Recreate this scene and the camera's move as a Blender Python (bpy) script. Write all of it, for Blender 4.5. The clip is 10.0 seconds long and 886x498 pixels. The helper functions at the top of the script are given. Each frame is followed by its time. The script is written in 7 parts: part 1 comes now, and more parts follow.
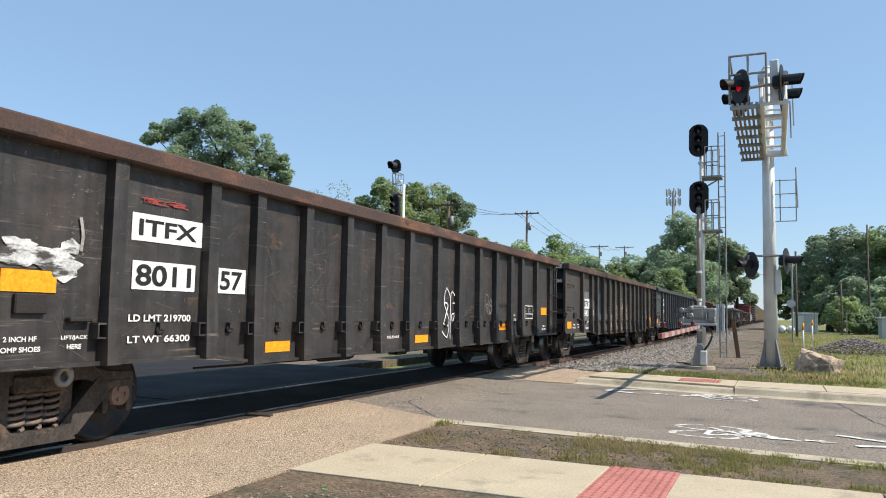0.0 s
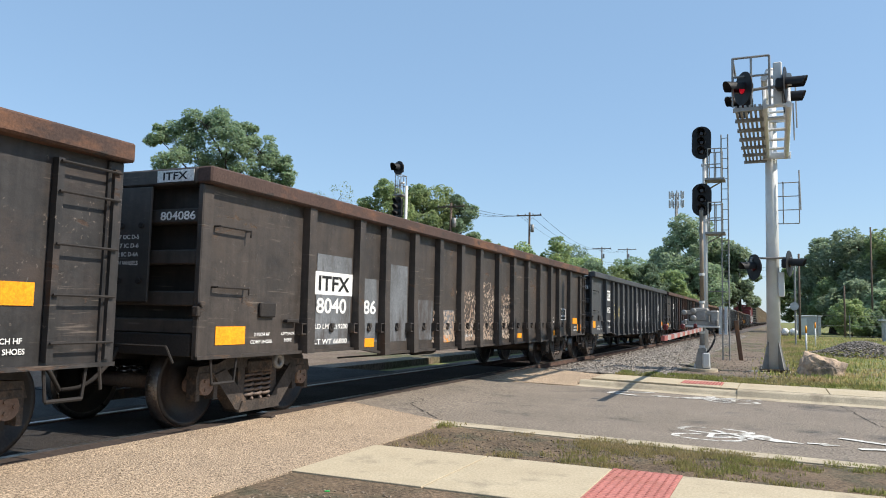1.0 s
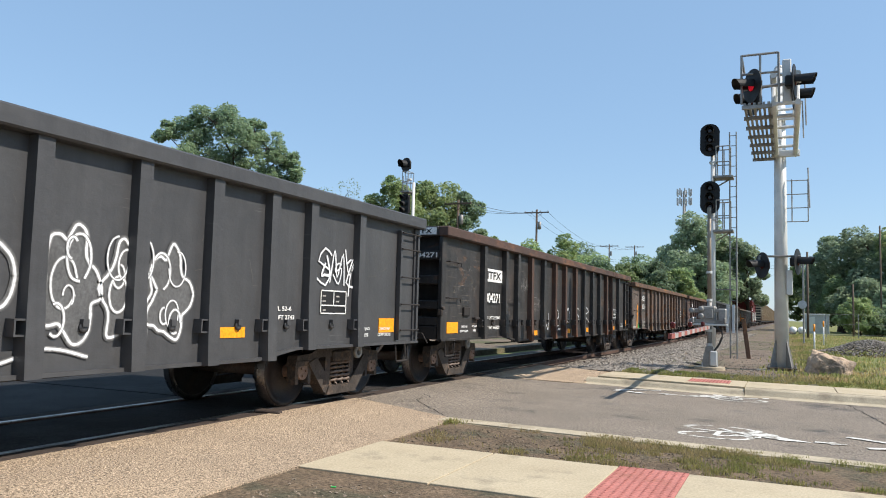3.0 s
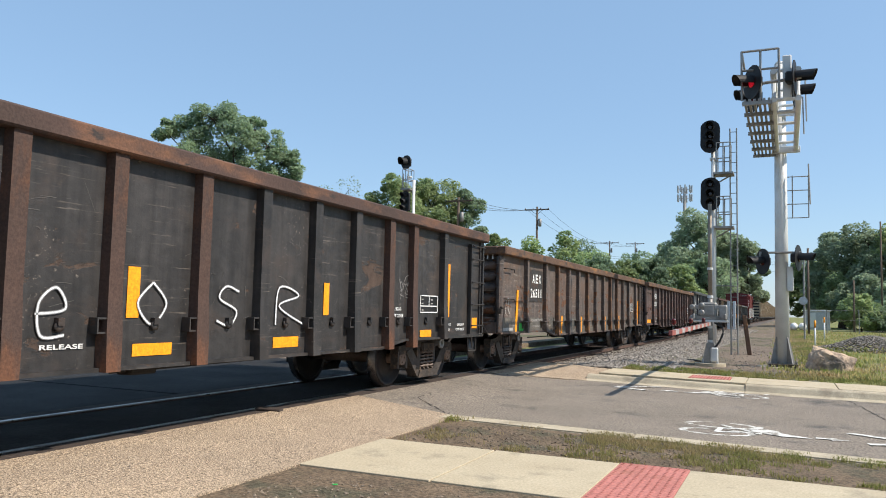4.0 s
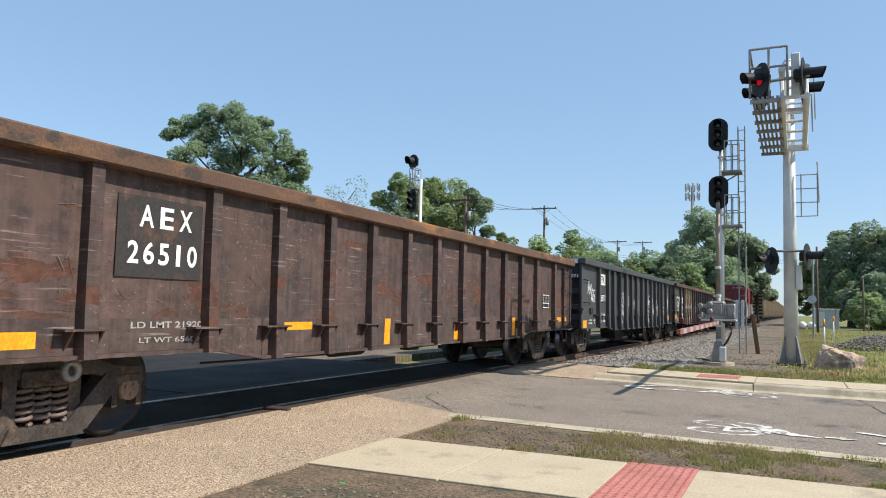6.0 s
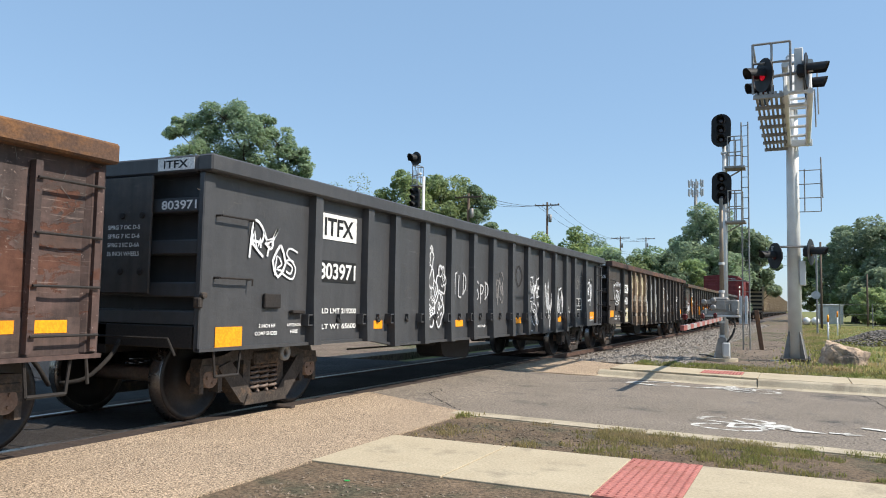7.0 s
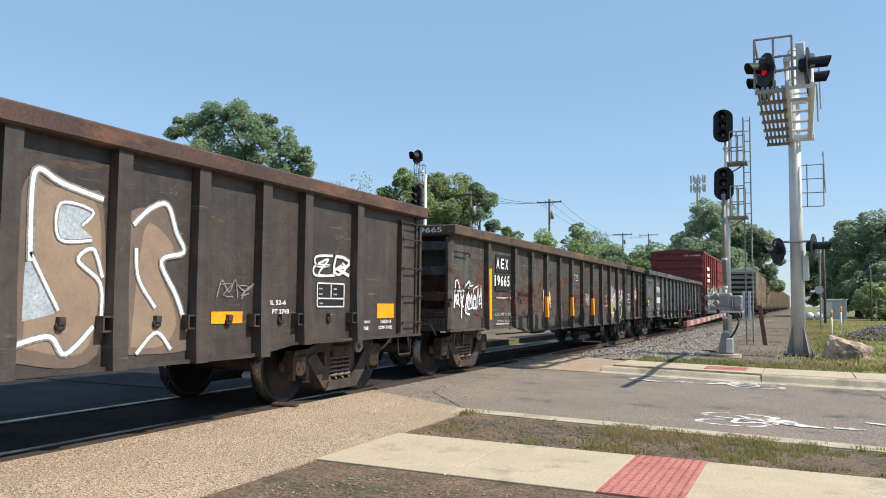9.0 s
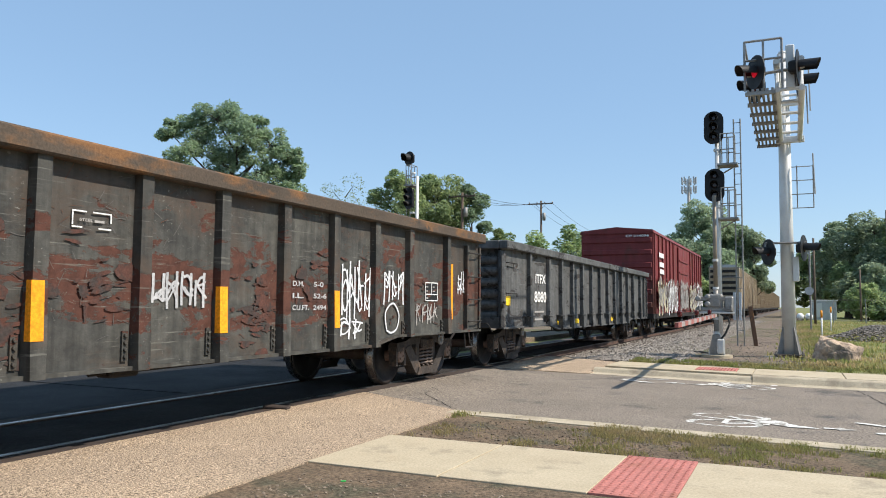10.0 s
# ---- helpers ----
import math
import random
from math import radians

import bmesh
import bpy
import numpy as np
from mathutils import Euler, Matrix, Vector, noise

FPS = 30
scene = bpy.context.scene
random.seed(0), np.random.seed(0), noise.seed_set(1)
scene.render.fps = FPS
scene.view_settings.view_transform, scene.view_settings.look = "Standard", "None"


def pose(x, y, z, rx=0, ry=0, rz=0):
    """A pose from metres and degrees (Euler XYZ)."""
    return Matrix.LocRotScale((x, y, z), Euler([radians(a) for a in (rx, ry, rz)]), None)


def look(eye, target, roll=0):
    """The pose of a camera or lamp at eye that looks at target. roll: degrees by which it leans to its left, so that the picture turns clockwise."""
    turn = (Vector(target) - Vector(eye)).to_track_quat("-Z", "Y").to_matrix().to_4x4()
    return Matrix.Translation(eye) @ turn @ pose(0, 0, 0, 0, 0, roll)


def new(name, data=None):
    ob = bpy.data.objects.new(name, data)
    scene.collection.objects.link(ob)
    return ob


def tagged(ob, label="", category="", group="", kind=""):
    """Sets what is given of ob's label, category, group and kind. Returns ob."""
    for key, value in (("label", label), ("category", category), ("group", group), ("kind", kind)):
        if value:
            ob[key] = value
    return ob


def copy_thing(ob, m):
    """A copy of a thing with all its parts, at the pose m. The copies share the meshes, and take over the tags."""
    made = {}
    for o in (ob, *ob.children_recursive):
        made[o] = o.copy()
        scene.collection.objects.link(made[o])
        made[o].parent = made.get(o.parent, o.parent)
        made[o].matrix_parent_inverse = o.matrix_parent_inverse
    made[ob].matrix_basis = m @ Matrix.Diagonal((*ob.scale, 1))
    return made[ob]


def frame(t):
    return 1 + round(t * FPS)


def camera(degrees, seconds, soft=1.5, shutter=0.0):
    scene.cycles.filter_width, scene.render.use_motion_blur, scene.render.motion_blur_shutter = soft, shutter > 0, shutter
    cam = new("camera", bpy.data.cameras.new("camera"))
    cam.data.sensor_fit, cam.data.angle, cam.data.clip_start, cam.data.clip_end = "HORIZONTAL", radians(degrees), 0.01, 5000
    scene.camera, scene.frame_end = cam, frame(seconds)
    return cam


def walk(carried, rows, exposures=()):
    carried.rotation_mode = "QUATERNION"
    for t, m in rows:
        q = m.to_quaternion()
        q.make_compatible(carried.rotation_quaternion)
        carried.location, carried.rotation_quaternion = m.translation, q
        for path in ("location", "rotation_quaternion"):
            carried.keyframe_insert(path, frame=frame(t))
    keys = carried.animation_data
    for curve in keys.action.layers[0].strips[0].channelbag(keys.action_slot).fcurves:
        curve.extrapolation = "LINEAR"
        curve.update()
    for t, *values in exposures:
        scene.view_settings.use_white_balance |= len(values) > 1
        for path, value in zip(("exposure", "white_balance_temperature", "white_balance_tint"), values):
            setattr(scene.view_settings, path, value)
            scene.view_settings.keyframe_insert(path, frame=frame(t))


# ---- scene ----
cam = camera(60.62, 10.0, soft=1.0)
EYE = (6.713, 0.0, 1.275)


def aim(yaw, pitch, roll):
    """A pose at the eye: yaw to the left of the track's line, pitch up, roll."""
    a, b = radians(yaw), radians(pitch)
    way = Vector((-math.sin(a) * math.cos(b), math.cos(a) * math.cos(b), math.sin(b)))
    return look(EYE, Vector(EYE) + way * 10, roll)


AIMS = [
    (0.0, 23.710, 4.810, 1.163),
    (0.5, 23.766, 4.874, 1.144),
    (1.0, 23.905, 4.938, 1.299),
    (1.5, 24.084, 4.991, 1.387),
    (2.0, 24.271, 4.954, 1.599),
    (2.5, 24.401, 4.823, 1.638),
    (4.0, 24.462, 4.492, 1.360),
    (4.5, 24.519, 4.463, 1.234),
    (5.0, 24.682, 4.462, 1.218),
    (5.5, 24.897, 4.452, 1.344),
    (7.0, 25.226, 4.197, 1.059),
    (7.5, 25.236, 4.051, 0.831),
    (8.0, 25.318, 3.974, 0.698),
    (8.5, 25.402, 3.964, 0.685),
    (9.0, 25.406, 4.030, 0.611),
    (9.5, 25.191, 4.074, 0.610),
    (10.0, 24.796, 4.158, 0.492),
]
walk(cam, [(t, aim(a, b, c)) for t, a, b, c in AIMS])

# ---- light ----
SUN = Vector((0.93, 0.12, 1.0)).normalized()
world = bpy.data.worlds.new("world")
scene.world = world
world.use_nodes = True
wn = world.node_tree.nodes
sky = wn.new("ShaderNodeTexSky")
sky.sky_type, sky.sun_disc = "NISHITA", False
sky.sun_elevation = math.asin(SUN.z)
sky.sun_rotation = math.atan2(SUN.x, SUN.y)
sky.air_density, sky.dust_density, sky.ozone_density = 1.1, 0.5, 2.2
sky.altitude = 500
wn["Background"].inputs["Strength"].default_value = 0.11
haze = wn.new("ShaderNodeMix")  # summer haze evens the sky out
haze.data_type = "RGBA"
haze.inputs["Factor"].default_value = 0.55
haze.inputs["B"].default_value = (2.02, 3.3, 4.98, 1.0)
world.node_tree.links.new(sky.outputs["Color"], haze.inputs["A"])
world.node_tree.links.new(haze.outputs["Result"], wn["Background"].inputs["Color"])
sun_data = bpy.data.lights.new("sun", "SUN")
sun_data.energy, sun_data.angle, sun_data.color = 3.9, radians(0.5), (1.0, 0.925, 0.825)
sun = new("sun", sun_data)
sun.matrix_basis = look((0, 0, 60), Vector((0, 0, 60)) - SUN)
scene.view_settings.exposure = 0.62


# ---- materials ----
def surf(name, c1, c2, scale=3.0, rough=0.8, bump=0.2, fine=40.0, metal=0.0, c3=None, amount=0.35, patch=1.2,
         stretch=(1, 1, 1), vary=0.0, spec=0.3, contrast=0.25, c4=None, speck=5.0, cover=0.2, streak=0.0):
    """A worn surface: two tones at a coarse scale, a third in patches, fine grain and relief."""
    m = bpy.data.materials.new(name)
    m.use_nodes = True
    n, l = m.node_tree.nodes, m.node_tree.links
    b = n["Principled BSDF"]
    co = n.new("ShaderNodeTexCoord")
    mp = n.new("ShaderNodeMapping")
    mp.inputs["Scale"].default_value = stretch
    l.new(co.outputs["Object"], mp.inputs["Vector"])

    def nz(s, detail, src):
        t = n.new("ShaderNodeTexNoise")
        t.inputs["Scale"].default_value, t.inputs["Detail"].default_value = s, detail
        t.inputs["Roughness"].default_value = 0.65
        l.new(src, t.inputs["Vector"])
        return t.outputs["Fac"]

    def ramp(src, a, c):
        r = n.new("ShaderNodeMapRange")
        r.inputs["From Min"].default_value, r.inputs["From Max"].default_value = a, c
        l.new(src, r.inputs["Value"])
        return r.outputs["Result"]

    def mix(fac, a, c):
        x = n.new("ShaderNodeMix")
        x.data_type = "RGBA"
        l.new(fac, x.inputs["Factor"])
        for sock, v in ((x.inputs[6], a), (x.inputs[7], c)):
            if isinstance(v, tuple):
                sock.default_value = (*v, 1)
            else:
                l.new(v, sock)
        return x.outputs[2]
    coarse = ramp(nz(scale, 6, mp.outputs[0]), 0.35, 0.65)
    grain = nz(fine, 3, co.outputs["Object"])
    col = mix(coarse, c1, c2)
    if c3:
        col = mix(ramp(nz(patch, 8, mp.outputs[0]), 0.72 - amount, 0.84 - amount), col, c3)
    if c4:
        col = mix(ramp(nz(speck, 10, mp.outputs[0]), 0.74 - cover, 0.79 - cover), col, c4)
    if streak:
        ms = n.new("ShaderNodeMapping")
        ms.inputs["Scale"].default_value = (7, 7, 0.35)
        l.new(co.outputs["Object"], ms.inputs["Vector"])
        st = n.new("ShaderNodeMapRange")
        st.inputs["From Min"].default_value, st.inputs["From Max"].default_value = 0.35, 0.7
        st.inputs["To Min"].default_value, st.inputs["To Max"].default_value = 1 - streak, 1 + streak
        l.new(nz(1.0, 5, ms.outputs[0]), st.inputs["Value"])
        hs = n.new("ShaderNodeHueSaturation")
        l.new(col, hs.inputs["Color"])
        l.new(st.outputs["Result"], hs.inputs["Value"])
        col = hs.outputs["Color"]
    g = n.new("ShaderNodeMapRange")
    g.inputs["From Min"].default_value, g.inputs["From Max"].default_value = 0.3, 0.7
    g.inputs["To Min"].default_value, g.inputs["To Max"].default_value = 1 - contrast, 1 + contrast
    l.new(grain, g.inputs["Value"])
    hsv = n.new("ShaderNodeHueSaturation")
    l.new(col, hsv.inputs["Color"])
    if vary:
        oi = n.new("ShaderNodeObjectInfo")
        geo = n.new("ShaderNodeNewGeometry")
        a = n.new("ShaderNodeMath")
        a.operation = "ADD"
        l.new(oi.outputs["Random"], a.inputs[0])
        l.new(geo.outputs["Random Per Island"], a.inputs[1])
        r = n.new("ShaderNodeMapRange")
        r.inputs["From Max"].default_value = 2.0
        r.inputs["To Min"].default_value, r.inputs["To Max"].default_value = 1 - vary, 1 + vary
        l.new(a.outputs[0], r.inputs["Value"])
        mm = n.new("ShaderNodeMath")
        mm.operation = "MULTIPLY"
        l.new(r.outputs["Result"], mm.inputs[0])
        l.new(g.outputs["Result"], mm.inputs[1])
        l.new(mm.outputs[0], hsv.inputs["Value"])
    else:
        l.new(g.outputs["Result"], hsv.inputs["Value"])
    l.new(hsv.outputs["Color"], b.inputs["Base Color"])
    b.inputs["Metallic"].default_value = metal
    b.inputs["Specular IOR Level"].default_value = spec
    rr = n.new("ShaderNodeMapRange")
    rr.inputs["To Min"].default_value, rr.inputs["To Max"].default_value = rough - 0.12, min(1, rough + 0.12)
    l.new(coarse, rr.inputs["Value"])
    l.new(rr.outputs["Result"], b.inputs["Roughness"])
    if bump:
        bp = n.new("ShaderNodeBump")
        bp.inputs["Strength"].default_value, bp.inputs["Distance"].default_value = bump, 0.02
        l.new(grain, bp.inputs["Height"])
        l.new(bp.outputs[0], b.inputs["Normal"])
    return m


def lamp_glow(name, color, strength):
    m = surf(name, color, color, rough=0.3, bump=0)
    b = m.node_tree.nodes["Principled BSDF"]
    b.inputs["Emission Color"].default_value = (*color, 1)
    b.inputs["Emission Strength"].default_value = strength
    return m


STEEL_RUST = (0.13, 0.055, 0.03)
m_rail = surf("rail_steel", (0.3, 0.28, 0.26), (0.22, 0.2, 0.19), rough=0.38, metal=0.9, bump=0.05)
m_railside = surf("rail_rust", (0.12, 0.07, 0.05), (0.07, 0.045, 0.035), rough=0.9)
m_wheel = surf("wheel_steel", (0.014, 0.012, 0.0115), (0.009, 0.008, 0.008), rough=0.5, c3=(0.035, 0.024, 0.019), amount=0.2, spec=0.35)
m_tread = surf("wheel_tread", (0.2, 0.185, 0.175), (0.11, 0.1, 0.095), rough=0.35, metal=0.9, bump=0.05)
m_truck = surf("cast_steel", (0.078, 0.063, 0.053), (0.038, 0.032, 0.028), rough=0.75, c3=(0.13, 0.088, 0.06), amount=0.2, patch=4, contrast=0.35)
m_spring = surf("spring_steel", (0.22, 0.17, 0.14), (0.12, 0.09, 0.075), rough=0.6, c3=(0.12, 0.07, 0.04), amount=0.2, patch=6)
m_cap = surf("bearing_cap", (0.16, 0.095, 0.068), (0.24, 0.165, 0.12), rough=0.6, patch=12)
m_under = surf("underframe_black", (0.022, 0.02, 0.019), (0.035, 0.03, 0.027), rough=0.85)
m_orange = surf("reflective_orange", (0.95, 0.36, 0.015), (0.85, 0.3, 0.01), rough=0.45, bump=0.03, c3=(0.45, 0.2, 0.04), amount=0.12, patch=5)
m_yellow = surf("reflective_yellow", (0.9, 0.62, 0.03), (0.8, 0.5, 0.02), rough=0.45, bump=0.03)
m_green = surf("green_placard", (0.03, 0.35, 0.06), (0.05, 0.42, 0.1), rough=0.5)
m_white = surf("stencil_white", (0.8, 0.79, 0.76), (0.66, 0.65, 0.62), rough=0.6, bump=0.05)
m_faded = surf("faded_white", (0.42, 0.4, 0.37), (0.26, 0.24, 0.22), rough=0.7, bump=0.05, patch=6)
m_black = surf("stencil_black", (0.012, 0.012, 0.012), (0.02, 0.02, 0.02), rough=0.6, bump=0)
m_gwhite = surf("spray_white", (0.82, 0.83, 0.84), (0.6, 0.61, 0.62), rough=0.5, bump=0)
m_soft = surf("spray_edge", (0.27, 0.265, 0.26), (0.13, 0.128, 0.125), scale=30, rough=0.6, bump=0)
m_gyellow = surf("spray_yellow", (0.75, 0.65, 0.25), (0.6, 0.5, 0.18), rough=0.5, bump=0)
m_gcream = surf("spray_cream", (0.6, 0.54, 0.36), (0.48, 0.43, 0.28), rough=0.6, bump=0.05, contrast=0.07, patch=3)
m_gtan = surf("spray_tan", (0.29, 0.21, 0.145), (0.215, 0.158, 0.115), rough=0.6, bump=0.05, contrast=0.07)
m_ggrey = surf("spray_grey", (0.26, 0.28, 0.3), (0.15, 0.16, 0.18), rough=0.6, bump=0.05)
m_gthin = surf("spray_thin", (0.3, 0.28, 0.27), (0.2, 0.19, 0.18), rough=0.6, bump=0)
m_concrete = surf("pale_concrete", (0.5, 0.42, 0.29), (0.44, 0.365, 0.25), scale=1.5, fine=45, rough=0.9, bump=0.2, c3=(0.34, 0.285, 0.2), amount=0.16, patch=2.0, contrast=0.18)
m_kerb = surf("kerb_concrete", (0.5, 0.425, 0.305), (0.4, 0.34, 0.245), scale=2, fine=80, rough=0.9, c3=(0.3, 0.25, 0.18), amount=0.22)
m_asphalt = surf("road_asphalt", (0.245, 0.203, 0.16), (0.205, 0.172, 0.137), scale=0.7, fine=38, rough=0.9, bump=0.8, c3=(0.1, 0.09, 0.08), amount=0.17, patch=0.9, contrast=0.75)
m_apron = surf("apron_aggregate", (0.42, 0.315, 0.215), (0.35, 0.265, 0.185), scale=0.9, fine=62, rough=0.92, bump=0.8, c3=(0.27, 0.21, 0.15), amount=0.1, patch=0.6, contrast=0.95)
m_pebble = surf("soil_pebble", (0.24, 0.19, 0.14), (0.17, 0.135, 0.1), rough=0.95, vary=0.4)
m_soil = surf("bare_soil", (0.185, 0.13, 0.082), (0.115, 0.083, 0.054), scale=1.6, fine=30, rough=0.95, bump=1.0, c3=(0.09, 0.08, 0.05), amount=0.22, contrast=0.6)
m_gravelsoil = surf("dusty_soil", (0.2, 0.15, 0.105), (0.14, 0.105, 0.08), scale=0.6, fine=14, rough=0.95, bump=1.0, contrast=0.5, c3=(0.1, 0.1, 0.05), amount=0.25, patch=0.25)
m_field = surf("grass_field", (0.15, 0.17, 0.05), (0.2, 0.195, 0.07), scale=0.4, fine=18, rough=0.95, bump=0.8, c3=(0.18, 0.145, 0.08), amount=0.18, patch=0.15)
m_ballast = surf("ballast_stone", (0.31, 0.275, 0.235), (0.19, 0.168, 0.145), scale=6, fine=60, rough=0.95, bump=0.3, vary=0.65)
# tan crossing pavement darkened in its base colour for the shade below the cars
m_crossshade = surf("crossing_shade_dark", (0.04, 0.034, 0.03), (0.026, 0.022, 0.02), scale=0.8, fine=30, rough=0.95, bump=0.8, contrast=0.5)
# near-black base colour: the shade under the train is painted into the asphalt
m_shadeasphalt = surf("asphalt_train_shade", (0.021, 0.02, 0.02), (0.014, 0.014, 0.014), scale=0.7, fine=30, rough=0.95, bump=0.8, contrast=0.5)
m_bed = surf("ballast_bed", (0.13, 0.11, 0.1), (0.09, 0.08, 0.07), scale=4, fine=30, rough=0.95, bump=0.8)
m_tie = surf("weathered_tie", (0.07, 0.05, 0.04), (0.045, 0.035, 0.03), scale=3, stretch=(0.3, 4, 4), rough=0.95)
m_tactile = surf("tactile_red", (0.5, 0.19, 0.155), (0.43, 0.165, 0.135), rough=0.8, bump=0.1, c3=(0.35, 0.14, 0.1), amount=0.2)
m_roadpaint = surf("road_paint", (0.78, 0.76, 0.7), (0.6, 0.58, 0.53), rough=0.8, bump=0.2, fine=60, c3=(0.25, 0.22, 0.18), amount=0.24, patch=9)
m_alu = surf("aluminium_paint", (0.68, 0.68, 0.66), (0.6, 0.6, 0.58), rough=0.45, metal=0.1, bump=0.02, contrast=0.06, c3=(0.5, 0.48, 0.45), amount=0.1)
m_galv = surf("galvanised", (0.33, 0.325, 0.31), (0.23, 0.22, 0.205), rough=0.55, metal=0.5, bump=0.05, contrast=0.1)
m_bronze = surf("brown_mast", (0.3, 0.25, 0.19), (0.22, 0.185, 0.145), rough=0.6, metal=0.3, bump=0.05, contrast=0.1)
m_sigblack = surf("signal_black", (0.012, 0.012, 0.013), (0.02, 0.02, 0.021), rough=0.55, bump=0)
m_lens = surf("dark_red_lens", (0.09, 0.008, 0.01), (0.06, 0.006, 0.008), rough=0.2, bump=0, spec=0.5)
m_lit = lamp_glow("lit_red_lens", (0.6, 0.008, 0.025), 0.3)
m_darklens = surf("dark_lens", (0.03, 0.025, 0.03), (0.05, 0.03, 0.03), rough=0.15, bump=0, spec=0.5)
m_gatered = surf("gate_red", (0.36, 0.1, 0.08), (0.27, 0.09, 0.075), rough=0.5, bump=0)
m_wood = surf("pole_wood", (0.13, 0.095, 0.07), (0.085, 0.065, 0.05), stretch=(1, 1, 0.1), scale=6, rough=0.9)
m_rock = surf("boulder_stone", (0.5, 0.37, 0.26), (0.38, 0.28, 0.2), scale=2.5, fine=18, rough=0.95, bump=1.0, c3=(0.19, 0.15, 0.12), amount=0.25, patch=2)
m_bark = surf("bark", (0.09, 0.07, 0.055), (0.055, 0.045, 0.035), scale=5, rough=0.95, stretch=(1, 1, 0.2))
m_boxred = surf("boxcar_red", (0.2, 0.035, 0.035), (0.15, 0.03, 0.03), rough=0.6, c3=(0.1, 0.04, 0.03), amount=0.2, stretch=(1, 1, 0.3))
m_racktan = surf("rack_tan", (0.4, 0.32, 0.22), (0.33, 0.26, 0.18), rough=0.6, c3=(0.2, 0.1, 0.06), amount=0.15, stretch=(1, 1, 0.3))
m_rackgrey = surf("rack_grey", (0.5, 0.51, 0.52), (0.42, 0.43, 0.44), rough=0.5, metal=0.3)
m_cable = surf("cable_black", (0.03, 0.03, 0.03), (0.04, 0.04, 0.04), rough=0.7, bump=0)


def leafy(name, c1, c2, c3):
    m = surf(name, c1, c2, scale=0.6, rough=0.6, bump=0, vary=0.45, c3=c3, amount=0.25, patch=0.35, spec=0.25)
    n, l = m.node_tree.nodes, m.node_tree.links
    b = n["Principled BSDF"]
    tr = n.new("ShaderNodeBsdfTranslucent")
    src = b.inputs["Base Color"].links[0].from_socket
    l.new(src, tr.inputs["Color"])
    mx = n.new("ShaderNodeMixShader")
    mx.inputs[0].default_value = 0.6
    l.new(b.outputs[0], mx.inputs[1])
    l.new(tr.outputs[0], mx.inputs[2])
    l.new(mx.outputs[0], n["Material Output"].inputs["Surface"])
    return m


m_grass = leafy("grass_blades", (0.19, 0.24, 0.06), (0.3, 0.27, 0.11), (0.4, 0.31, 0.16))
# distance haze put into the colour: paler leaves for the far trees
m_leafhaze = leafy("leaf_hazed", (0.36, 0.44, 0.29), (0.41, 0.49, 0.32), (0.3, 0.38, 0.25))
m_verge = leafy("verge_blades", (0.2, 0.23, 0.065), (0.28, 0.235, 0.1), (0.36, 0.28, 0.15))
m_leaf = leafy("leaf_green", (0.275, 0.36, 0.225), (0.32, 0.41, 0.255), (0.23, 0.315, 0.205))
m_leaflight = leafy("leaf_light", (0.34, 0.42, 0.2), (0.39, 0.46, 0.22), (0.27, 0.36, 0.18))


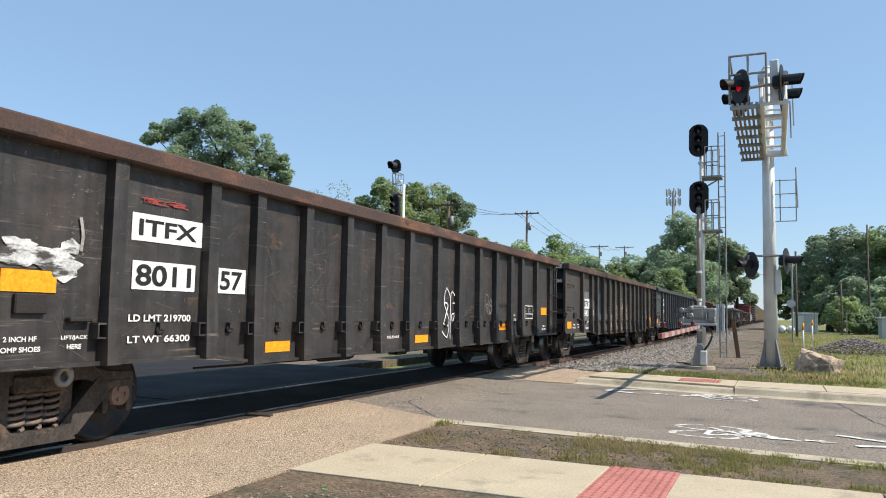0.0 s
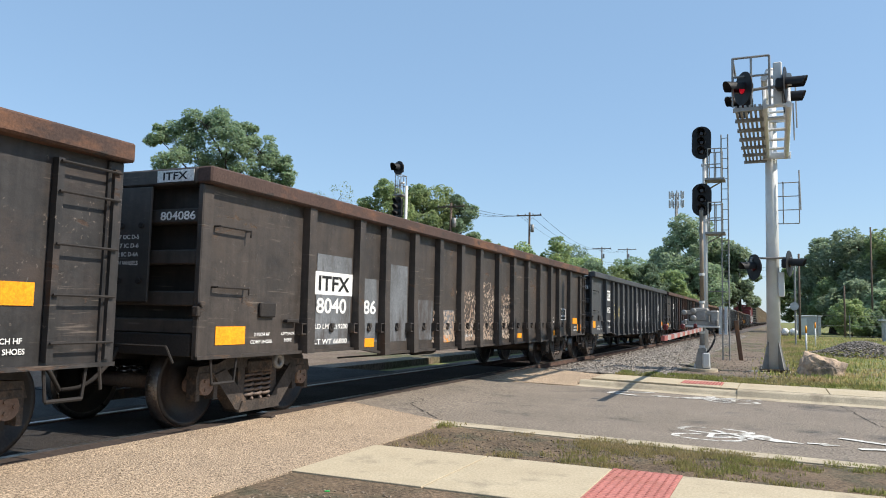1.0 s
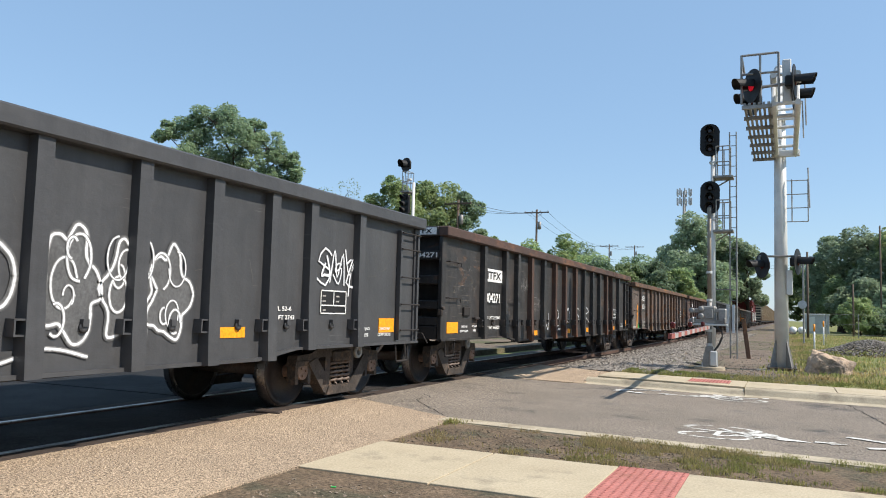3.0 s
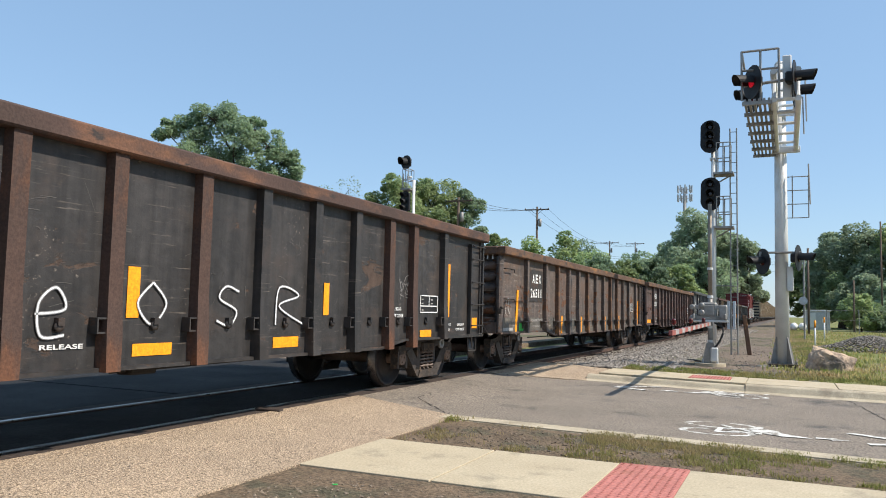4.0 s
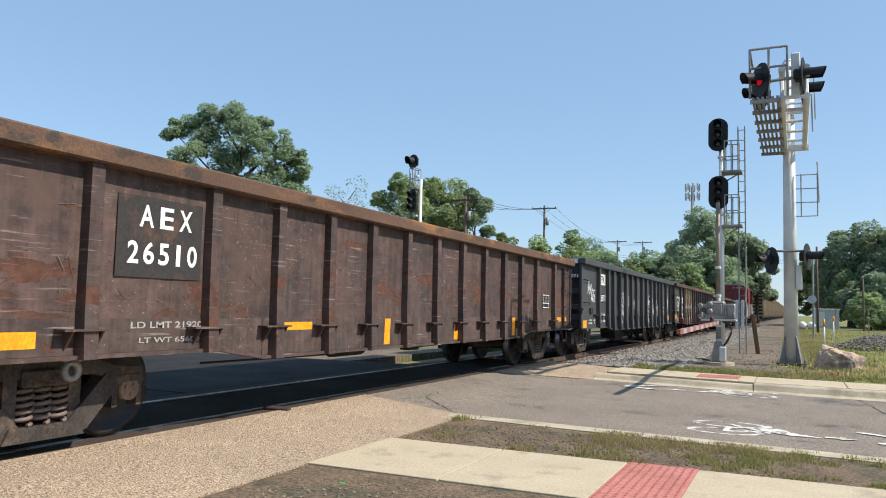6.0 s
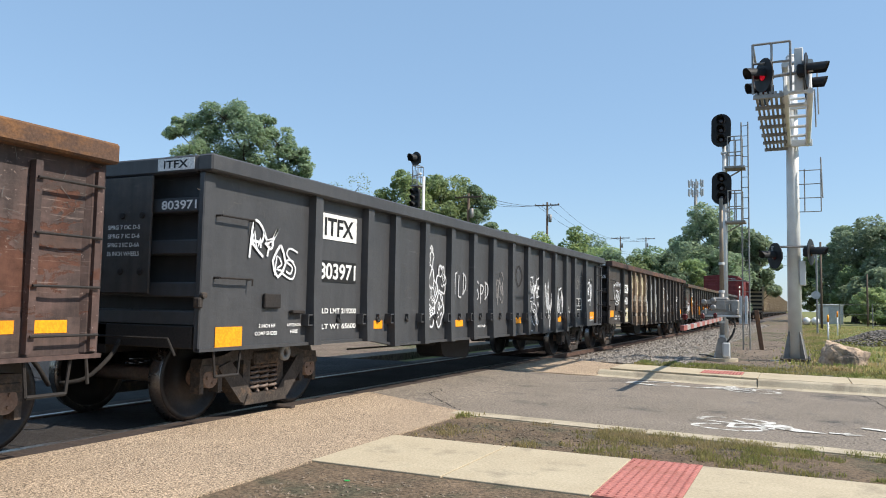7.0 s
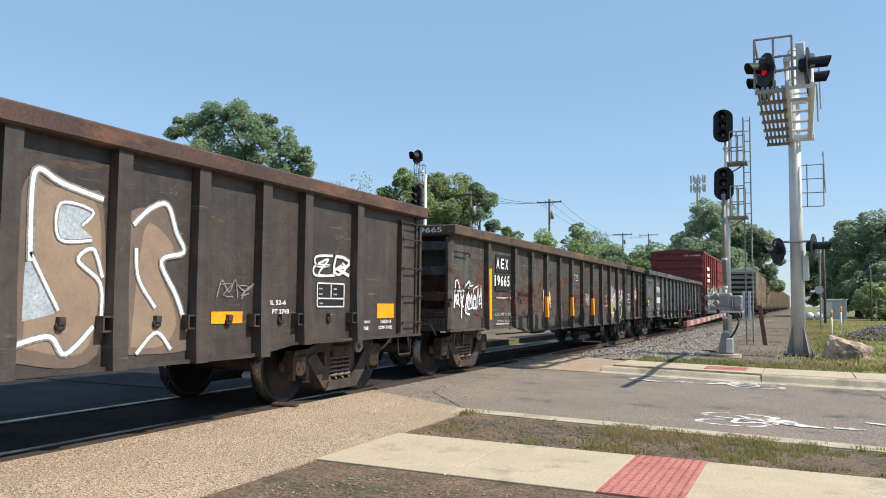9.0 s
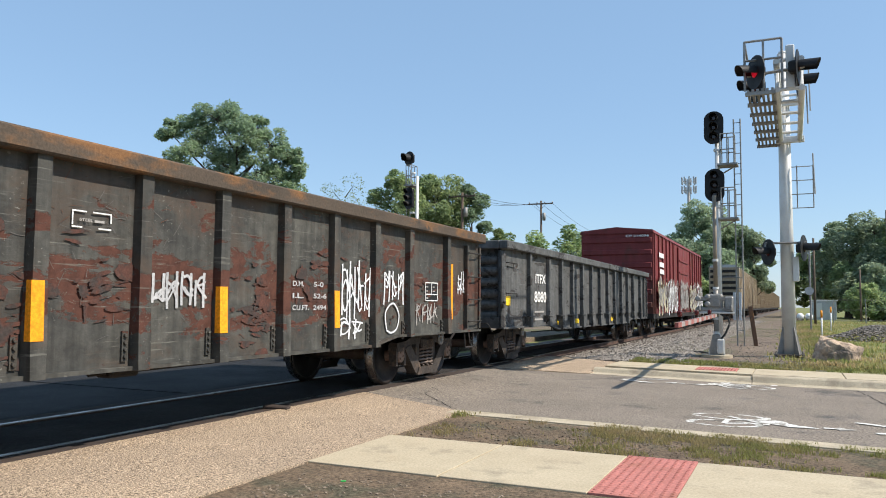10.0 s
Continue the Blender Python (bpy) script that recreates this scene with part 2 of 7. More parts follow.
def weathered(name, c1, c2, flake, cover, stain, spread, pale, worn, rough=0.6, band=0.0, streak=0.3, mott=0.42):
    """Old wagon paint: mottled, streaked by rain, stained, with flakes down to rust, and scrapes and specks of primer."""
    m = bpy.data.materials.new(name)
    m.use_nodes = True
    n, l = m.node_tree.nodes, m.node_tree.links
    b = n["Principled BSDF"]
    co = n.new("ShaderNodeTexCoord")
    oi = n.new("ShaderNodeObjectInfo")

    def calc(op, u, v):
        x = n.new("ShaderNodeMath")
        x.operation = op
        for sock, q in zip(x.inputs, (u, v)):
            if isinstance(q, (int, float)):
                sock.default_value = q
            else:
                l.new(q, sock)
        return x.outputs[0]
    shift = calc("MULTIPLY", oi.outputs["Random"], 60.0)
    add = n.new("ShaderNodeVectorMath")
    l.new(co.outputs["Object"], add.inputs[0])
    l.new(shift, add.inputs[1])
    at = add.outputs[0]

    def nz(scale, detail, stretch=None, rough_=0.65, twist=0.0):
        t = n.new("ShaderNodeTexNoise")
        t.inputs["Scale"].default_value, t.inputs["Detail"].default_value = scale, detail
        t.inputs["Roughness"].default_value, t.inputs["Distortion"].default_value = rough_, twist
        if stretch:
            mp = n.new("ShaderNodeMapping")
            mp.inputs["Scale"].default_value = stretch
            l.new(at, mp.inputs["Vector"])
            l.new(mp.outputs[0], t.inputs["Vector"])
        else:
            l.new(at, t.inputs["Vector"])
        return t.outputs["Fac"]

    def ramp(src, a, c, lo=0.0, hi=1.0):
        r = n.new("ShaderNodeMapRange")
        for key, q in (("From Min", a), ("From Max", c), ("To Min", lo), ("To Max", hi)):
            r.inputs[key].default_value = q
        l.new(src, r.inputs["Value"])
        return r.outputs["Result"]

    def mix(fac, u, v):
        x = n.new("ShaderNodeMix")
        x.data_type = "RGBA"
        l.new(fac, x.inputs["Factor"])
        for sock, q in ((x.inputs[6], u), (x.inputs[7], v)):
            if isinstance(q, tuple):
                sock.default_value = (*q, 1)
            else:
                l.new(q, sock)
        return x.outputs[2]

    def value(col, fac):
        h = n.new("ShaderNodeHueSaturation")
        l.new(col, h.inputs["Color"])
        l.new(fac, h.inputs["Value"])
        return h.outputs["Color"]
    col = mix(ramp(nz(0.8, 8), 0.38, 0.62), c1, c2)
    mottle = nz(6.5, 9, (1, 0.8, 1.2), 0.7)
    col = value(col, ramp(mottle, 0.32, 0.68, 1 - mott, 1 + mott))
    col = value(col, ramp(nz(1.0, 6, (9, 9, 0.45)), 0.35, 0.68, 1 - streak, 1 + streak))
    col = mix(ramp(nz(1.3, 10, (1, 0.6, 1.0), 0.7, 0.4), 0.66 - spread, 0.8 - spread, 0.0, 0.85), col, stain)
    field = nz(1.9, 14, (1, 0.6, 1.5), 0.7, 0.5)
    if band:
        sep = n.new("ShaderNodeSeparateXYZ")
        l.new(co.outputs["Object"], sep.inputs[0])
        off = calc("ABSOLUTE", calc("SUBTRACT", sep.outputs["Z"], 1.45), 0.0)
        field = calc("ADD", field, ramp(off, 0.1, 0.75, band, -band))
    bare = ramp(field, 0.7 - cover, 0.725 - cover)
    rusty = mix(ramp(nz(9.0, 8), 0.35, 0.65), flake, tuple(0.55 * q for q in flake))
    col = mix(bare, col, rusty)
    scrape = calc("MULTIPLY", ramp(nz(1.0, 5, (1.3, 1.3, 34)), 0.6, 0.68), ramp(nz(0.9, 5), 0.56 - worn, 0.62 - worn))
    scrape = calc("MULTIPLY", scrape, 0.7)
    speck = calc("MULTIPLY", ramp(nz(30, 5, (1, 0.8, 1.0)), 0.62, 0.67), ramp(nz(1.2, 6), 0.6 - worn, 0.66 - worn))
    col = mix(calc("MAXIMUM", scrape, speck), col, pale)
    l.new(col, b.inputs["Base Color"])
    b.inputs["Specular IOR Level"].default_value = 0.4
    l.new(ramp(calc("ADD", bare, mottle), 0.3, 1.5, rough - 0.08, min(1.0, rough + 0.25)), b.inputs["Roughness"])
    bp = n.new("ShaderNodeBump")
    bp.inputs["Strength"].default_value, bp.inputs["Distance"].default_value = 0.5, 0.014
    l.new(calc("SUBTRACT", mottle, calc("MULTIPLY", bare, 0.35)), bp.inputs["Height"])
    l.new(bp.outputs[0], b.inputs["Normal"])
    return m


PAINT = {
    "black": weathered("gondola_black", (0.04, 0.036, 0.034), (0.026, 0.024, 0.023), (0.085, 0.055, 0.04), 0.09, (0.062, 0.046, 0.038), 0.13, (0.17, 0.14, 0.115), 0.07, 0.55, mott=0.3),
    "brownblack": weathered("gondola_brown_black", (0.06, 0.048, 0.04), (0.04, 0.034, 0.03), (0.1, 0.066, 0.045), 0.08, (0.075, 0.056, 0.043), 0.12, (0.19, 0.155, 0.125), 0.05, 0.55, streak=0.2, mott=0.26),
    "charcoal": weathered("gondola_charcoal", (0.062, 0.062, 0.064), (0.05, 0.05, 0.052), (0.09, 0.083, 0.076), 0.03, (0.075, 0.072, 0.069), 0.05, (0.16, 0.155, 0.15), -0.02, 0.5, streak=0.1, mott=0.1),
    "rusty": weathered("gondola_rusty", (0.112, 0.085, 0.071), (0.074, 0.06, 0.053), (0.16, 0.072, 0.037), 0.12, (0.13, 0.078, 0.054), 0.16, (0.3, 0.26, 0.22), 0.13, 0.72, 0.03),
    "maroon": weathered("gondola_maroon", (0.09, 0.055, 0.046), (0.055, 0.039, 0.035), (0.12, 0.054, 0.036), 0.13, (0.095, 0.055, 0.042), 0.13, (0.27, 0.2, 0.17), 0.11, 0.72, 0.03),
    "olive": weathered("gondola_olive", (0.068, 0.066, 0.056), (0.043, 0.042, 0.037), (0.105, 0.042, 0.028), 0.155, (0.08, 0.055, 0.038), 0.16, (0.17, 0.165, 0.14), 0.12, 0.7, 0.07, 0.36),
    "grey": weathered("gondola_grey", (0.105, 0.105, 0.101), (0.072, 0.072, 0.07), (0.05, 0.046, 0.044), 0.14, (0.06, 0.057, 0.054), 0.11, (0.2, 0.2, 0.19), 0.07, 0.68),
}
m_skirt = weathered("lower_plate_paint", (0.115, 0.102, 0.084), (0.08, 0.073, 0.064), (0.15, 0.08, 0.045), 0.1, (0.12, 0.085, 0.06), 0.1, (0.45, 0.41, 0.35), 0.15, 0.75)
m_skirtred = weathered("lower_plate_maroon", (0.09, 0.058, 0.048), (0.06, 0.042, 0.037), (0.14, 0.06, 0.035), 0.07, (0.11, 0.06, 0.042), 0.05, (0.33, 0.27, 0.22), 0.06, 0.75)
m_chordrust = surf("chord_rust", (0.085, 0.05, 0.04), (0.06, 0.041, 0.035), scale=1.5, stretch=(1, 0.4, 1), rough=0.8, c3=(0.15, 0.075, 0.045), amount=0.2, patch=2.2, c4=(0.045, 0.036, 0.032), cover=0.15, speck=5)
m_chordorange = surf("chord_orange_rust", (0.13, 0.075, 0.048), (0.085, 0.052, 0.038), scale=1.2, stretch=(1, 0.4, 1), rough=0.85, c3=(0.24, 0.115, 0.045), amount=0.21, patch=2.2, c4=(0.06, 0.045, 0.038), cover=0.17, speck=4)


# ---- mesh helpers ----
def box(bm, x0, x1, y0, y1, z0, z1, bevel=0.0):
    v = [bm.verts.new((x, y, z)) for x in (x0, x1) for y in (y0, y1) for z in (z0, z1)]
    fs = [bm.faces.new([v[i] for i in f]) for f in ((0, 1, 3, 2), (4, 6, 7, 5), (0, 4, 5, 1), (2, 3, 7, 6), (0, 2, 6, 4), (1, 5, 7, 3))]
    if bevel:
        es = list({e for f in fs for e in f.edges})
        bmesh.ops.bevel(bm, geom=es, offset=bevel, segments=1, affect="EDGES")


def rod(bm, a, b, r, seg=8, r2=None):
    a, b = Vector(a), Vector(b)
    q = (b - a).to_track_quat("Z", "Y").to_matrix()
    rings = []
    for p, rr in ((a, r), (b, r if r2 is None else r2)):
        rings.append([bm.verts.new(p + q @ Vector((rr * math.cos(6.28319 * i / seg), rr * math.sin(6.28319 * i / seg), 0))) for i in range(seg)])
    for i in range(seg):
        f = bm.faces.new((rings[0][i], rings[0][(i + 1) % seg], rings[1][(i + 1) % seg], rings[1][i]))
        f.smooth = seg > 6
    bm.faces.new(rings[0][::-1])
    bm.faces.new(rings[1])


def lathe(bm, profile, centre, axis="x", seg=28, caps=True, soft=True):
    """A turned body: profile of (along, radius) about an axis through centre."""
    rings = []
    for a, r in profile:
        ring = []
        for i in range(seg):
            c, s = r * math.cos(6.28319 * i / seg), r * math.sin(6.28319 * i / seg)
            p = {"x": (a, c, s), "y": (c, a, s), "z": (c, s, a)}[axis]
            ring.append(bm.verts.new(Vector(centre) + Vector(p)))
        rings.append(ring)
    for u, w in zip(rings, rings[1:]):
        for i in range(seg):
            f = bm.faces.new((u[i], u[(i + 1) % seg], w[(i + 1) % seg], w[i]))
            f.smooth = soft
    if caps:
        bm.faces.new(rings[0][::-1])
        bm.faces.new(rings[-1])


def prism(bm, pts, axis, lo, hi):
    """A polygon drawn in the two other axes, pulled along axis from lo to hi."""
    def at(p, h):
        return {"x": (h, p[0], p[1]), "y": (p[0], h, p[1]), "z": (p[0], p[1], h)}[axis]
    a = [bm.verts.new(at(p, lo)) for p in pts]
    b = [bm.verts.new(at(p, hi)) for p in pts]
    n = len(pts)
    for i in range(n):
        bm.faces.new((a[i], a[(i + 1) % n], b[(i + 1) % n], b[i]))
    bm.faces.new(a[::-1])
    bm.faces.new(b)


def mesh_of(name, bm, material):
    bmesh.ops.recalc_face_normals(bm, faces=bm.faces)
    me = bpy.data.meshes.new(name)
    bm.to_mesh(me)
    bm.free()
    me.materials.append(material)
    return me


def part(name, bm, material, parent=None, label="", at=None):
    """Links a bmesh, or a mesh made before, as one object under a thing or part."""
    me = bm if isinstance(bm, bpy.types.Mesh) else mesh_of(name, bm, material)
    ob = new(name, me)
    if parent:
        ob.parent = parent
    if at:
        ob.location = at
    if label:
        tagged(ob, label)
    return ob


def thing(name, label, category, group="", kind="", at=None):
    ob = tagged(new(name), label, category, group, kind)
    if at:
        ob.location = at
    return ob


def bm_box(*a, **k):
    bm = bmesh.new()
    box(bm, *a, **k)
    return bm


def bm_rods(rods, seg=6):
    bm = bmesh.new()
    for a, b, r in rods:
        rod(bm, a, b, r, seg)
    return bm


# ---- lettering, made once ----
TEXTS = {}


def text_mesh(body):
    if body not in TEXTS:
        cu = bpy.data.curves.new("lettering", "FONT")
        cu.body = body
        cu.offset = 0.022
        ob = new("lettering", cu)
        me = bpy.data.meshes.new_from_object(ob.evaluated_get(bpy.context.evaluated_depsgraph_get()))
        bpy.data.objects.remove(ob)
        bpy.data.curves.remove(cu)
        v = np.array([p.co[:2] for p in me.vertices])
        lo, hi = v.min(0), v.max(0)
        TEXTS[body] = [[((p.co.x - lo[0]) / (hi[0] - lo[0]), (p.co.y - lo[1]) / (hi[1] - lo[1])) for p in me.vertices],
                       [tuple(f.vertices) for f in me.polygons]]
        bpy.data.meshes.remove(me)
    return TEXTS[body]


for body in ("ITFX", "801157", "8011", "57", "8040", "86", "804086", "803952", "803971", "80443", "804436", "LD LMT 219700", "LT WT 66300",
             "LD LMT 219800", "LT WT 66200", "8", "LD LMT 219200", "LT WT 66800", "LD LMT 220400", "LT WT 65600", "2 INCH HF", "COMP SHOES", "LIFT/JACK", "HERE", "36 INCH WHEELS",
             "SPRG 7 OC D-5", "SPRG 7 IC D-6", "SPRG 2 IIC D-6A", "AEX", "26511", "26510", "19665", "IL 52-6", "CU FT 2743", "TLD", "SPD",
             "CBC", "BOYS", "N", "e", "O", "$", "R", "A", "E", "X", "0", "1", "2", "5", "6", "9", "IL 52-6", "CUFT 2494", "3", "8080", "STEEL", "AEX26511", "AEX 19665", "CP 214096", "RELEASE"):
    text_mesh(body)


def lettering(body, material, parent, y0, y1, z0, z1, x=1.47, name="lettering"):
    """Words on a side that faces +x, from y0 to y1 and z0 to z1."""
    vs, fs = text_mesh(body)
    me = bpy.data.meshes.new(name)
    me.from_pydata([(x, y0 + u * (y1 - y0), z0 + v * (z1 - z0)) for u, v in vs], [], fs)
    me.materials.append(material)
    return part(name, me, None, parent)


def spaced(body, material, parent, y0, y1, z0, z1, x=1.47):
    """Stencilled characters, one by one, with wide gaps."""
    step = (y1 - y0) / (len(body) - 0.3)
    for n, ch in enumerate(body):
        lettering(ch, material, parent, y0 + n * step + (0.2 * step if ch == "1" else 0), y0 + (n + (0.5 if ch == "1" else 0.7)) * step, z0, z1, x)


def end_lettering(body, material, parent, x0, x1, z0, z1, y, name="lettering"):
    """Words on an end that faces -y."""
    vs, fs = text_mesh(body)
    me = bpy.data.meshes.new(name)
    me.from_pydata([(x0 + u * (x1 - x0), y, z0 + v * (z1 - z0)) for u, v in vs], [], fs)
    me.materials.append(material)
    return part(name, me, None, parent)


def patch(parent, material, y0, y1, z0, z1, x=1.466, name="painted_patch", lean=0.0, label=""):
    bm = bmesh.new()
    prism(bm, [(y0, z0), (y1, z0), (y1 + lean, z1), (y0 + lean, z1)], "x", x - 0.004, x)
    return part(name, bm, material, parent, label)


def ribbon(bm, pts, w, x):
    """A brush stroke of width w along points (y, z), lying on the plane at x."""
    n = len(pts)
    left, right = [], []
    for i in range(n):
        a, b = Vector(pts[max(0, i - 1)]), Vector(pts[min(n - 1, i + 1)])
        d = (b - a)
        d = d.normalized() if d.length > 1e-6 else Vector((1, 0))
        s = Vector((-d.y, d.x)) * w / 2
        p = Vector(pts[i])
        left.append(bm.verts.new((x, *(p + s))))
        right.append(bm.verts.new((x, *(p - s))))
    for i in range(n - 1):
        bm.faces.new((left[i], right[i], right[i + 1], left[i + 1]))


def smooth(pts, k=5):
    out = []
    n = len(pts)
    for i in range(n - 1):
        p0, p1, p2, p3 = (np.array(pts[j]) for j in (max(0, i - 1), i, i + 1, min(n - 1, i + 2)))
        for j in range(k):
            t = j / k
            out.append(tuple(0.5 * (2 * p1 + (p2 - p0) * t + (2 * p0 - 5 * p1 + 4 * p2 - p3) * t * t + (3 * p1 - p0 - 3 * p2 + p3) * t ** 3)))
    return out + [tuple(pts[-1])]


def tag_strokes(parent, material, y0, y1, z0, z1, seed, w=0.02, loops=9, x=1.472, name="sprayed_tag"):
    """An unreadable sprayed tag: slanting zigzags, hooks and loops that overlap, filling a box."""
    r = random.Random(seed)
    bm = bmesh.new()
    n = max(2, int(loops / 3))
    shapes = ([(0, 0), (0.15, 1), (0.5, 0.2), (0.75, 1), (0.95, 0)], [(0.1, 0.9), (0.9, 1), (0.2, 0.1), (1, 0)], [(0.9, 0.8), (0.4, 1), (0.1, 0.7), (0.8, 0.4), (0.6, 0), (0, 0.15)],
              [(0.1, 0), (0.15, 1), (0.8, 0.85), (0.7, 0.5), (0.2, 0.45), (0.9, 0)], [(0.5, 1), (0.05, 0.55), (0.4, 0), (0.9, 0.4), (0.55, 1)], [(0, 0.9), (0.5, 0.35), (1, 1), (0.5, 0.35), (0.4, -0.15)],
              [(0.9, 1), (0.1, 0.9), (0.15, 0.5), (0.7, 0.5), (0.1, 0.45), (0.1, 0), (1, 0.1)])
    for i in range(n):
        a = y0 + (y1 - y0) * i / n
        b = y0 + (y1 - y0) * (i + 1.2) / n
        zl, zh = z0 + (z1 - z0) * r.uniform(0, 0.18), z1 - (z1 - z0) * r.uniform(0, 0.18)
        for k in range(2):
            pts = [(a + (b - a) * (u + r.uniform(-0.07, 0.07)) + 0.06 * (v - 0.5) * (b - a), zl + (zh - zl) * (v + r.uniform(-0.06, 0.06))) for u, v in r.choice(shapes)]
            if k:
                c = r.uniform(0.2, 0.7)
                pts = [(a + (p[0] - a) * 0.6 + c * (b - a) * 0.4, zl + (p[1] - zl) * 0.5 + r.uniform(0, 0.3) * (zh - zl)) for p in pts]
            ribbon(bm, smooth(pts, 4) if r.random() < 0.6 else smooth(pts, 2), w * r.uniform(0.7, 1.2), x + 0.0004 * k)
    ob = part(name, bm, material, parent)
    return tagged(ob, kind="stuff")


def outline(parent, material, pts, w=0.05, x=1.473, name="sprayed_outline", closed=True):
    line = smooth(list(pts) + ([pts[0]] if closed else []), 6)
    if material is m_gwhite:
        w *= 0.72
        bm = bmesh.new()
        ribbon(bm, line, w * 1.9, x - 0.0003)
        part("overspray", bm, m_soft, parent)
    bm = bmesh.new()
    ribbon(bm, line, w, x)
    return part(name, bm, material, parent)


def blob(parent, material, pts, x=1.468, name="sprayed_fill"):
    bm = bmesh.new()
    bm.faces.new([bm.verts.new((x, *p)) for p in smooth(list(pts) + [pts[0]], 6)[:-1]])
    bm.normal_update()
    bmesh.ops.triangulate(bm, faces=bm.faces[:])
    return part(name, bm, material, parent)


HAND = {
    "C": [[(0.95, 0.8), (0.6, 1), (0.15, 0.75), (0.1, 0.3), (0.5, 0), (0.95, 0.2)]],
    "B": [[(0.15, 0), (0.2, 1)], [(0.05, 0.95), (0.8, 0.95), (0.75, 0.6), (0.25, 0.52), (0.9, 0.42), (0.85, 0.08), (0.1, 0)]],
    "O": [[(0.5, 1), (0.1, 0.55), (0.45, 0), (0.9, 0.45), (0.5, 1)]],
    "Y": [[(0.05, 1), (0.2, 0.55), (0.6, 0.5)], [(0.95, 1), (0.6, 0.4), (0.2, -0.25)]],
    "S": [[(0.95, 0.9), (0.5, 1), (0.15, 0.78), (0.8, 0.4), (0.75, 0.05), (0.05, 0.05)]],
    "T": [[(0, 0.85), (1, 1.0)], [(0.5, 0.95), (0.45, 0)]],
    "L": [[(0.3, 1), (0.2, 0.1), (0.95, 0.0)]],
    "D": [[(0.25, 0), (0.25, 1)], [(0.1, 1), (0.85, 0.8), (0.85, 0.3), (0.1, 0)]],
    "P": [[(0.2, -0.1), (0.25, 1)], [(0.1, 0.95), (0.9, 0.85), (0.7, 0.5), (0.25, 0.45)]],
}


def hand(car, material, word, y0, y1, z0, z1, w, x=1.472):
    """A word sprayed by hand with round, uneven strokes."""
    cell = (y1 - y0) / len(word)
    for n, ch in enumerate(word):
        bm = bmesh.new()
        for k, line in enumerate(HAND[ch]):
            dz = 0.06 * (z1 - z0) * (-1) ** n
            ribbon(bm, smooth([(y0 + (n + 0.86 * u) * cell, z0 + dz + v * (z1 - z0)) for u, v in line], 6), w, x + 0.0004 * k)
        part("sprayed_letter", bm, material, car)


def throw_up(car, ink, y0, y1, z0, z1, seed, w, fill=None, halo=True):
    """A puffy sprayed letter: a lobed outline, inner loops, drips and a thin fill."""
    q = random.Random(seed)
    cy, cz, a, b = (y0 + y1) / 2, (z0 + z1) / 2, (y1 - y0) / 2, (z1 - z0) / 2
    lobes = q.randint(4, 6)
    ring = []
    for k in range(26):
        t = 6.28319 * k / 26
        r = 0.86 + 0.14 * math.cos(lobes * t + q.uniform(-0.3, 0.3)) + q.uniform(-0.05, 0.05)
        ring.append((cy + a * r * math.cos(t) * (1 - 0.25 * math.sin(t)), cz + b * r * math.sin(t)))
    if fill:
        blob(car, fill, ring, x=1.4662)
    if halo:
        outline(car, m_halo, ring, w * 2.1, x=1.4675, name="overspray")
    outline(car, ink, ring, w, x=1.4715)
    for k in range(5):
        u, v, g = q.uniform(-0.5, 0.5) * a, q.uniform(-0.6, 0.6) * b, q.uniform(0.15, 0.4)
        t0, t1 = q.uniform(0, 6.28), q.uniform(3.5, 6.0)
        arc = [(cy + u + a * g * math.cos(t0 + t1 * n / 8), cz + v + b * g * math.sin(t0 + t1 * n / 8)) for n in range(9)]
        outline(car, ink, arc, w * q.uniform(0.5, 0.85), x=1.4719 + 0.0003 * k, closed=False)


# ---- trucks ----
WHEEL = [(-0.068, 0.2), (-0.062, 0.09), (0.06, 0.09), (0.075, 0.12), (0.03, 0.2), (0.022, 0.36), (0.068, 0.4), (0.068, 0.445), (0.06, 0.457)]
TREAD = [(0.0605, 0.452), (0.058, 0.4572), (-0.04, 0.466), (-0.062, 0.487), (-0.072, 0.478), (-0.072, 0.41)]


def wheel_meshes():
    bm = bmesh.new()
    lathe(bm, WHEEL[1:-1] + [(0.06, 0.45), (-0.06, 0.45), (-0.068, 0.4), (-0.03, 0.36), (-0.04, 0.2), (-0.06, 0.13)], (0, 0, 0), "x", 40)
    a = mesh_of("wheel", bm, m_wheel)
    bm = bmesh.new()
    lathe(bm, TREAD, (0, 0, 0), "x", 40, caps=False)
    return a, mesh_of("tread", bm, m_tread)


WHEEL_MESH, TREAD_MESH = wheel_meshes()


def axle_mesh():
    bm = bmesh.new()
    rod(bm, (-1.0, 0, 0), (1.0, 0, 0), 0.085, 12)
    for s in (-1, 1):
        for k in range(3):
            a = 2.094 * k
            rod(bm, (s * 1.05, 0.055 * math.cos(a), 0.055 * math.sin(a)), (s * 1.1, 0.055 * math.cos(a), 0.055 * math.sin(a)), 0.018, 6)
        rod(bm, (s * 0.98, 0, 0), (s * 1.085, 0, 0), 0.105, 14)
    return mesh_of("axle", bm, m_cap)


AXLE_MESH = axle_mesh()


